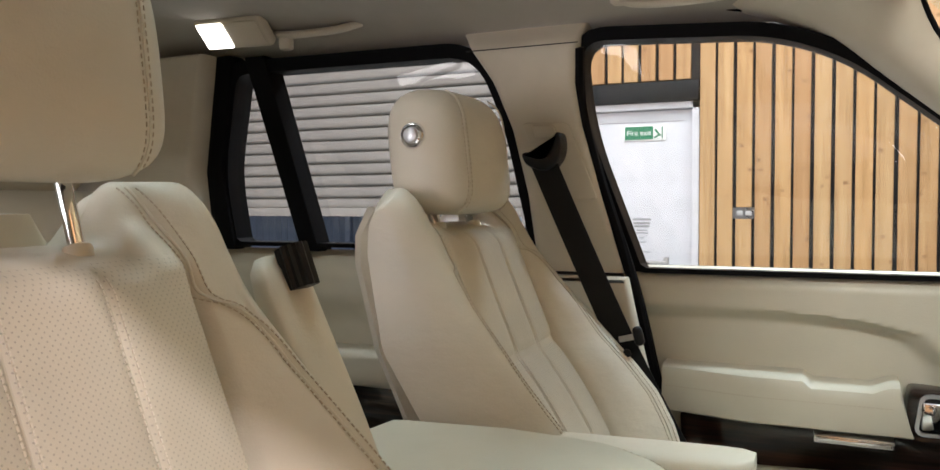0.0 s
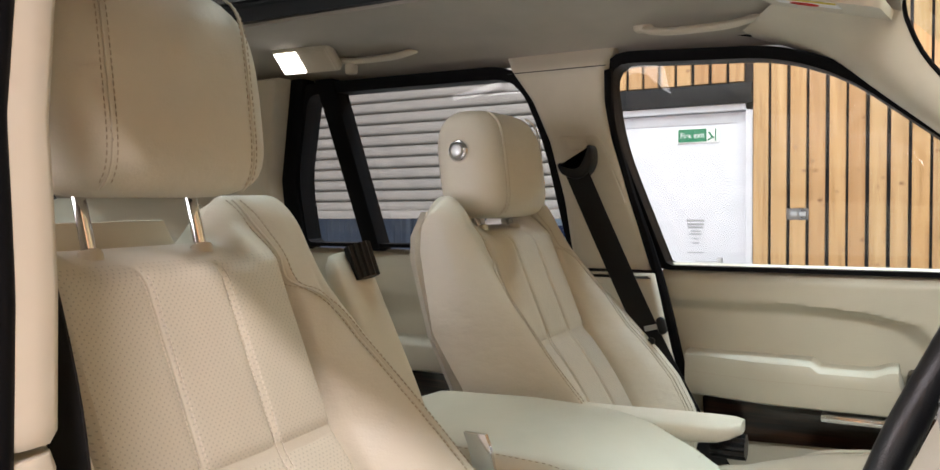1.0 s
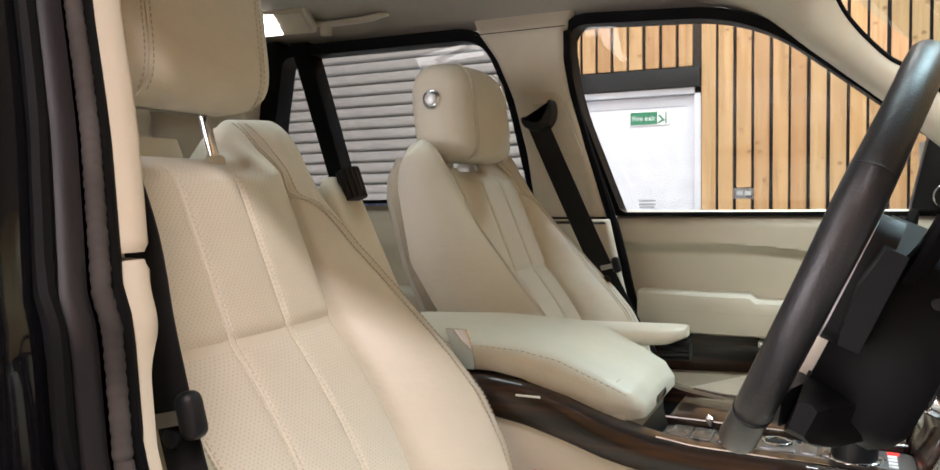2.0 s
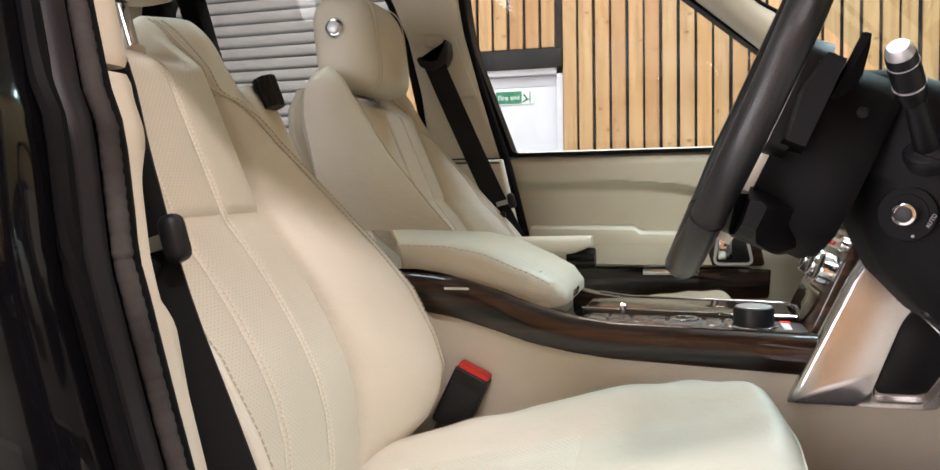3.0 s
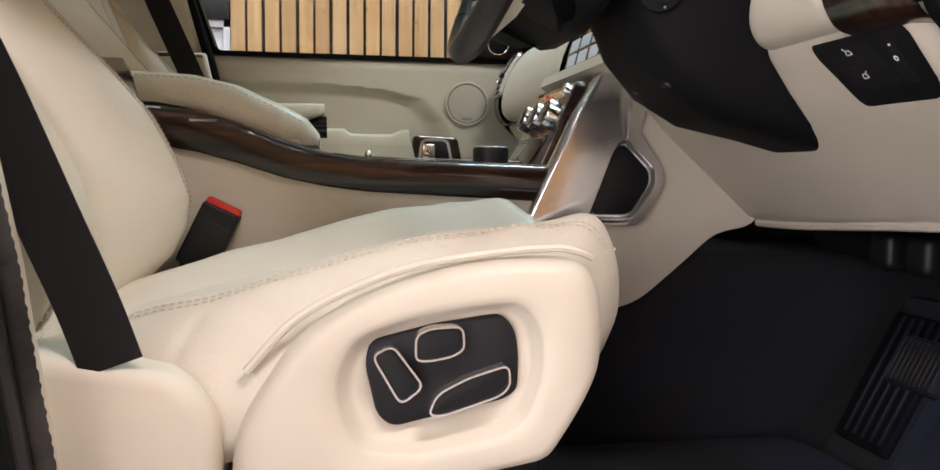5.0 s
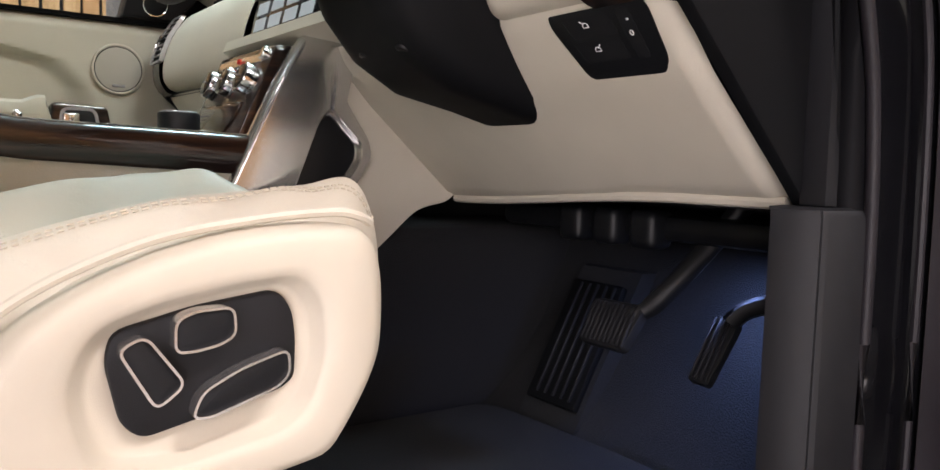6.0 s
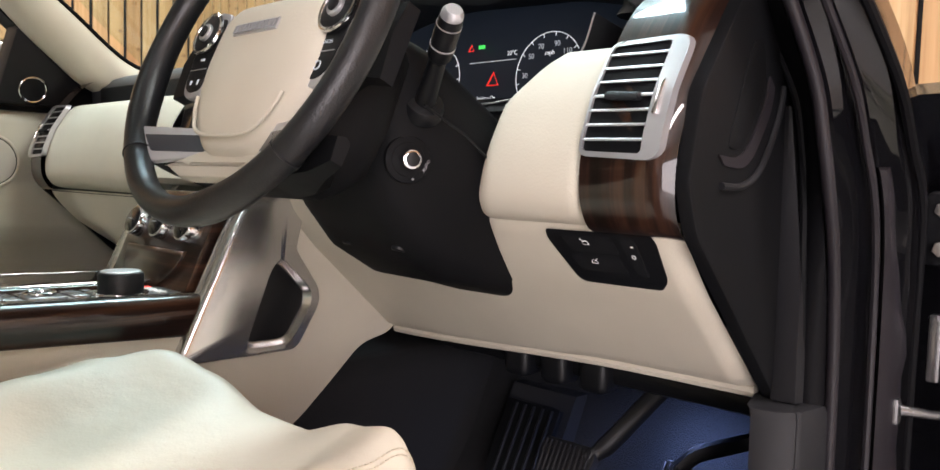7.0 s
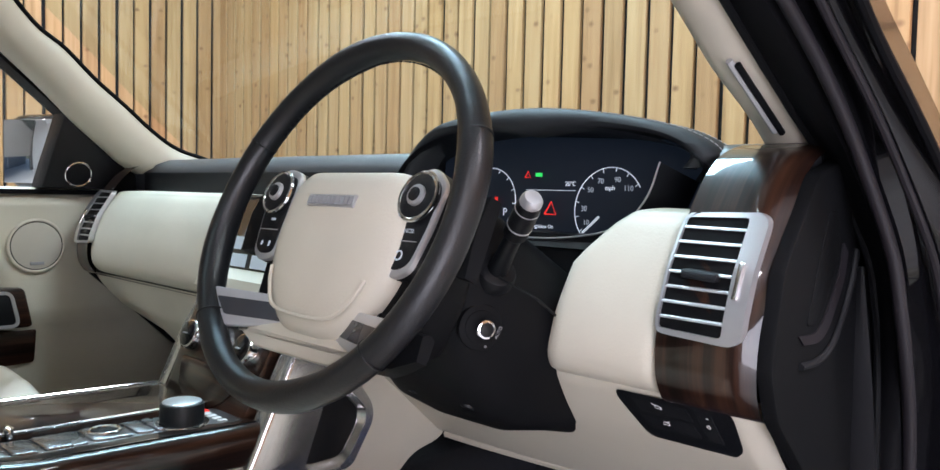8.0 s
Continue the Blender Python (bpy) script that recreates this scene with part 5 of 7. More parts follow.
    for j in range(28):
        a = 2 * math.pi * j / 28
        r = 0.0150 if j % 2 else 0.0172
        kn.append((r * math.cos(a), r * math.sin(a)))
    V, F = loft([[m @ Vector((0.326 + q2, p + 0.004, -0.036 + r)) for p, r in kn] for q2 in (-0.022, -0.019, 0.019, 0.022)])
    part("height_wheel", (V, F), M_BLACK, a_ob, "black ribbed thumb wheel", 20)
    return seat


driver_seat = build_seat("driver_seat", -0.376, -1, "cream perforated leather driver's seat with its armrest swung up", True)
passenger_seat = build_seat("passenger_seat", SEAT_Y, 1, "cream perforated leather front passenger seat with its armrest down", False, 0.036)


def rear_bench():
    b = thing("rear_bench", (-1.3, 0, 0.66), "cream leather rear bench seat with head restraints", "car seat")
    for y in (-0.38, 0.38):
        rings = []
        for t in np.linspace(0, 1, 14):
            z = 0.90 + 0.565 * t
            x = -1.26 - 0.17 * t
            k = math.sqrt(max(0.02, 1 - max(0, (t - 0.85) / 0.15) ** 2))
            rings.append([(x + 0.075 * k * math.copysign(abs(math.cos(a)) ** 0.5, math.cos(a)), y + 0.27 * (0.6 + 0.4 * k) * math.copysign(abs(math.sin(a)) ** 0.4, math.sin(a)), z) for a in np.linspace(0, 2 * math.pi, 32, endpoint=False)])
        part("backrest", loft(rings), M_LEATHER, b, "", 60)
        part("seat_cushion", box(-1.33, -0.80, y - 0.27, y + 0.27, 0.80, 0.945, 0.05, 4), M_LEATHER, b)
        part("head_restraint", box(-1.52, -1.41, y - 0.15, y + 0.15, 1.455, 1.61, 0.04, 4), M_LEATHER, b)
    part("seat_base", box(-1.3, -0.85, -0.6, 0.6, 0.66, 0.80, 0.02), M_BLACK, b)


rear_bench()

# ---------------------------------------------------------------- belts


def webbing(path, w, up):
    """Flat strap: centre line, width, direction across."""
    rings = []
    c = Vector(up).normalized()
    for i, p in enumerate(path):
        p = Vector(p)
        d = (Vector(path[min(i + 1, len(path) - 1)]) - Vector(path[max(i - 1, 0)])).normalized()
        n = d.cross(c).normalized()
        s = n.cross(d).normalized()
        rings.append([p + s * w / 2 + n * 0.0008, p + s * w / 2 - n * 0.0008, p - s * w / 2 - n * 0.0008, p - s * w / 2 + n * 0.0008])
    return loft(rings)


def belt(sgn):
    b = thing("seat_belt", (-0.3, sgn * 0.6, 1.2), "black seat belt hanging from the door pillar", "seat belt", "front seat belts")
    run = [(-0.305, 0.585, 1.37), (-0.235, 0.605, 1.205), (-0.168, 0.628, 1.06), (-0.100, 0.642, 0.93)]
    if sgn < 0:
        run = [(-0.300, 0.588, 1.42), (-0.236, 0.612, 1.331), (-0.213, 0.620, 1.262), (-0.193, 0.622, 1.191), (-0.174, 0.625, 1.140), (-0.151, 0.628, 1.088), (-0.125, 0.630, 1.024), (-0.105, 0.631, 0.975), (-0.091, 0.632, 0.935)]
    pts = spline([(-0.362, sgn * 0.566, 1.512)] + [(x, sgn * y, z) for x, y, z in run], 48)
    part("webbing", webbing(pts, 0.046 if sgn > 0 else 0.037, (1, 0, 0.40)), M_WEB, b)
    ear = spline([(-0.398, 1.518), (-0.388, 1.523), (-0.366, 1.516), (-0.350, 1.522), (-0.342, 1.545), (-0.334, 1.556), (-0.326, 1.548), (-0.325, 1.522), (-0.336, 1.500), (-0.358, 1.490), (-0.388, 1.500)], 50, True)
    part("belt_guide", slab(ear, lambda u, v, d: (u, sgn * (0.582 + d), v), 0.012, -0.022, 0.006, 2), M_BLACK, b, "black curved belt guide")
    c = Vector((-0.200, -0.598, 1.207)) if sgn > 0 else Vector((-0.171, -0.632, 1.2085))
    c.y = abs(c.y) * sgn
    lean = pose(0, 0, 0, 0, -14, 0)
    reach = (-0.034, 0.004) if sgn > 0 else (-0.040, -0.004)
    part("tongue", turned(box(reach[0], reach[1], -0.0015, 0.0015, -0.0052, 0.0052, 0.001), Matrix.Translation(c) @ lean), M_STEEL, b, "steel tongue")
    part("tongue_grip", turned(box(-0.008, 0.009, -0.009, 0.009, -0.017, 0.017, 0.0075, 4), Matrix.Translation(c) @ lean), M_BLACK, b, "black tongue grip")
    k = Vector((-0.194, -0.6255, 1.1885)) if sgn < 0 else c + Vector((-0.018, -sgn * 0.004, -0.030))
    part("stop_button", disc(k, (0, -1, 0), 0.0072, 0.005, 20, 0.002), M_BLACK, b)


for sg in (1, -1):
    belt(sg)


def buckle():
    b = thing("belt_buckle", (-0.10, -0.14, 0.95), "black belt buckle with a red release button beside the cushion", "belt buckle")
    m = Matrix.Translation((-0.104, -0.148, 0.981)) @ pose(0, 0, 0, 0, 26, 0)
    part("case", turned(joined(box(-0.023, 0.023, -0.014, 0.014, -0.048, 0.030, 0.004, 3), box(-0.0215, 0.0215, -0.0155, 0.0125, -0.042, 0.012, 0.004, 2)), m), M_BLACK, b)
    part("release_button", turned(box(-0.021, 0.021, -0.011, 0.011, 0.024, 0.036, 0.003, 2), m), M_RED, b, "red release button")
    part("stalk", turned(box(-0.016, 0.012, -0.008, 0.008, -0.12, -0.04, 0.004), m), M_BLACK, b)


buckle()

# ---------------------------------------------------------------- centre console


def console():
    c = thing("centre_console", (0.0, 0, 0.66), "cream and dark veneer centre console with a padded lid", "centre console")
    top = lambda x: interp(x, (-0.42, -0.17, -0.12, -0.07, -0.02, 0.03, 0.08, 0.32), (1.130, 1.130, 1.124, 1.110, 1.090, 1.076, 1.069, 1.062))
    low = lambda x: interp(x, (-0.42, -0.17, -0.12, -0.07, -0.02, 0.03, 0.08, 0.32), (1.082, 1.082, 1.074, 1.060, 1.044, 1.034, 1.028, 1.016))
    X = [float(v) for v in np.linspace(-0.42, 0.31, 60)]
    for sgn in (-1, 1):
        rings = []
        for x in X:
            t, l = top(x), low(x)
            rings.append([(x, sgn * y, z) for y, z in ((0.136, l), (0.139, l + 0.003), (0.140, (t + l) / 2), (0.1385, t - 0.008), (0.134, t - 0.002), (0.127, t), (0.100, t - 0.001), (0.100, l))])
        part("veneer_rail", loft(rings), M_VENEER, c, "glossy dark veneer rail", 50)
        part("bright_strip", tube([(x, sgn * 0.1265, top(x) + 0.0002) for x in X if x > 0.03], 0.0014, 6), M_CHROME, c, "bright metal strip")
    side = [(-0.45, 0.78), (-0.45, 1.085), (-0.17, 1.085), (-0.10, 1.074), (-0.02, 1.048), (0.05, 1.035), (0.30, 1.022), (0.36, 1.09), (0.40, 1.185), (0.60, 1.175), (0.64, 1.05), (0.60, 0.985), (0.545, 0.975), (0.50, 0.935), (0.44, 0.885), (0.40, 0.872), (0.30, 0.866), (0.0, 0.84)]
    for sgn in (-1, 1):
        part("side_panel", slab(rounded(side, 0.02, 4), lambda u, v, d: (u, sgn * (0.128 + d), v), -0.03, 0.002, 0.004), M_VINYL, c, "cream leather side panel")
    part("tunnel_carpet", box(-1.0, 0.86, -0.12, 0.12, 0.655, 0.95, 0.03, 3), M_CARPET, c, "black tunnel carpet")
    part("deck", box(-0.05, 0.31, -0.10, 0.10, 1.03, 1.058, 0.002), M_GLOSS, c)
    # switch strip on the driver's side, flap over the cup holders on the other
    m = lambda u, v, d: (u, v, 1.060 + d - 0.02 * (u - 0.1))
    strip = part("switch_strip", slab(rounded([(0.035, -0.098), (0.305, -0.115), (0.305, -0.040), (0.035, -0.040)], 0.012, 4), m, 0, 0.006, 0.002), M_KEYS, c, "dark satin switch strip")
    for a, b in ((0.045, 0.068), (0.071, 0.094), (0.100, 0.140), (0.145, 0.185), (0.190, 0.208), (0.211, 0.222)):
        part("switch_key", slab(rounded([(a, -0.092), (b, -0.095), (b, -0.046), (a, -0.046)], 0.004, 3), m, 0.004, 0.0085, 0.0015), M_KEYS, strip)
    part("key_ring", ring_tube((0.165, -0.069, 1.0685), (1, 0, 0), (0, 1, 0), 0.015, 0.0018, 32, 8), M_CHROME, strip)
    part("terrain_pad", disc((0.165, -0.069, 1.0665), (0, 0, 1), 0.013, 0.002, 24, 0.001), M_DARK, strip)
    part("marking_bar", joined(*[box(0.108 + 0.007 * i, 0.111 + 0.007 * i, -0.078, -0.074, 1.0665, 1.0676) for i in range(4)], *[box(0.110 + 0.008 * i, 0.113 + 0.008 * i, -0.063, -0.060, 1.0665, 1.0676) for i in range(3)]), M_WHITE, strip)
    part("gear_marks", joined(*[box(0.278, 0.287, -0.102 + 0.012 * i, -0.096 + 0.012 * i, 1.0630, 1.0642) for i in range(5)]), M_WHITE, strip)
    part("gear_mark_lit", box(0.278, 0.290, -0.056, -0.048, 1.0630, 1.0644), M_LITRED, strip)
    d0 = Vector((0.245, -0.079, 1.058))
    dial = part("gear_dial", disc(d0, (0, 0, 1), 0.0238, 0.029, 48, 0.003), M_BLACK, c, "black round gear dial with a chrome base")
    part("dial_base", disc(d0, (0, 0, 1), 0.0300, 0.0075, 48, 0.003), M_CHROME, dial)
    part("dial_cap", disc(d0 + Vector((0, 0, 0.028)), (0, 0, 1), 0.0210, 0.0022, 48, 0.001), M_SATIN, dial)
    flap = part("cup_holder_flap", slab(rounded([(0.03, -0.030), (0.300, -0.030), (0.300, 0.098), (0.03, 0.098)], 0.008, 3), m, 0, 0.010, 0.003), M_VENEER, c, "glossy veneer flap")
    part("flap_strip", tube([(0.03, -0.031, 1.0735), (0.30, -0.031, 1.068)], 0.0016, 6), M_CHROME, flap)
    part("flap_knob", tube([(0.085, -0.034, 1.068), (0.084, -0.034, 1.077), (0.081, -0.034, 1.080)], [0.004, 0.005, 0.003], 12), M_CHROME, flap, "small chrome catch")
    # padded lid: flat behind, sloping down at its nose
    rings = []
    short = lambda x: x - 0.027 * smooth(-0.20, 0.0, x)
    for x in np.concatenate([np.linspace(-0.43, -0.02, 30), np.linspace(-0.01, 0.045, 12)]):
        t = interp(x, (-0.43, -0.40, -0.25, -0.12, -0.06, 0.0, 0.03, 0.045), (1.150, 1.166, 1.172, 1.168, 1.158, 1.134, 1.118, 1.100))
        b = interp(x, (-0.43, -0.17, -0.12, -0.07, -0.02, 0.02, 0.045), (1.134, 1.134, 1.127, 1.110, 1.092, 1.084, 1.086))
        w = interp(x, (-0.43, -0.40, -0.10, 0.0, 0.03, 0.045), (0.110, 0.124, 0.126, 0.118, 0.108, 0.092))
        r = min(0.018, (t - b) * 0.4)
        rings.append([(short(x), y, z) for y, z in ((-w + r * .4, b), (-w, b + r), (-w, t - r), (-w + r * .3, t - r * .3), (-w + r, t), (-w * 0.4, t + 0.004), (w * 0.4, t + 0.004), (w - r, t), (w - r * .3, t - r * .3), (w, t - r), (w, b + r), (w - r * .4, b))])
    lid = part("lid", loft(rings), M_LEATHER, c, "cream leather padded lid", 60)
    for sgn in (-1, 1):
        stitches([(short(x), sgn * interp(x, (-0.43, -0.40, -0.10, 0.0, 0.03), (0.110, 0.1205, 0.1225, 0.1145, 0.1045)), interp(x, (-0.43, -0.40, -0.25, -0.12, -0.06, 0.0, 0.03), (1.145, 1.161, 1.1668, 1.1628, 1.1528, 1.1288, 1.112))) for x in np.linspace(-0.41, 0.025, 60)], lid, 0.008)
    stitches([(-0.015, y, 1.1285) for y in np.linspace(-0.1, 0.1, 30)], lid, 0.008)
    part("lid_catch", box(0.003, 0.019, -0.030, 0.030, 1.086, 1.098, 0.003), M_CHROME, lid)
    part("lid_hinge", loft([[(-0.218 - 0.018 * t ** 2 + a, -0.112 - b - 0.014 * math.cos(1.4 * t), 1.136 + 0.048 * t) for a, b in ((0, 0), (0.028, 0), (0.028, 0.006), (0, 0.006))] for t in np.linspace(0, 1, 5)]), M_CHROME, lid, "chrome hinge plate")
    part("rail_mark", box(-0.130, -0.098, -0.1415, -0.1398, 1.110, 1.113), M_CHROME, c)
    part("console_box", box(-0.44, 0.0, -0.11, 0.11, 0.80, 1.10, 0.01), M_VINYL, c)
    part("rear_face", box(-0.46, -0.44, -0.12, 0.12, 0.70, 1.12, 0.008), M_BLACK, c)
    return c


console()


def stack():
    s = thing("centre_stack", (0.35, 0, 1.02), "centre stack with climate knobs, screen and two metal struts", "centre stack")
    for sgn in (-1, 1):
        y0 = 0.131 if sgn < 0 else 0.118
        plate = rounded([(0.275, 0.985), (0.432, 0.985), (0.466, 1.040), (0.464, 1.060), (0.424, 1.118), (0.455, 1.215), (0.395, 1.215), (0.345, 1.135)], [0.006, 0.012, 0.010, 0.012, 0.02, 0.004, 0.004, 0.02], 5)
        hole = rounded([(0.366, 1.000), (0.420, 1.000), (0.446, 1.040), (0.446, 1.056), (0.408, 1.094), (0.396, 1.080)], [0.012, 0.012, 0.008, 0.008, 0.010, 0.01], 5)
        cen = (0.408, 1.045)
        O, I = polar(plate, cen, 120), polar(hole, cen, 120)
        mix = lambda t: [tuple(np.array(a) * (1 - t) + np.array(b) * t) for a, b in zip(O, I)]
        wall = lambda k: [tuple(np.array(cen) + (np.array(p) - cen) * k) for p in I]
        st = part("strut", loft([[(u, sgn * (y0 + d), v) for u, v in o] for o, d in ((O, -0.012), (O, 0.009), (mix(0.04), 0.0125), (mix(0.10), 0.014), (wall(1.16), 0.014), (wall(1.12), 0.0125), (wall(1.06), 0.006), (I, 0.004), (I, -0.012))]), M_STRUT, s, "brushed satin metal strut", 40)
        i = resample(hole, 80)
        pl = lambda u, v, d: (u, sgn * (y0 + d), v)
        part("knee_opening", slab(i, pl, -0.002, 0.0025, 0.0005), M_BLACK, st, "black recess")
    pl = lambda u, v, d: (0.305 + (v - 1.06) * 0.42 - d, u, v)
    part("climate_panel", slab(rounded([(-0.105, 1.055), (0.095, 1.055), (0.100, 1.175), (-0.110, 1.175)], 0.01, 4), pl, -0.02, 0.0, 0.003), M_VENEER, s, "glossy dark climate panel")
    part("cup_recess", slab([(0.0 + 0.075 * math.cos(a), 1.105 + 0.05 * math.sin(a)) for a in np.linspace(math.pi, 2 * math.pi, 24)], pl, -0.005, 0.004, 0.002), M_VENEER, s)
    for y in (0.058, -0.008, -0.074):
        p = Vector((0.305 + 0.07 * 0.42, y, 1.130))
        ax = Vector((-1, 0, 0.42)).normalized()
        k = part("climate_knob", disc(p, ax, 0.0195, 0.017, 36, 0.003), M_CHROME, s, "chrome climate knob")
        part("knob_face", disc(p + ax * 0.0165, ax, 0.0165, 0.0015, 32, 0.0005), M_GLOSS, k)
        part("knob_mark", box(p.x - 0.0205, p.x - 0.0175, y - 0.004, y + 0.004, p.z + 0.007, p.z + 0.0082), M_GREY, k)
    part("climate_display", slab([(-0.085, 1.155), (0.080, 1.155), (0.080, 1.167), (-0.085, 1.167)], pl, 0, 0.003, 0.001), M_CHROME, s)
    part("hazard_knob", disc((0.348, -0.094, 1.162), (-1, 0, 0.42), 0.009, 0.01, 20, 0.002), M_CHROME, s)
    part("hazard_lamp", box(0.340, 0.343, -0.012, -0.004, 1.158, 1.164), M_RED, s)
    # cream bridge and the screen above it
    part("bridge", loft([[(x, y, z) for x, z in ((0.43, 1.178), (0.378, 1.182), (0.366, 1.190), (0.372, 1.205), (0.40, 1.215), (0.45, 1.215))] for y in np.linspace(-0.25, 0.135, 10)]), M_VINYL, s, "cream leather bridge")
    part("screen_bezel", turned(box(-0.008, 0.012, -0.125, 0.125, -0.055, 0.055, 0.005, 2), Matrix.Translation((0.418, -0.01, 1.262)) @ pose(0, 0, 0, 0, 14, 0)), M_GLOSS, s, "gloss black screen")
    keys = []
    for i in range(4):
        for j in range(2):
            keys.append(turned(box(-0.0095, -0.0085, -0.10 + 0.055 * i, -0.058 + 0.055 * i, -0.048 + 0.024 * j, -0.030 + 0.024 * j), Matrix.Translation((0.418, -0.01, 1.262)) @ pose(0, 0, 0, 0, 14, 0)))
    part("screen_keys", joined(*keys), M_DIM, s)


stack()

# ---------------------------------------------------------------- dashboard
FASCIA = [(0.440, 1.160), (0.412, 1.166), (0.400, 1.176), (0.394, 1.190), (0.394, 1.212), (0.399, 1.236), (0.412, 1.270), (0.430, 1.298), (0.440, 1.308), (0.452, 1.314), (0.500, 1.316)]
CAP = [(0.440, 1.155), (0.411, 1.160), (0.399, 1.171), (0.392, 1.188), (0.391, 1.212), (0.396, 1.236), (0.409, 1.270), (0.428, 1.300), (0.447, 1.328), (0.468, 1.350), (0.495, 1.366), (0.540, 1.376), (0.60, 1.376)]


def low_x(z):
    return interp(z, (0.99, 1.013, 1.06, 1.11, 1.155, 1.175), (0.600, 0.575, 0.522, 0.466, 0.425, 0.416))


def dashboard():
    d = thing("dashboard", (0.6, 0, 1.0), "cream leather dashboard with black top and veneer ends", "dashboard")
    # black top roll
    prof = [(0.505, 1.318), (0.503, 1.352), (0.510, 1.366), (0.530, 1.375), (0.58, 1.379), (0.70, 1.350), (0.88, 1.275), (0.88, 1.22)]
    for ya, yb, pr in ((-0.145, 0.655, prof), (-0.655, -0.560, prof), (-0.562, -0.143, [(0.64, 1.25), (0.64, 1.366), (0.70, 1.350), (0.88, 1.275), (0.88, 1.22)])):
        part("top_pad", loft([[(x - 0.03 * (y / 0.66) ** 4 * (x > 0.6), y, z) for x, z in pr] for y in np.linspace(ya, yb, 24)]), M_DASHPAD, d, "dark grey leather top pad", 50)
    part("top_recess", box(0.498, 0.502, -0.14, 0.60, 1.314, 1.350), M_BLACK, d)
    # cream fascia of the passenger, cream block beside the wheel
    def fascia(y0, y1, nm, slope=0.0):
        n = len(FASCIA)
        pts = spline(FASCIA, 40)
        rings = []
        for y in np.linspace(y0, y1, 16):
            e = 0.004 * max(0.0, 1 - min(abs(y - y0), abs(y - y1)) / 0.008)
            rings.append([(p[0] + e, y + (slope and (interp(p[1], (1.15, 1.20, 1.268, 1.30, 1.314), (-0.462, -0.474, -0.486, -0.512, -0.527)) - y0)) * (1 - abs(y - y0) / abs(y1 - y0)), p[1]) for p in pts])
        V, F = loft(rings, closed=False)
        return part(nm, (V, F), M_VINYL, d, "cream leather fascia")
    fascia(0.140, 0.596, "passenger_fascia")
    fascia(-0.455, -0.582, "driver_fascia", 0.12)
    # the near end of the block turns in towards the column
    pts = spline(FASCIA, 30)
    inner = [interp(p[1], (1.15, 1.20, 1.268, 1.30, 1.314), (-0.462, -0.474, -0.486, -0.512, -0.527)) for p in pts]
    part("fascia_return", loft([[(p[0] + 0.004, y, p[1]) for p, y in zip(pts, inner)], [(p[0] + 0.008, y + 0.003, p[1]) for p, y in zip(pts, inner)], [(max(p[0] + 0.02, 0.50), y + 0.012, p[1]) for p, y in zip(pts, inner)]], closed=False), M_VINYL, d)
    for sgn in (-1, 1):
        cap = spline(CAP, 50)
        rings = []
        for k, y in enumerate(np.linspace(0.585 if sgn < 0 else 0.598, 0.664, 12)):
            e = 0.010 * max(0, (k - 8) / 3) ** 2
            rings.append([(p[0] + e, sgn * y, p[1] - e * 0.3) for p in cap])
        V, F = loft(rings, closed=False)
        part("veneer_end", (V, F), M_VENEERV, d, "glossy dark veneer end")
        out = rounded([(0.416, 1.160), (0.400, 1.20), (0.416, 1.272), (0.475, 1.348), (0.56, 1.370), (0.66, 1.350), (0.66, 1.0), (0.600, 0.99), (0.575, 1.012), (0.47, 1.11)], 0.008, 3)
        e = part("end_panel", slab(out, lambda u, v, q: (u, sgn * (0.664 + q), v), 0.0, 0.012, 0.004), M_MATT, d, "dark plastic end panel")
        pq = lambda u, v, q: (u, sgn * (0.676 + q), v)
        # lighter plastics here put the highlight of the pressing into the colour
        lp = spline([(0.447, 1.199), (0.480, 1.199), (0.507, 1.208), (0.528, 1.228), (0.549, 1.262), (0.556, 1.285)], 24)
        part("pressed_loop", tube([(u, sgn * 0.6775, v) for u, v in lp], 0.0032, 8), M_KICK, e)
        band = [(0.452, 1.215), (0.482, 1.214), (0.500, 1.222), (0.515, 1.238), (0.532, 1.262), (0.538, 1.283)]
        part("pressed_band", loft([[pq(u, v, -0.002), pq(u, v, 0.0015), pq(u - 0.010, v + 0.008, 0.0015), pq(u - 0.010, v + 0.008, -0.002)] for u, v in spline(band, 20)]), M_FLANGE, e)
        part("pressed_dish", slab(rounded([(0.456, 1.228), (0.484, 1.228), (0.522, 1.283), (0.515, 1.318), (0.495, 1.318)], 0.01, 4), pq, -0.004, 0.0012, 0.001), M_MATT, e)
        air_vent(d, sgn)
    # lower panels; the driver's one is cut out for the column
    def lower(y0, y1, notch, nm):
        rows = []
        ys = np.linspace(y0, y1, 70)
        for t in np.linspace(0, 1, 24):
            row = []
            for y in ys:
                zt = 1.170
                if notch:
                    zt = interp(y, (-0.70, -0.466, -0.458, -0.452, -0.440, -0.42, -0.345, -0.315, -0.26, -0.20, -0.12), (1.170, 1.170, 1.150, 1.104, 1.094, 1.090, 1.090, 1.098, 1.130, 1.172, 1.175))
                zb = 1.011 - 0.02 * smooth(-0.55, -0.13, -abs(y))
                z = zb + (zt - zb) * t
                edge = 0.012 * smooth(0.64, 0.656, abs(y))
                row.append((low_x(z) + edge + 0.010 * smooth(0.04, 0.0, t), y, z))
            rows.append(row)
        V, F = loft(rows, closed=False)
        part(nm, (V, F), M_VINYL, d, "cream leather lower panel")
    lower(-0.656, -0.124, True, "knee_panel")
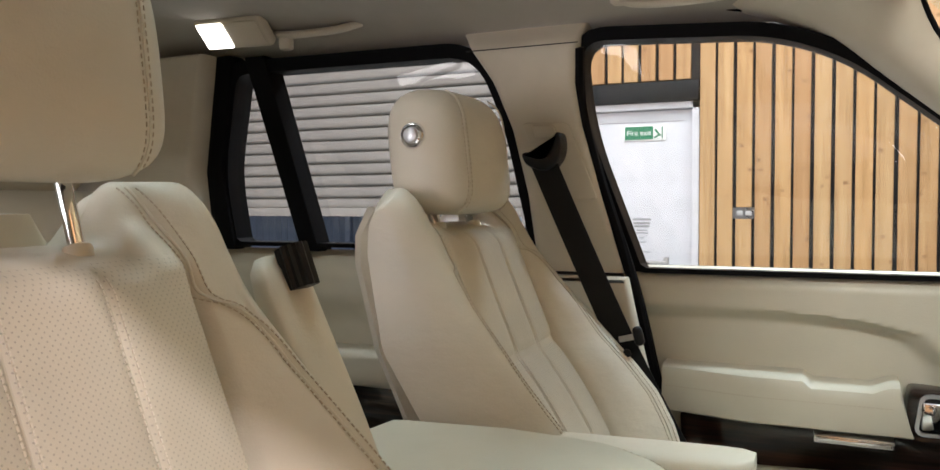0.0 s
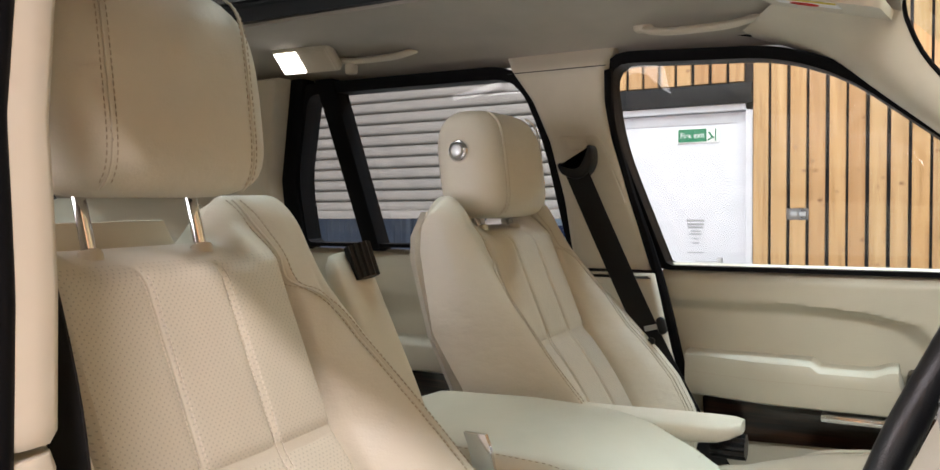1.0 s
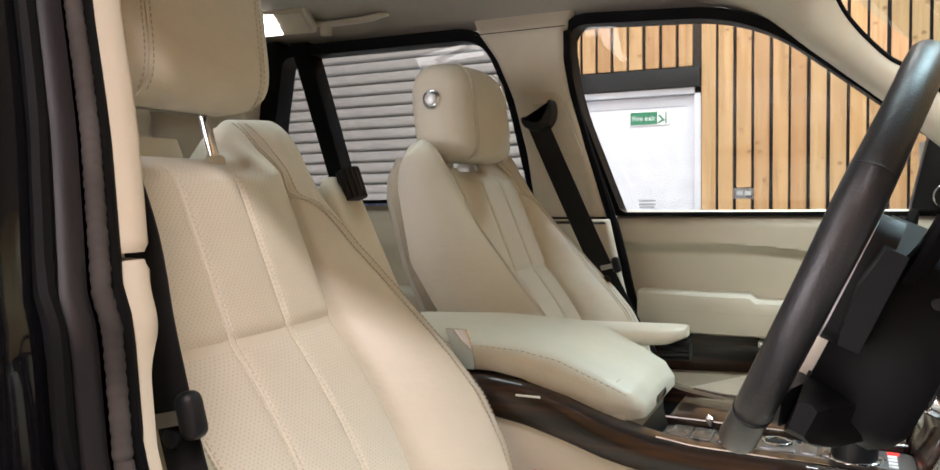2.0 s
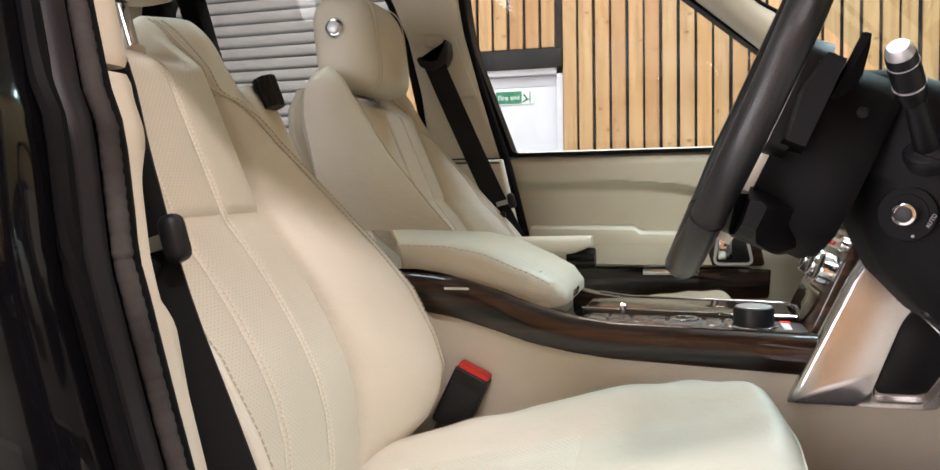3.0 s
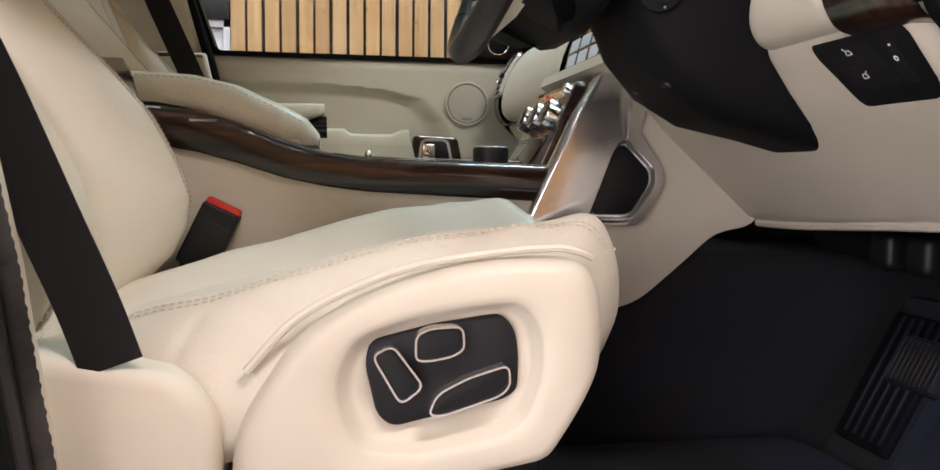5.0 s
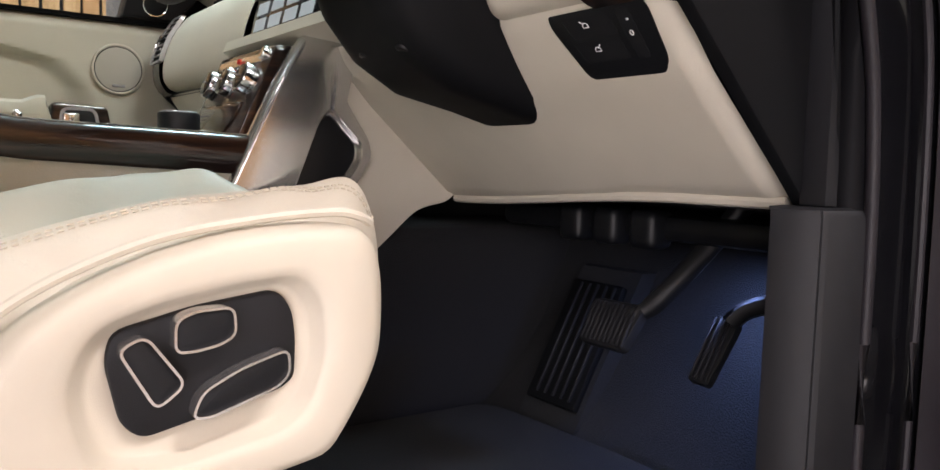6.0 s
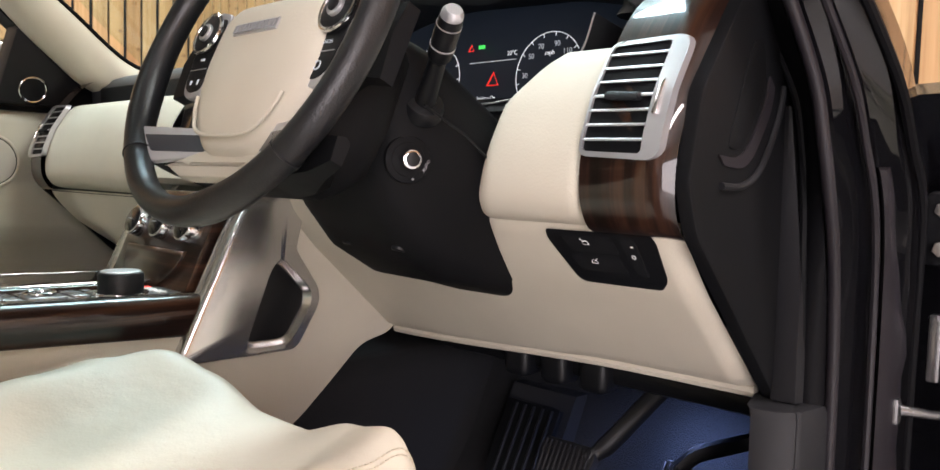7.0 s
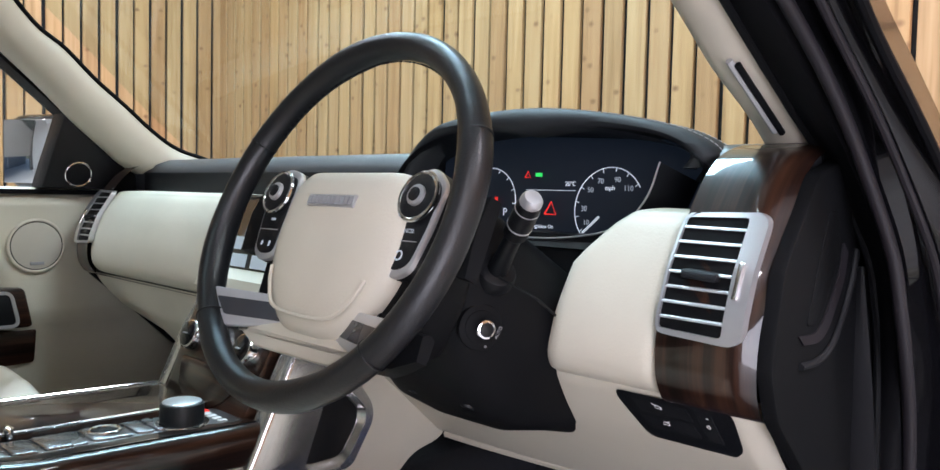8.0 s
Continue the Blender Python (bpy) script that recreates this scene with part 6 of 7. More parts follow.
    part("panel_lip", tube([(low_x(1.011 - 0.02 * smooth(-0.55, -0.13, -abs(y))) + 0.008, y, 1.010 - 0.02 * smooth(-0.55, -0.13, -abs(y))) for y in np.linspace(-0.655, -0.13, 20)], 0.006, 8), M_VINYL, d)
    part("column_recess", box(0.505, 0.60, -0.455, -0.19, 1.11, 1.285), M_BLACK, d)
    part("underside", box(0.625, 0.84, -0.655, 0.655, 1.000, 1.02), M_BLACK, d)
    # glove box: upper lip line and deep lower door
    rows = [[(interp(z, (1.00, 1.05, 1.10, 1.16), (0.53, 0.48, 0.445, 0.424)) + 0.05 * smooth(0.45, 0.66, y) * smooth(1.16, 1.0, z), y - 0.12 * smooth(1.16, 1.0, z) * smooth(0.3, 0.64, y), z) for y in np.linspace(0.125, 0.645, 30)] for z in np.linspace(1.0, 1.160, 20)]
    part("glove_box", loft(rows, closed=False), M_VINYL, d, "cream glove box door")
    part("glove_gap", box(0.425, 0.45, 0.13, 0.64, 1.156, 1.166), M_BLACK, d)
    # switch plate on the knee panel
    def kp(u, v, q):
        x = low_x(v)
        q += 0.0022
        return (x - q * 0.7, u, v + q * 0.6)
    o = rounded([(-0.636, 1.156), (-0.529, 1.156), (-0.526, 1.148), (-0.537, 1.114), (-0.543, 1.111), (-0.622, 1.111), (-0.631, 1.119)], 0.006, 4)
    sp = part("switch_plate", slab(o, kp, -0.004, 0.003, 0.0015), M_BLACK, d, "black switch plate")
    for z in (1.143, 1.126):
        part("rocker", slab(rounded([(-0.596, z - 0.007), (-0.546, z - 0.007), (-0.542, z + 0.007), (-0.594, z + 0.007)], 0.003, 3), kp, 0.002, 0.006, 0.0015), M_DARK, sp)
        up = 1 if z > 1.13 else -1
        for pts in ([(-0.0030, 0), (0.0030, 0), (0.0026, 0.0018), (0.0012, 0.0030), (-0.0016, 0.0030), (-0.0030, 0.0016), (-0.0030, 0)], [(0.0010 * up, 0.0022), (0.0044 * up, 0.0046)]):
            part("rocker_mark", tube([kp(-0.566 + a, z - 0.0015 + b, 0.0064) for a, b in pts], 0.0004, 5), M_WHITE, sp)
    part("dimmer", slab(rounded([(-0.616, 1.118), (-0.602, 1.118), (-0.602, 1.150), (-0.616, 1.150)], 0.003, 3), kp, 0.002, 0.006, 0.0015), M_DARK, sp)
    part("dimmer_mark", tube([kp(-0.609 + 0.0016 * math.cos(a), 1.1335 + 0.0016 * math.sin(a), 0.0064) for a in np.linspace(0, 6.28, 14)], 0.0004, 5), M_WHITE, sp)
    part("dimmer_mark", slab([(-0.6125, 1.1420), (-0.6100, 1.1420), (-0.6100, 1.1432), (-0.6125, 1.1432)], kp, 0.005, 0.0063, 0.0002), M_WHITE, sp)
    return d


def air_vent(d, sgn):
    ya, yb = 0.588, 0.653

    def pl(u, v, q):
        p = np.interp(v, [z for x, z in CAP[1:10]], [x for x, z in CAP[1:10]])
        return (p - q, sgn * u, v)
    o = resample(rounded([(ya - 0.003, 1.220), (yb + 0.004, 1.216), (yb + 0.004, 1.316), (ya - 0.003, 1.314)], [0.008, 0.014, 0.014, 0.008], 5), 80)
    i = resample(rounded([(ya - 0.0005, 1.2240), (yb - 0.012, 1.2215), (yb - 0.012, 1.3115), (ya - 0.0005, 1.3105)], [0.002, 0.003, 0.003, 0.002], 5), 80)
    v = part("air_vent", frame_of(o, i, pl, -0.004, 0.005), M_SATIN, d, "satin metal air vent")
    part("vent_duct", slab(i, pl, -0.002, 0.0024, 0.0004), M_MATT, v)
    for k in range(7):
        z = 1.2330 + k * 0.0116
        part("vane", slab([(ya, z - 0.0011), (yb - 0.0125, z - 0.0019), (yb - 0.0125, z + 0.0003), (ya, z + 0.0011)], pl, 0.0, 0.0052, 0.0006, 1), M_SATIN, v)
    part("vane_tab", slab(rounded([(ya + 0.012, 1.264), (yb - 0.022, 1.262), (yb - 0.022, 1.269), (ya + 0.012, 1.271)], 0.003, 3), pl, 0.002, 0.010, 0.002), M_DARK, v)
    part("vent_wheel", slab(rounded([(yb - 0.0085, 1.251), (yb - 0.0035, 1.251), (yb - 0.0035, 1.279), (yb - 0.0085, 1.279)], 0.002, 3), pl, 0.003, 0.0085, 0.002), M_CHROME, v)


dash = dashboard()


def cluster():
    c = thing("instrument_cluster", (0.52, -0.36, 1.30), "lit digital instrument cluster under a black leather hood", "instrument cluster")
    # hood: arch swept back from the near lip
    arc = spline([(-0.140, 1.335), (-0.162, 1.372), (-0.215, 1.399), (-0.29, 1.410), (-0.37, 1.411), (-0.45, 1.405), (-0.515, 1.393), (-0.550, 1.380), (-0.567, 1.366), (-0.560, 1.353)], 60)
    cen = np.array((-0.36, 1.35))
    rings = []
    for dx, grow, lift in ((0.03, -0.024, 0.0), (0.006, -0.023, 0.0), (-0.006, -0.018, 0.0), (-0.010, -0.010, 0.0), (-0.008, -0.002, 0.0), (0.0, 0.005, 0.0), (0.03, 0.009, -0.002), (0.07, 0.006, -0.010), (0.12, 0.004, -0.022), (0.18, -0.01, -0.045)):
        row = []
        for y, z in arc:
            v = np.array((y, z)) - cen
            l = np.linalg.norm(v)
            q = cen + v * (1 + grow / l)
            row.append((0.488 + dx + 0.018 * smooth(-0.40, -0.57, y) + 0.02 * smooth(-0.25, -0.15, y), q[0], q[1] + lift))
        rings.append(row)
    part("hood", loft(rings, closed=False), M_DASHTOP, c, "black leather hood with twin stitching", 60)
    for g in (5, 6):
        f = (0.35, 0.05)[g - 5]
        stitches([tuple(np.array(rings[g][k]) * (1 - f) + np.array(rings[g + 1][k]) * f + np.array((0, 0, 0.0006))) for k in range(8, 52)], c, 0.006, material=M_GREY)
    part("hood_lining", loft([[(0.49, y, z - 0.012) for y, z in arc], [(0.56, y, min(z - 0.02, 1.40)) for y, z in arc]], closed=False), M_BLACK, c)
    pl = lambda u, v, q: (0.545 - q + (v - 1.33) * 0.12, u, v)
    part("face", slab(rounded([(-0.560, 1.272), (-0.180, 1.272), (-0.175, 1.400), (-0.560, 1.380)], 0.03, 5), pl, -0.02, 0.0, 0.002), M_SCREEN, c, "dark glossy screen")
    part("lower_bezel", loft([[(x, y, z) for x, z in ((0.560, 1.284), (0.505, 1.278), (0.500, 1.271), (0.52, 1.260), (0.57, 1.254))] for y in np.linspace(-0.20, -0.455, 12)]), M_DARK, c)
    edge = spline([(0.503, -0.22, 1.278), (0.503, -0.36, 1.279), (0.503, -0.410, 1.282), (0.503, -0.452, 1.289), (0.503, -0.481, 1.301), (0.503, -0.504, 1.327), (0.503, -0.516, 1.359)], 40)
    part("bezel_strip", tube(edge, 0.0010, 8), M_SATIN, c, "bright strip round the screen")
    part("side_bezel", loft([[(p[0] + 0.001, p[1], p[2]) for p in edge[14:]], [(0.55, p[1] - 0.02, p[2] - 0.02) for p in edge[14:]]], closed=False), M_BLACK, c)

    def dial(y, z, r, a0, a1, nm, marks):
        q = 0.0035
        pts = [Vector(pl(y + r * math.cos(a), z + r * math.sin(a), q)) for a in np.linspace(a0, a1, 40)]
        g = part(nm, tube(pts, 0.0005, 6), M_LITWHITE, c, "lit white dial ring")
        for k, a in enumerate(np.linspace(a0 + 0.1, a1 - 0.1, 9)):
            part("tick", tube([Vector(pl(y + s * math.cos(a), z + s * math.sin(a), q)) for s in (r * 0.90, r * 0.985)], 0.0005, 5), M_LITWHITE, g)
        for a, w in marks:
            text_on(w, Matrix.Translation(Vector(pl(y + r * 0.72 * math.cos(a), z + r * 0.72 * math.sin(a), q))) @ pose(0, 0, 0, 90, 0, -90), 0.008, M_DIM, g, 0.0002)
        return g
    sp = dial(-0.434, 1.313, 0.043, -0.75, 2.6, "speedometer", ((-0.55, "10"), (-0.05, "30"), (0.65, "50"), (1.15, "70"), (1.85, "90"), (2.4, "110")))
    text_on("mph", Matrix.Translation(Vector(pl(-0.434, 1.334, 0.0035))) @ pose(0, 0, 0, 90, 0, -90), 0.007, M_LITWHITE, sp, 0.0002)
    part("needle", tube([Vector(pl(-0.434 + 0.040 * math.cos(-0.75), 1.313 + 0.040 * math.sin(-0.75), 0.004)), Vector(pl(-0.434 + 0.014 * math.cos(-0.75), 1.313 + 0.014 * math.sin(-0.75), 0.004))], 0.0013, 6), M_LITWHITE, sp)
    dial(-0.262, 1.313, 0.043, 0.2, 3.6, "rev_counter", ())
    T = lambda w, y, z, s, m=M_LITWHITE: text_on(w, Matrix.Translation(Vector(pl(y, z, 0.0035))) @ pose(0, 0, 0, 90, 0, -90), s, m, c, 0.0002)
    T("20°C", -0.382, 1.338, 0.007)
    T("Ignition On", -0.350, 1.290, 0.006)
    T("P", -0.290, 1.304, 0.013)
    part("info_line", box(0.540, 0.5405, -0.390, -0.32, 1.3305, 1.3311), M_LITWHITE, c)
    part("warning_mark", tube([Vector(pl(y, z, 0.004)) for y, z in ((-0.350, 1.304), (-0.366, 1.304), (-0.358, 1.318), (-0.350, 1.304))], 0.0009, 5), M_LITRED, c)
    part("brake_mark", box(0.540, 0.541, -0.276, -0.272, 1.312, 1.322), M_LITRED, c)
    part("seat_belt_mark", tube([Vector(pl(y, z, 0.004)) for y, z in ((-0.316, 1.345), (-0.324, 1.345), (-0.320, 1.352), (-0.316, 1.345))], 0.0007, 5), M_LITRED, c)
    part("ready_mark", box(0.540, 0.541, -0.343, -0.334, 1.346, 1.350), M_LITGREEN, c)


cluster()

# ---------------------------------------------------------------- steering
HUB = Vector((0.238, -0.380, 1.302))
TILT = radians(24)
SIZE = 0.885
UP = Vector((math.sin(TILT), 0, math.cos(TILT)))
FWD = Vector((math.cos(TILT), 0, -math.sin(TILT)))   # along the column, away from the driver
LFT = Vector((0, 1, 0))


def W(u, v, d=0.0):
    """Wheel plane: u towards the passenger, v up, d towards the driver."""
    return HUB + (LFT * u + UP * v - FWD * d) * SIZE


def steering():
    s = thing("steering_wheel", HUB, "black leather steering wheel with a cream airbag pad", "steering wheel")
    R, r = 0.1735, 0.0128
    rings = []
    n = 96
    V, F = [], []
    for i in range(n):
        a = 2 * math.pi * i / n
        thick = r * (1.0 + 0.10 * math.cos(2 * (a + 0.3)) ** 8)
        for j in range(16):
            b = 2 * math.pi * j / 16
            V.append(W((R + thick * math.cos(b)) * math.cos(a), (R + thick * math.cos(b)) * math.sin(a), 0.019 + 1.12 * thick * math.sin(b)))
    for i in range(n):
        for j in range(16):
            F.append((i * 16 + j, ((i + 1) % n) * 16 + j, ((i + 1) % n) * 16 + (j + 1) % 16, i * 16 + (j + 1) % 16))
    rim = part("rim", (V, F), M_BLKLEATHER, s, "black leather rim")
    for a in (0.42, math.pi - 0.42, -0.75, math.pi + 0.75):
        ax = Vector(W(math.cos(a), math.sin(a)) - HUB).normalized()
        part("rim_joint", ring_tube(W(R * math.cos(a), R * math.sin(a), 0.019), ax, FWD, r * SIZE * 1.10, 0.0008, 28, 6), M_BLACK, rim)
    stitches([W((R - r - 0.0002) * math.cos(a), (R - r - 0.0002) * math.sin(a), 0.013) for a in np.linspace(0.55, math.pi - 0.55, 90)], rim, 0.006, 0.004, 0.001, M_BLACK)
    # the middle lies a little deeper than the rim
    WI = lambda u, v, d=0.0: W(u, v, d - 0.016)
    # airbag pad
    o = resample(rounded([(-0.080, 0.046), (0.062, 0.046), (0.082, 0.030), (0.085, -0.035), (0.066, -0.082), (0.030, -0.115), (-0.055, -0.117), (-0.090, -0.086), (-0.108, -0.040), (-0.100, 0.030)], 0.026, 6), 90)
    pl = lambda u, v, d: WI(u, v, d)
    rings = []
    for ins, d in ((0.0, -0.01), (0.0, 0.012), (0.002, 0.020), (0.007, 0.027), (0.016, 0.031), (0.035, 0.0335), (0.055, 0.0345)):
        rings.append([WI(u, v, d) for u, v in [tuple(np.array(p) * (1 - ins / 0.09)) for p in o]])
    pad = part("airbag_pad", loft(rings), M_VINYL, s, "cream leather airbag pad", 60)
    part("pad_crease", tube([WI(u, v, 0.0335) for u, v in spline([(-0.084, -0.060), (-0.076, -0.078), (-0.050, -0.098), (0.026, -0.097), (0.050, -0.076), (0.058, -0.058)], 40)], 0.0016, 8), M_VINYL, pad)
    b = part("maker_plate", slab(rounded([(-0.036, 0.004), (0.036, 0.004), (0.036, 0.016), (-0.036, 0.016)], 0.001, 2), pl, 0.030, 0.0365, 0.0008), M_SATIN, pad, "satin metal plate")
    part("plate_bars", joined(*[turned(box(-0.0023, 0.0023, -0.0035, 0.0035, -0.0003, 0.0003), Matrix.Translation(WI(-0.031 + 0.0063 * i, 0.010, 0.0372)) @ pose(0, 0, 0, 0, -90 + 24, 0) @ pose(0, 0, 0, 0, 0, 90)) for i in range(11)]), M_GREY, b)
    # upper spokes with the control pods
    for sg in (-1, 1):
        part("upper_spoke", loft([[WI(sg * u, v, d) for v, d in ((vt, -0.006 - k), (vt, 0.008), (vm, 0.012), (vb, 0.008), (vb, -0.006 - k))] for u, vt, vm, vb, k in ((0.06, 0.050, 0.0, -0.055, 0.012), (0.11, 0.038, 0.0, -0.042, 0.006), (0.14, 0.026, 0.0, -0.036, 0.0), (0.170, 0.030, 0.0, -0.040, 0.0))]), M_MATT, s, "black spoke")
        pod = resample(rounded([(sg * 0.084, 0.044), (sg * 0.112, 0.050), (sg * 0.131, 0.034), (sg * 0.128, -0.006), (sg * 0.120, -0.044), (sg * 0.106, -0.052), (sg * 0.082, -0.049)], 0.008, 5), 60)
        ob = part("control_pod", slab(pod, pl, 0.0, 0.020, 0.004), M_BLACK, s, "control pod with a satin metal frame")
        part("pod_frame", slab(pod, pl, 0.017, 0.0225, 0.002), M_SATIN, ob, "satin metal frame")
        part("pod_keys", slab([tuple(np.array((sg * 0.103, -0.004)) + (np.array(p) - np.array((sg * 0.103, -0.004))) * 0.86) for p in pod], pl, 0.02, 0.0235, 0.001), M_BLACK, ob, "black keys")
        cc = WI(sg * 0.107, 0.020, 0.0225)
        k = part("round_control", disc(cc, -FWD, 0.019, 0.006, 36, 0.002), M_BLACK, ob)
        part("control_ring", ring_tube(cc - FWD * 0.005, LFT, UP, 0.0192, 0.0019, 40, 8), M_CHROME, k)
        part("control_hub", disc(cc - FWD * 0.006, -FWD, 0.0085, 0.003, 24, 0.001), M_SATIN, k)
        part("control_dot", disc(cc - FWD * 0.0085, -FWD, 0.0055, 0.002, 20, 0.0005), M_BLACK, k)
        part("key_line", tube([WI(sg * 0.088, -0.019, 0.0238), WI(sg * 0.119, -0.019, 0.0238)], 0.0005, 5), M_GREY, ob)
        if sg < 0:
            text_on("CANCEL", Matrix.Translation(WI(sg * 0.103, -0.010, 0.0238)) @ pose(0, 0, 0, 90, 0, -90) @ pose(0, 0, 0, -24, 0, 0), 0.0045, M_DIM, ob, 0.0001)
            part("key_mark", ring_tube(WI(sg * 0.103, -0.032, 0.0238), LFT, UP, 0.0036, 0.0006, 20, 6), M_DIM, ob)
        else:
            part("key_mark", joined(turned(box(-0.0005, 0.0005, -0.003, 0.003, -0.001, 0.001), Matrix.Translation(WI(sg * 0.103, -0.008, 0.0238)) @ pose(0, 0, 0, 0, 20, 0)), turned(box(-0.0005, 0.0005, -0.008, -0.006, -0.0024, 0.0024), Matrix.Translation(WI(sg * 0.102, -0.034, 0.0238)) @ pose(0, 0, 0, 0, 20, 0)), turned(box(-0.0005, 0.0005, 0.004, 0.006, -0.002, 0.002), Matrix.Translation(WI(sg * 0.102, -0.034, 0.0238)) @ pose(0, 0, 0, 0, 20, 0))), M_DIM, ob)
        # lower metal spokes, their outer ends turned up to the rim
        tilt = lambda u, v, d: WI(u, v, d - 0.012 + 0.27 * (abs(u) - 0.05))
        q = [(sg * 0.048, -0.082), (sg * 0.032, -0.109), (sg * 0.118, -0.126), (sg * 0.143, -0.098), (sg * 0.138, -0.089)]
        low = part("lower_spoke", slab(rounded(q, [0.004, 0.006, 0.012, 0.012, 0.008], 4), tilt, 0.008, 0.022, 0.004), M_BLACK, s, "black lower spoke with a satin metal face")
        part("spoke_face", slab(rounded(q, [0.004, 0.006, 0.012, 0.012, 0.008], 4), tilt, 0.0215, 0.028, 0.002), M_SILVER, low, "satin metal face")
        part("spoke_inlay", slab(rounded([(sg * 0.052, -0.090), (sg * 0.040, -0.106), (sg * 0.110, -0.1135), (sg * 0.127, -0.0975)], 0.003, 3), tilt, 0.026, 0.0287, 0.0006), M_INLAY, low, "dark grey inlay")
        # its dark back runs into the hub
        part("spoke_back", loft([[WI(sg * u, v, d) for v, d in ((vb, 0.010), (vt, 0.012), (vt + 0.003, 0.004), (vt, -k), (vb + 0.012, -k), (vb, -k * 0.7))] for u, vb, vt, k in ((0.150, -0.112, -0.092, 0.002), (0.125, -0.122, -0.090, 0.012), (0.09, -0.126, -0.080, 0.040), (0.05, -0.126, -0.074, 0.056))]), M_MATT, low, "black plastic back")
        part("cover_screw", disc(WI(sg * 0.1145, 0.006, -0.040), (0, sg, 0), 0.004, 0.002, 12, 0.0006), M_DARK, s)
        # shift paddles behind the rim
        part("shift_paddle", loft([[WI(sg * (u + a), v, d + b) for a, b in ((-0.008, -0.002), (-0.006, 0.003), (0.0, 0.004), (0.007, 0.002), (0.008, -0.002), (0.003, -k), (-0.005, -k))] for u, v, d, k in ((0.088, -0.020, -0.018, 0.004), (0.092, -0.010, -0.016, 0.007), (0.103, 0.012, -0.016, 0.010), (0.110, 0.034, -0.017, 0.011), (0.117, 0.054, -0.017, 0.006), (0.120, 0.062, -0.017, 0.003))]), M_MATT, s, "black shift paddle")
    part("lower_trim", slab(rounded([(0.100, -0.121), (0.030, -0.106), (-0.030, -0.106), (-0.100, -0.121), (-0.062, -0.134), (0.062, -0.134)], 0.003, 3), pl, 0.006, 0.0195, 0.003), M_VINYL, s, "cream trim under the pad")
    part("hub_rear", loft([[WI(k * u, k * v - 0.02, d) for u, v in ((0.090, 0.062), (0.110, 0.045), (0.114, -0.03), (0.106, -0.078), (0.065, -0.102), (-0.065, -0.102), (-0.106, -0.078), (-0.114, -0.03), (-0.110, 0.045), (-0.090, 0.062))] for k, d in ((0.94, 0.010), (0.97, -0.008), (1.0, -0.030), (1.0, -0.052), (0.92, -0.066))]), M_MATT, s, "black hub cover", 50)


steering()


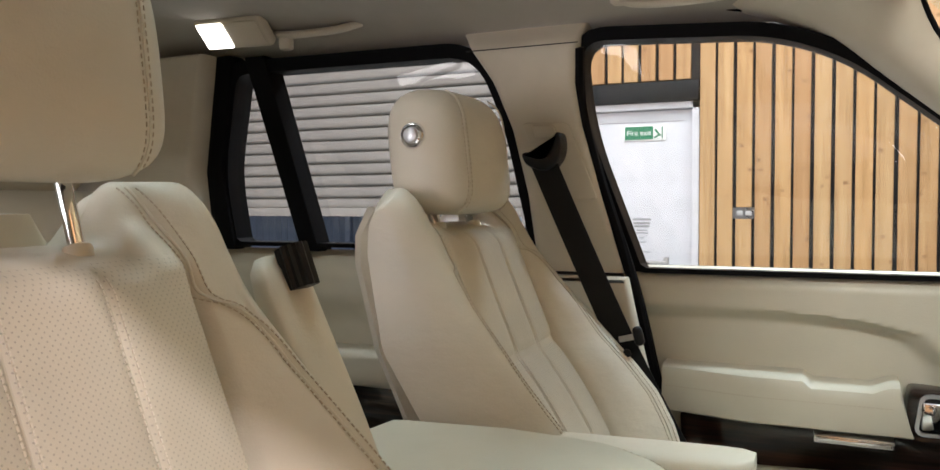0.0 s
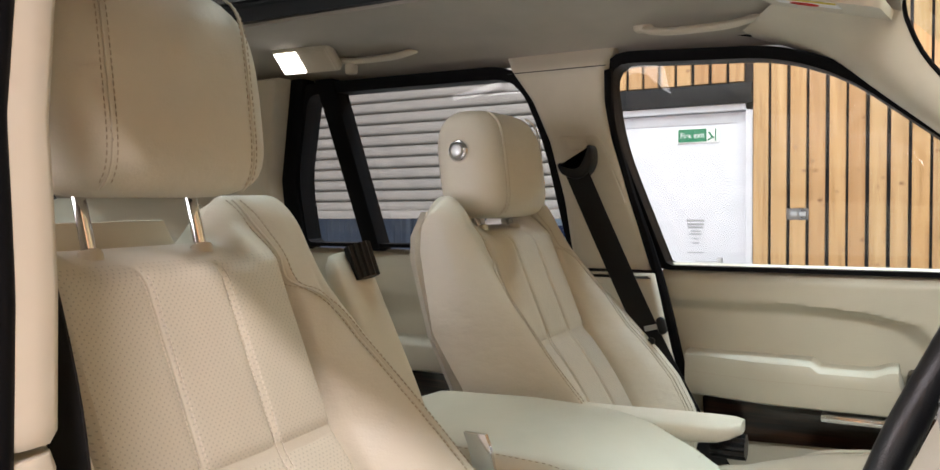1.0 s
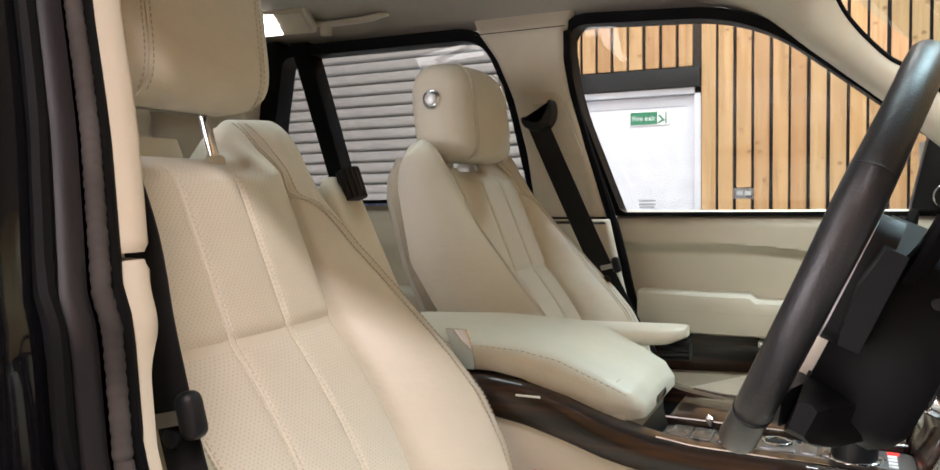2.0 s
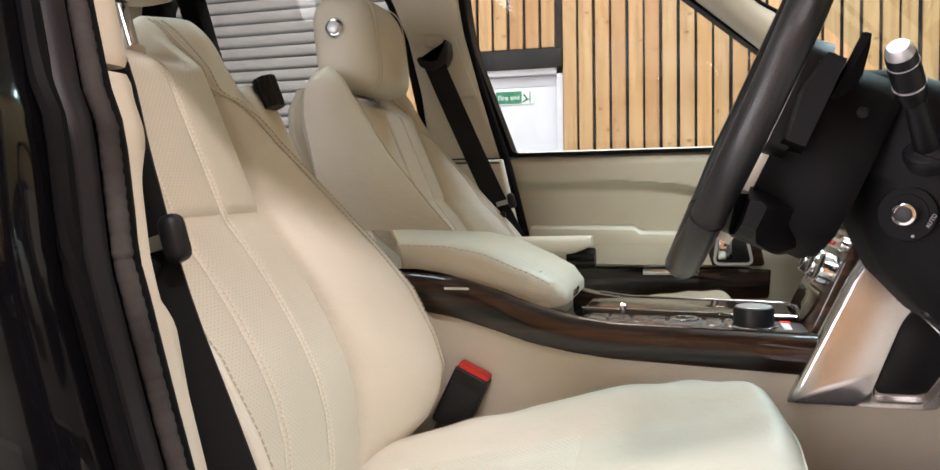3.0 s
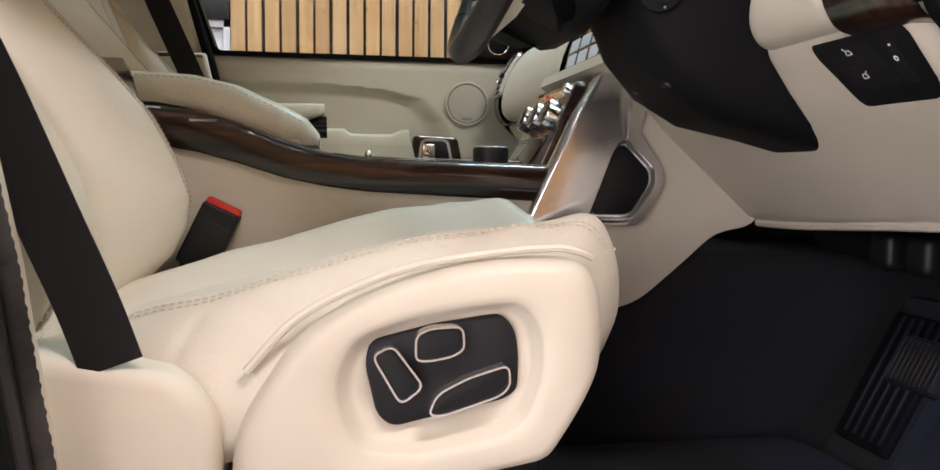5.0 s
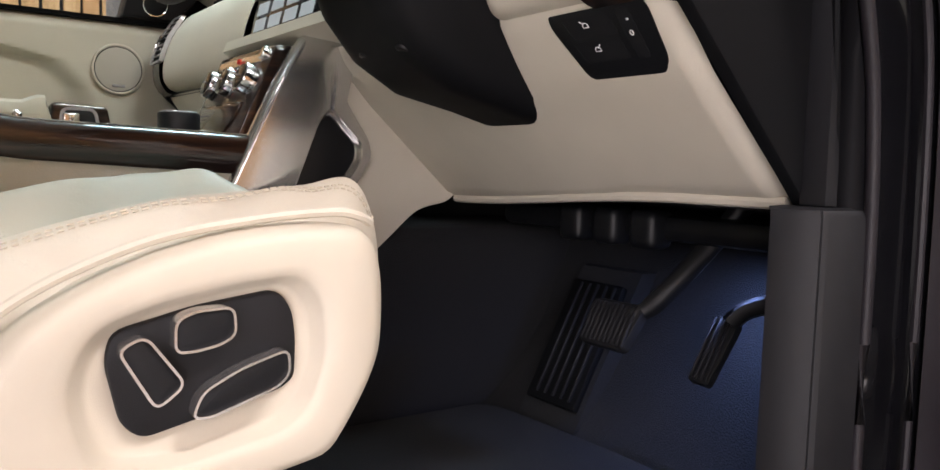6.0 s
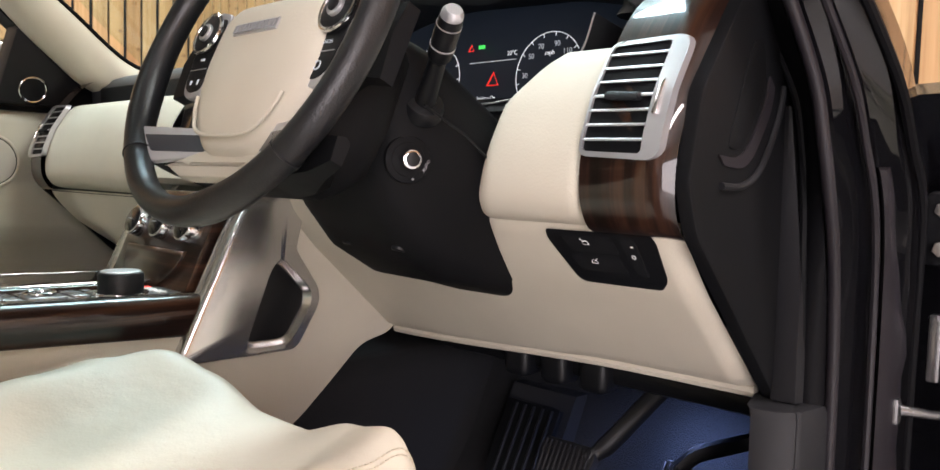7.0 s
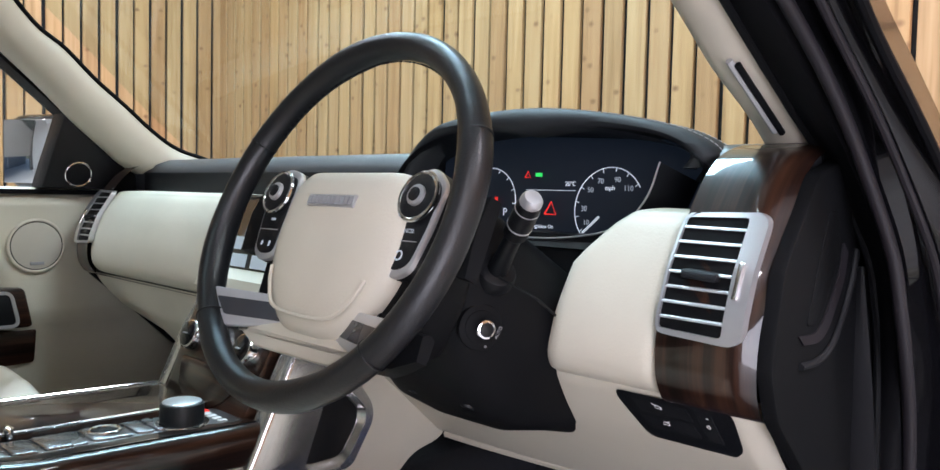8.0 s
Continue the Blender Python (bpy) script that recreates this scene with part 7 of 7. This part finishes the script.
def column():
    c = thing("steering_column", (0.36, -0.388, 1.25), "black plastic steering column shroud with stalk and adjuster", "steering column")
    rings = []
    for t, w, zt, zb in ((0.065, 0.070, 0.058, -0.075), (0.085, 0.082, 0.064, -0.105), (0.12, 0.088, 0.066, -0.125), (0.17, 0.090, 0.060, -0.130), (0.24, 0.086, 0.055, -0.115), (0.30, 0.082, 0.05, -0.105)):
        p = HUB + FWD * t
        o = rounded([(-w, zt - 0.01), (w, zt - 0.01), (w * 1.04, -0.03), (w * 0.74, zb), (-w * 0.74, zb), (-w * 1.04, -0.03)], [0.03, 0.03, 0.03, 0.03, 0.03, 0.03], 6)
        rings.append([(p.x, p.y + u, p.z + v) for u, v in o])
    part("shroud", loft(rings), M_MATT, c, "dark plastic shroud", 50)
    part("shroud_seam", tube([(0.318, -0.482, 1.258), (0.37, -0.482, 1.235), (0.42, -0.478, 1.205)], 0.0012, 5), M_BLACK, c)
    for y in (-0.425, -0.355):
        part("screw_recess", disc((0.345, y, 1.1360), (-0.45, 0, -1), 0.007, 0.003, 20, 0.001), M_BLACK, c)
    k = Vector((0.316, -0.470, 1.214))
    ax = Vector((-0.45, -1, 0.0)).normalized()
    part("adjuster_ring", disc(k - ax * 0.0115, ax, 0.0200, 0.004, 40, 0.0015), M_MATT, c)
    part("adjuster_well", disc(k - ax * 0.0085, ax, 0.0145, 0.0018, 36, 0.0006), M_MATT, c)
    kn = part("adjuster_knob", disc(k - ax * 0.007, ax, 0.0086, 0.012, 32, 0.0026), M_CHROME, c, "chrome adjuster knob")
    part("knob_face", disc(k + ax * 0.0044, ax, 0.0060, 0.0014, 28, 0.0005), M_BLACK, kn)
    e1 = Vector((0, 0, 1)).cross(ax)
    face = Matrix(((e1.x, 0, ax.x, 0), (e1.y, 0, ax.y, 0), (e1.z, 1, ax.z, 0), (0, 0, 0, 1)))
    text_on("AUTO", Matrix.Translation(k - ax * 0.0073 + e1 * 0.0158 - Vector((0, 0, 0.005))) @ face @ pose(0, 0, 0, 0, 0, 62), 0.0040, M_GREY, c, 0.0001)
    part("adjuster_mark", disc(k - ax * 0.0075 + e1 * 0.004 - Vector((0, 0, 0.0162)), ax, 0.0011, 0.0006, 12), M_GREY, c)
    # stalk on the door side
    a, b = Vector((0.330, -0.470, 1.262)), Vector((0.296, -0.534, 1.322))
    d = (b - a).normalized()
    st = part("stalk", tube([a - d * 0.02, a + d * 0.02, a + d * 0.055], [0.0105, 0.0080, 0.0068], 16), M_BLACK, c, "black wiper stalk")
    part("stalk_head", tube([a + d * 0.048, a + d * 0.052, a + d * 0.075, a + d * 0.090], [0.0078, 0.0100, 0.0102, 0.0094], 24), M_BLACK, st)
    part("stalk_band", tube([a + d * 0.062, a + d * 0.0632], 0.0105, 24), M_SATIN, st)
    part("stalk_band", tube([a + d * 0.082, a + d * 0.0828], 0.0102, 24), M_SATIN, st)
    part("stalk_tip", tube([a + d * 0.089, a + d * 0.094, a + d * 0.097], [0.0090, 0.0086, 0.0066], 24), M_SATIN, st, "satin metal tip")
    part("stalk_boot", disc(a - d * 0.012, d, 0.0175, 0.014, 24, 0.006), M_BLACK, st)


column()


def slab_bm(outline, d0, d1, bevel=0.004):
    return bm_from(slab(outline, lambda u, v, d: (u, v, d), d0, d1, bevel))


def pedals():
    b = thing("brake_pedal", (0.645, -0.395, 0.85), "black ribbed brake pedal on a bent steel arm", "pedal")

    def facing(n, x, y, z, turn):
        n = Vector(n).normalized()
        sx = Vector((0, -1, 0))
        sx = (sx - n * sx.dot(n)).normalized()
        sy = n.cross(sx)
        return Matrix(((sx.x, sy.x, n.x, x), (sx.y, sy.y, n.y, y), (sx.z, sy.z, n.z, z), (0, 0, 0, 1))) @ pose(0, 0, 0, 0, 0, turn)
    m = facing((-0.88, 0.04, 0.47), 0.646, -0.396, 0.856, 0)
    o = rounded([(-0.037, -0.028), (0.033, -0.028), (0.042, 0.020), (0.036, 0.029), (-0.036, 0.029), (-0.042, 0.016)], 0.006, 4)
    pd = part("pad", turned(slab_bm(o, -0.010, 0.003, 0.003), m), M_DARK, b, "ribbed rubber pad")
    for i in range(10):
        part("rib", turned(box(-0.0345 + 0.0073 * i, -0.0310 + 0.0073 * i, -0.024, 0.025, 0.002, 0.0062, 0.001, 1), m), M_KICK, pd)
    part("arm", tube(spline([(0.652, -0.425, 0.868), (0.668, -0.440, 0.884), (0.690, -0.468, 0.925), (0.706, -0.505, 0.977), (0.73, -0.53, 1.03)], 18), [0.007] * 4 + [0.0085] * 14, 10, flat=1.4), M_BLACK, b, "black arm")
    a = thing("accelerator_pedal", (0.68, -0.516, 0.8), "black ribbed accelerator pedal", "pedal")
    m2 = facing((-0.84, 0.0, 0.54), 0.677, -0.516, 0.846, 0)
    o = rounded([(-0.014, -0.038), (0.014, -0.040), (0.020, 0.036), (-0.010, 0.040)], 0.005, 4)
    pd = part("pad", turned(slab_bm(o, -0.006, 0.003, 0.002), m2), M_DARK, a, "ribbed rubber pad")
    for i in range(4):
        part("rib", turned(box(-0.0115 + 0.0068 * i, -0.0080 + 0.0068 * i, -0.036, 0.036, 0.002, 0.0055, 0.001, 1), m2), M_KICK, pd)
    part("arm", tube(spline([(0.690, -0.526, 0.875), (0.705, -0.540, 0.892), (0.74, -0.575, 0.905), (0.80, -0.60, 0.91)], 14), 0.007, 8, flat=1.5), M_BLACK, a)
    f = thing("foot_rest", (0.72, -0.24, 0.70), "black ribbed foot rest on the carpet", "foot rest")
    m3 = Matrix.Translation((0.722, -0.250, 0.800)) @ pose(0, 0, 0, 0, -62, 0)
    pd = part("plate", turned(box(-0.09, 0.09, -0.052, 0.045, -0.012, 0.0, 0.004), m3), M_MATT, f)
    for i in range(5):
        part("rib", turned(box(-0.080, 0.085, -0.042 + 0.016 * i, -0.038 + 0.016 * i, -0.001, 0.004, 0.001, 1), m3), M_DARK, pd)
    part("ramp", loft([[(x, y, z) for x, z in ((0.672, 0.688), (0.790, 0.895), (0.842, 0.895), (0.842, 0.688))] for y in (-0.31, -0.195)]), M_CARPET, f, "carpeted ramp")
    part("toe_board", loft([[(x, y, z + (0.010 * math.sin(y * 21) + 0.006 * math.sin(y * 47 + x * 30)) * smooth(0.66, 0.74, x) * (1 - smooth(0.80, 0.85, x))) for x, z in ((0.655, 0.684), (0.68, 0.694), (0.72, 0.732), (0.78, 0.815), (0.835, 0.930), (0.845, 1.00))] for y in np.linspace(-0.70, -0.11, 60)], closed=False), M_CARPET, body, "black toe board carpet")
    mat = thing("floor_mat", (0.45, -0.38, 0.687), "black carpet mat in the driver's footwell", "floor mat")
    part("carpet_panel", slab(rounded([(0.28, -0.62), (0.655, -0.62), (0.668, -0.40), (0.655, -0.15), (0.28, -0.15)], [0.05, 0.05, 0.1, 0.05, 0.05], 5), lambda u, v, d: (u, v, 0.688 + d), 0, 0.012, 0.004), M_MAT, mat)
    for z in (1.0,):
        u = thing("under_dash_tray", (0.7, -0.4, 0.98), "black moulded cover under the dashboard", "cover")
        part("panel", box(0.68, 0.84, -0.64, -0.14, 0.955, 0.985, 0.01), M_BLACK, u)
        for y in (-0.36, -0.42, -0.30):
            part("rib", box(0.66, 0.70, y - 0.02, y + 0.02, 0.945, 0.99, 0.01, 3), M_BLACK, u)
    # lit lens that glows into the footwell
    l = thing("footwell_lamp", (0.735, -0.505, 0.945), "small blue-white footwell lamp under the dashboard", "lamp")
    part("lens", box(0.725, 0.745, -0.513, -0.497, 0.951, 0.9555, 0.001), M_LITWHITE, l)


pedals()
area_lamp("footwell_glow", pose(0.735, -0.505, 0.936), 0.04, 0.03, 0.8, (0.32, 0.46, 1.0))

# ---------------------------------------------------------------- roof fittings


def fittings():
    l = thing("reading_lamp", (-0.95, 0.47, 1.77), "lit reading lamp with a clear lens in the headliner", "lamp")
    m = Matrix.Translation((-0.945, 0.470, 1.765)) @ pose(0, 0, 0, -42, 0, 4)
    part("housing", turned(box(-0.075, 0.075, -0.035, 0.035, -0.012, 0.012, 0.008, 3), m), M_TRIM, l)
    part("lens", turned(box(-0.068, -0.010, -0.028, 0.028, -0.0155, -0.010, 0.003), m), M_LAMP, l, "lit white lens")
    part("clear_lens", turned(box(-0.004, 0.066, -0.028, 0.028, -0.0145, -0.010, 0.003), m), M_TRIM, l)
    for x0, x1, y, z in ((-0.905, -0.695, 0.522, 1.778), (-0.215, -0.015, 0.522, 1.766)):
        g = thing("grab_handle", ((x0 + x1) / 2, y, z), "cream grab handle folded against the headliner", "grab handle", "grab handles")
        p = spline([(x0, y + 0.025, z - 0.002), (x0 + 0.02, y - 0.005, z - 0.016), (x0 + 0.06, y - 0.012, z - 0.022), (x1 - 0.06, y - 0.012, z - 0.022), (x1 - 0.02, y - 0.005, z - 0.016), (x1, y + 0.025, z - 0.002)], 30)
        part("grip", tube(p, 0.0125, 12, flat=0.55), M_TRIM, g)
        for x in (x0, x1):
            part("mount", box(x - 0.018, x + 0.018, y + 0.002, y + 0.03, z - 0.012, z + 0.014, 0.006, 3), M_TRIM, g)
        if x0 < -0.5:
            part("coat_hook", box(x0 + 0.035, x0 + 0.06, y - 0.02, y, z - 0.05, z - 0.025, 0.006), M_TRIM, g)
    v = thing("sun_visor", (0.10, 0.40, 1.72), "cream sun visor folded up with a warning label", "sun visor")
    mv = Matrix.Translation((0.10, 0.385, 1.735)) @ pose(0, 0, 0, 8, 14, 0)
    part("board", turned(slab_bm(rounded([(-0.085, -0.17), (0.085, -0.17), (0.085, 0.17), (-0.085, 0.17)], 0.03, 5), -0.008, 0.008), mv), M_TRIM, v)
    lb = part("warning_label", turned(box(-0.055, 0.03, -0.125, -0.045, -0.0095, -0.0082), mv), M_WHITE, v, "white printed label")
    part("label_stripe", turned(box(-0.055, 0.03, -0.140, -0.128, -0.0096, -0.0083), mv), plastic("label_yellow", (0.65, 0.55, 0.05), 0.6), v)
    part("label_ring", turned(bm_from(ring_tube((-0.015, -0.085, -0.0098), (1, 0, 0), (0, 1, 0), 0.018, 0.0015, 24, 6)), mv), M_RED, v)
    # outside mirror of the passenger side
    o = thing("door_mirror", (0.42, 0.95, 1.38), "black outside mirror with its glass towards the car", "mirror")
    mm = Matrix.Translation((0.435, 0.985, 1.395)) @ pose(0, 0, 0, 0, 0, 27)
    part("shell", turned(box(0.0, 0.11, -0.115, 0.115, -0.085, 0.085, 0.04, 5), mm), M_PAINT, o)
    part("mirror_glass", turned(box(-0.006, 0.002, -0.098, 0.098, -0.070, 0.070, 0.002), mm), M_MIRROR, o)
    part("arm", box(0.43, 0.52, 0.75, 0.90, 1.30, 1.335, 0.012, 3), M_PAINT, o)


fittings()
part("airbag_mark", turned(box(-0.016, 0.016, -0.002, 0.002, -0.011, 0.011, 0.0015), Matrix.Translation((0.205, 0.5875, 1.648)) @ pose(0, 0, 0, -22, 38, 0)), M_TRIM, body)

# ---------------------------------------------------------------- driver's door opening


# driver's door opening at the front post: edge of the trim, sealing lip and outer edge, from the sill to the roof
POST_IN = [(0.585, -0.690, 0.62), (0.585, -0.690, 0.95), (0.582, -0.690, 1.08), (0.578, -0.690, 1.15), (0.575, -0.690, 1.198), (0.572, -0.688, 1.238), (0.565, -0.680, 1.287), (0.545, -0.648, 1.362), (0.503, -0.634, 1.403), (0.455, -0.624, 1.443), (0.36, -0.615, 1.51), (0.25, -0.607, 1.585), (0.08, -0.602, 1.69)]
POST_LIP = [(0.606, -0.717, 0.62), (0.606, -0.717, 0.95), (0.596, -0.718, 1.08), (0.575, -0.721, 1.15), (0.554, -0.722, 1.198), (0.541, -0.720, 1.238), (0.527, -0.715, 1.287), (0.494, -0.700, 1.357), (0.466, -0.690, 1.401), (0.429, -0.678, 1.446), (0.36, -0.66, 1.51), (0.25, -0.64, 1.59), (0.08, -0.62, 1.70)]
POST_OUT = [(0.705, -0.755, 0.62), (0.705, -0.755, 0.95), (0.70, -0.757, 1.08), (0.69, -0.760, 1.15), (0.665, -0.764, 1.198), (0.63, -0.763, 1.238), (0.575, -0.764, 1.288), (0.520, -0.749, 1.352), (0.480, -0.737, 1.397), (0.440, -0.723, 1.444), (0.375, -0.71, 1.51), (0.26, -0.69, 1.60), (0.09, -0.66, 1.71)]


def opening():
    n = 60
    ins, lip, out = ([Vector(p) for p in spline(q, n)] for q in (POST_IN, POST_LIP, POST_OUT))
    face = [Vector((-0.95, -0.30, -0.45 * smooth(1.1, 1.3, p.z))).normalized() for p in lip]

    def across(i, f, d):
        return lip[i].lerp(out[i], f) + face[i] * d
    # rubber between the trim and the lip, then the stepped painted post
    rings = []
    for i in range(n):
        a, b = ins[i], lip[i]
        rings.append([a + Vector((0.02, 0.01, 0.01)), a, a.lerp(b, 0.25) + face[i] * 0.006, a.lerp(b, 0.5) + face[i] * 0.009, a.lerp(b, 0.72) + face[i] * 0.006, a.lerp(b, 0.85) - face[i] * 0.004, b - face[i] * 0.008, b + Vector((0.03, 0.01, 0.02))])
    part("front_opening_seal", loft(rings), M_RUBBER, body, "black rubber door seal", 50)
    prof = [(0.0, -0.004), (0.10, -0.014), (0.34, -0.012), (0.40, -0.002), (0.46, 0.0), (0.52, -0.010), (0.70, -0.012), (0.86, -0.010), (0.94, 0.0), (1.0, -0.002)]
    part("front_post", loft([[across(i, f, d) for f, d in prof] + [out[i] + Vector((0.05, 0.01, 0.03)), lip[i] + Vector((0.07, 0.05, 0.04))] for i in range(n)]), M_PAINT, body, "painted black front post", 30)
    part("sealing_lip", tube([across(i, -0.02, 0.0) for i in range(n)], 0.0055, 10), M_FLANGE, body, "dull grey-black sealing lip")
    part("inner_lip", tube([ins[i].lerp(lip[i], 0.12) + face[i] * 0.004 for i in range(n)], 0.004, 8), M_MATT, body)
    part("post_edge", tube([across(i, 0.44, 0.0) for i in range(n)], 0.0035, 8), M_FLANGE, body)
    part("outer_lip", tube([across(i, 0.97, -0.002) for i in range(n)], 0.0045, 8), M_RUBBER, body)
    # crumpled painted flange below the hinge, the grey standing for its reflections
    rings = []
    for i in range(n):
        if lip[i].z > 1.22:
            break
        w = 0.30 * (1 - 0.75 * smooth(1.02, 1.20, lip[i].z)) * (1 + 0.12 * math.sin(lip[i].z * 43) + 0.08 * math.sin(lip[i].z * 91))
        rings.append([across(i, 0.50, -0.012), across(i, 0.54, 0.003), across(i, 0.54 + w * 0.5, 0.005 + 0.0018 * math.sin(lip[i].z * 60)), across(i, 0.54 + w, 0.002), across(i, 0.58 + w, -0.012)])
    part("crumpled_flange", loft(rings), M_FLANGE, body, "crumpled black painted flange, greyed for its reflections", 50)
    # kick panel in two pieces, and the tapering strip above it
    for pts in (((0.61, -0.652), (0.536, -0.672), (0.540, -0.694), (0.551, -0.7055), (0.61, -0.700)), ((0.61, -0.69), (0.554, -0.7055), (0.557, -0.709), (0.600, -0.716), (0.606, -0.711), (0.612, -0.70))):
        part("kick_trim", loft([[(x + e, y + e, z) for x, y in pts] for z, e in ((0.66, 0.0), (1.002, 0.0), (1.007, 0.002), (1.009, 0.006))]), M_KICK, body, "dark plastic kick panel", 40)
    part("post_trim", loft([[(x, -0.6745, z), (x - 0.001, -0.680, z), (x + 0.001, -0.680 - w, z), (x + 0.012, -0.683 - w, z), (x + 0.012, -0.672, z)] for x, z, w in ((0.570, 1.010, 0.016), (0.570, 1.10, 0.0155), (0.569, 1.16, 0.012), (0.567, 1.22, 0.006), (0.565, 1.27, 0.001))]), M_KICK, body, "dark plastic strip")
    for z in (0.86, 1.165):
        h = part("hinge", joined(box(0.700, 0.76, -0.80, -0.757, z - 0.035, z + 0.035, 0.006), box(0.715, 0.74, -0.83, -0.79, z - 0.026, z + 0.026, 0.010, 3)), M_BLACK, body, "black door hinge")
        for dz in (-0.018, 0.018):
            part("hinge_bolt", disc((0.701, -0.772, z + dz), (-1, -0.2, 0), 0.0075, 0.007, 6, 0.001), M_STEEL, h)
    part("guide_rod", box(0.708, 0.718, -0.776, -0.764, 1.02, 1.085, 0.003), M_KEYS, body)
    cs = part("check_strap", tube([(0.679, -0.731, 0.993), (0.688, -0.742, 0.994), (0.715, -0.770, 0.988), (0.80, -0.84, 0.985)], [0.0045, 0.0060, 0.0045, 0.0040], 10), M_KEYS, body, "steel check strap")
    part("strap_eye", ring_tube((0.676, -0.729, 0.993), (0, 1, 0), (0, 0, 1), 0.0085, 0.0036, 24, 8), M_STEEL, cs)
    part("strap_plate", box(0.677, 0.690, -0.752, -0.722, 0.980, 1.006, 0.004), M_KEYS, cs)
    # hinge side of the opening: closing panel
    part("hinge_panel", box(0.835, 0.935, -0.96, -0.70, 0.50, 1.265, 0.012, 3), M_PAINT, body, "painted black hinge panel")


opening()
dd = front_door(-1, "driver_door", "open driver's door with cream leather card, black outside")
HINGE = Vector((0.82, -0.80, 0))
dd.matrix_basis = Matrix.Translation(HINGE) @ pose(0, 0, 0, 0, 0, 76) @ Matrix.Translation(-HINGE) @ dd.matrix_basis

clad_walls()
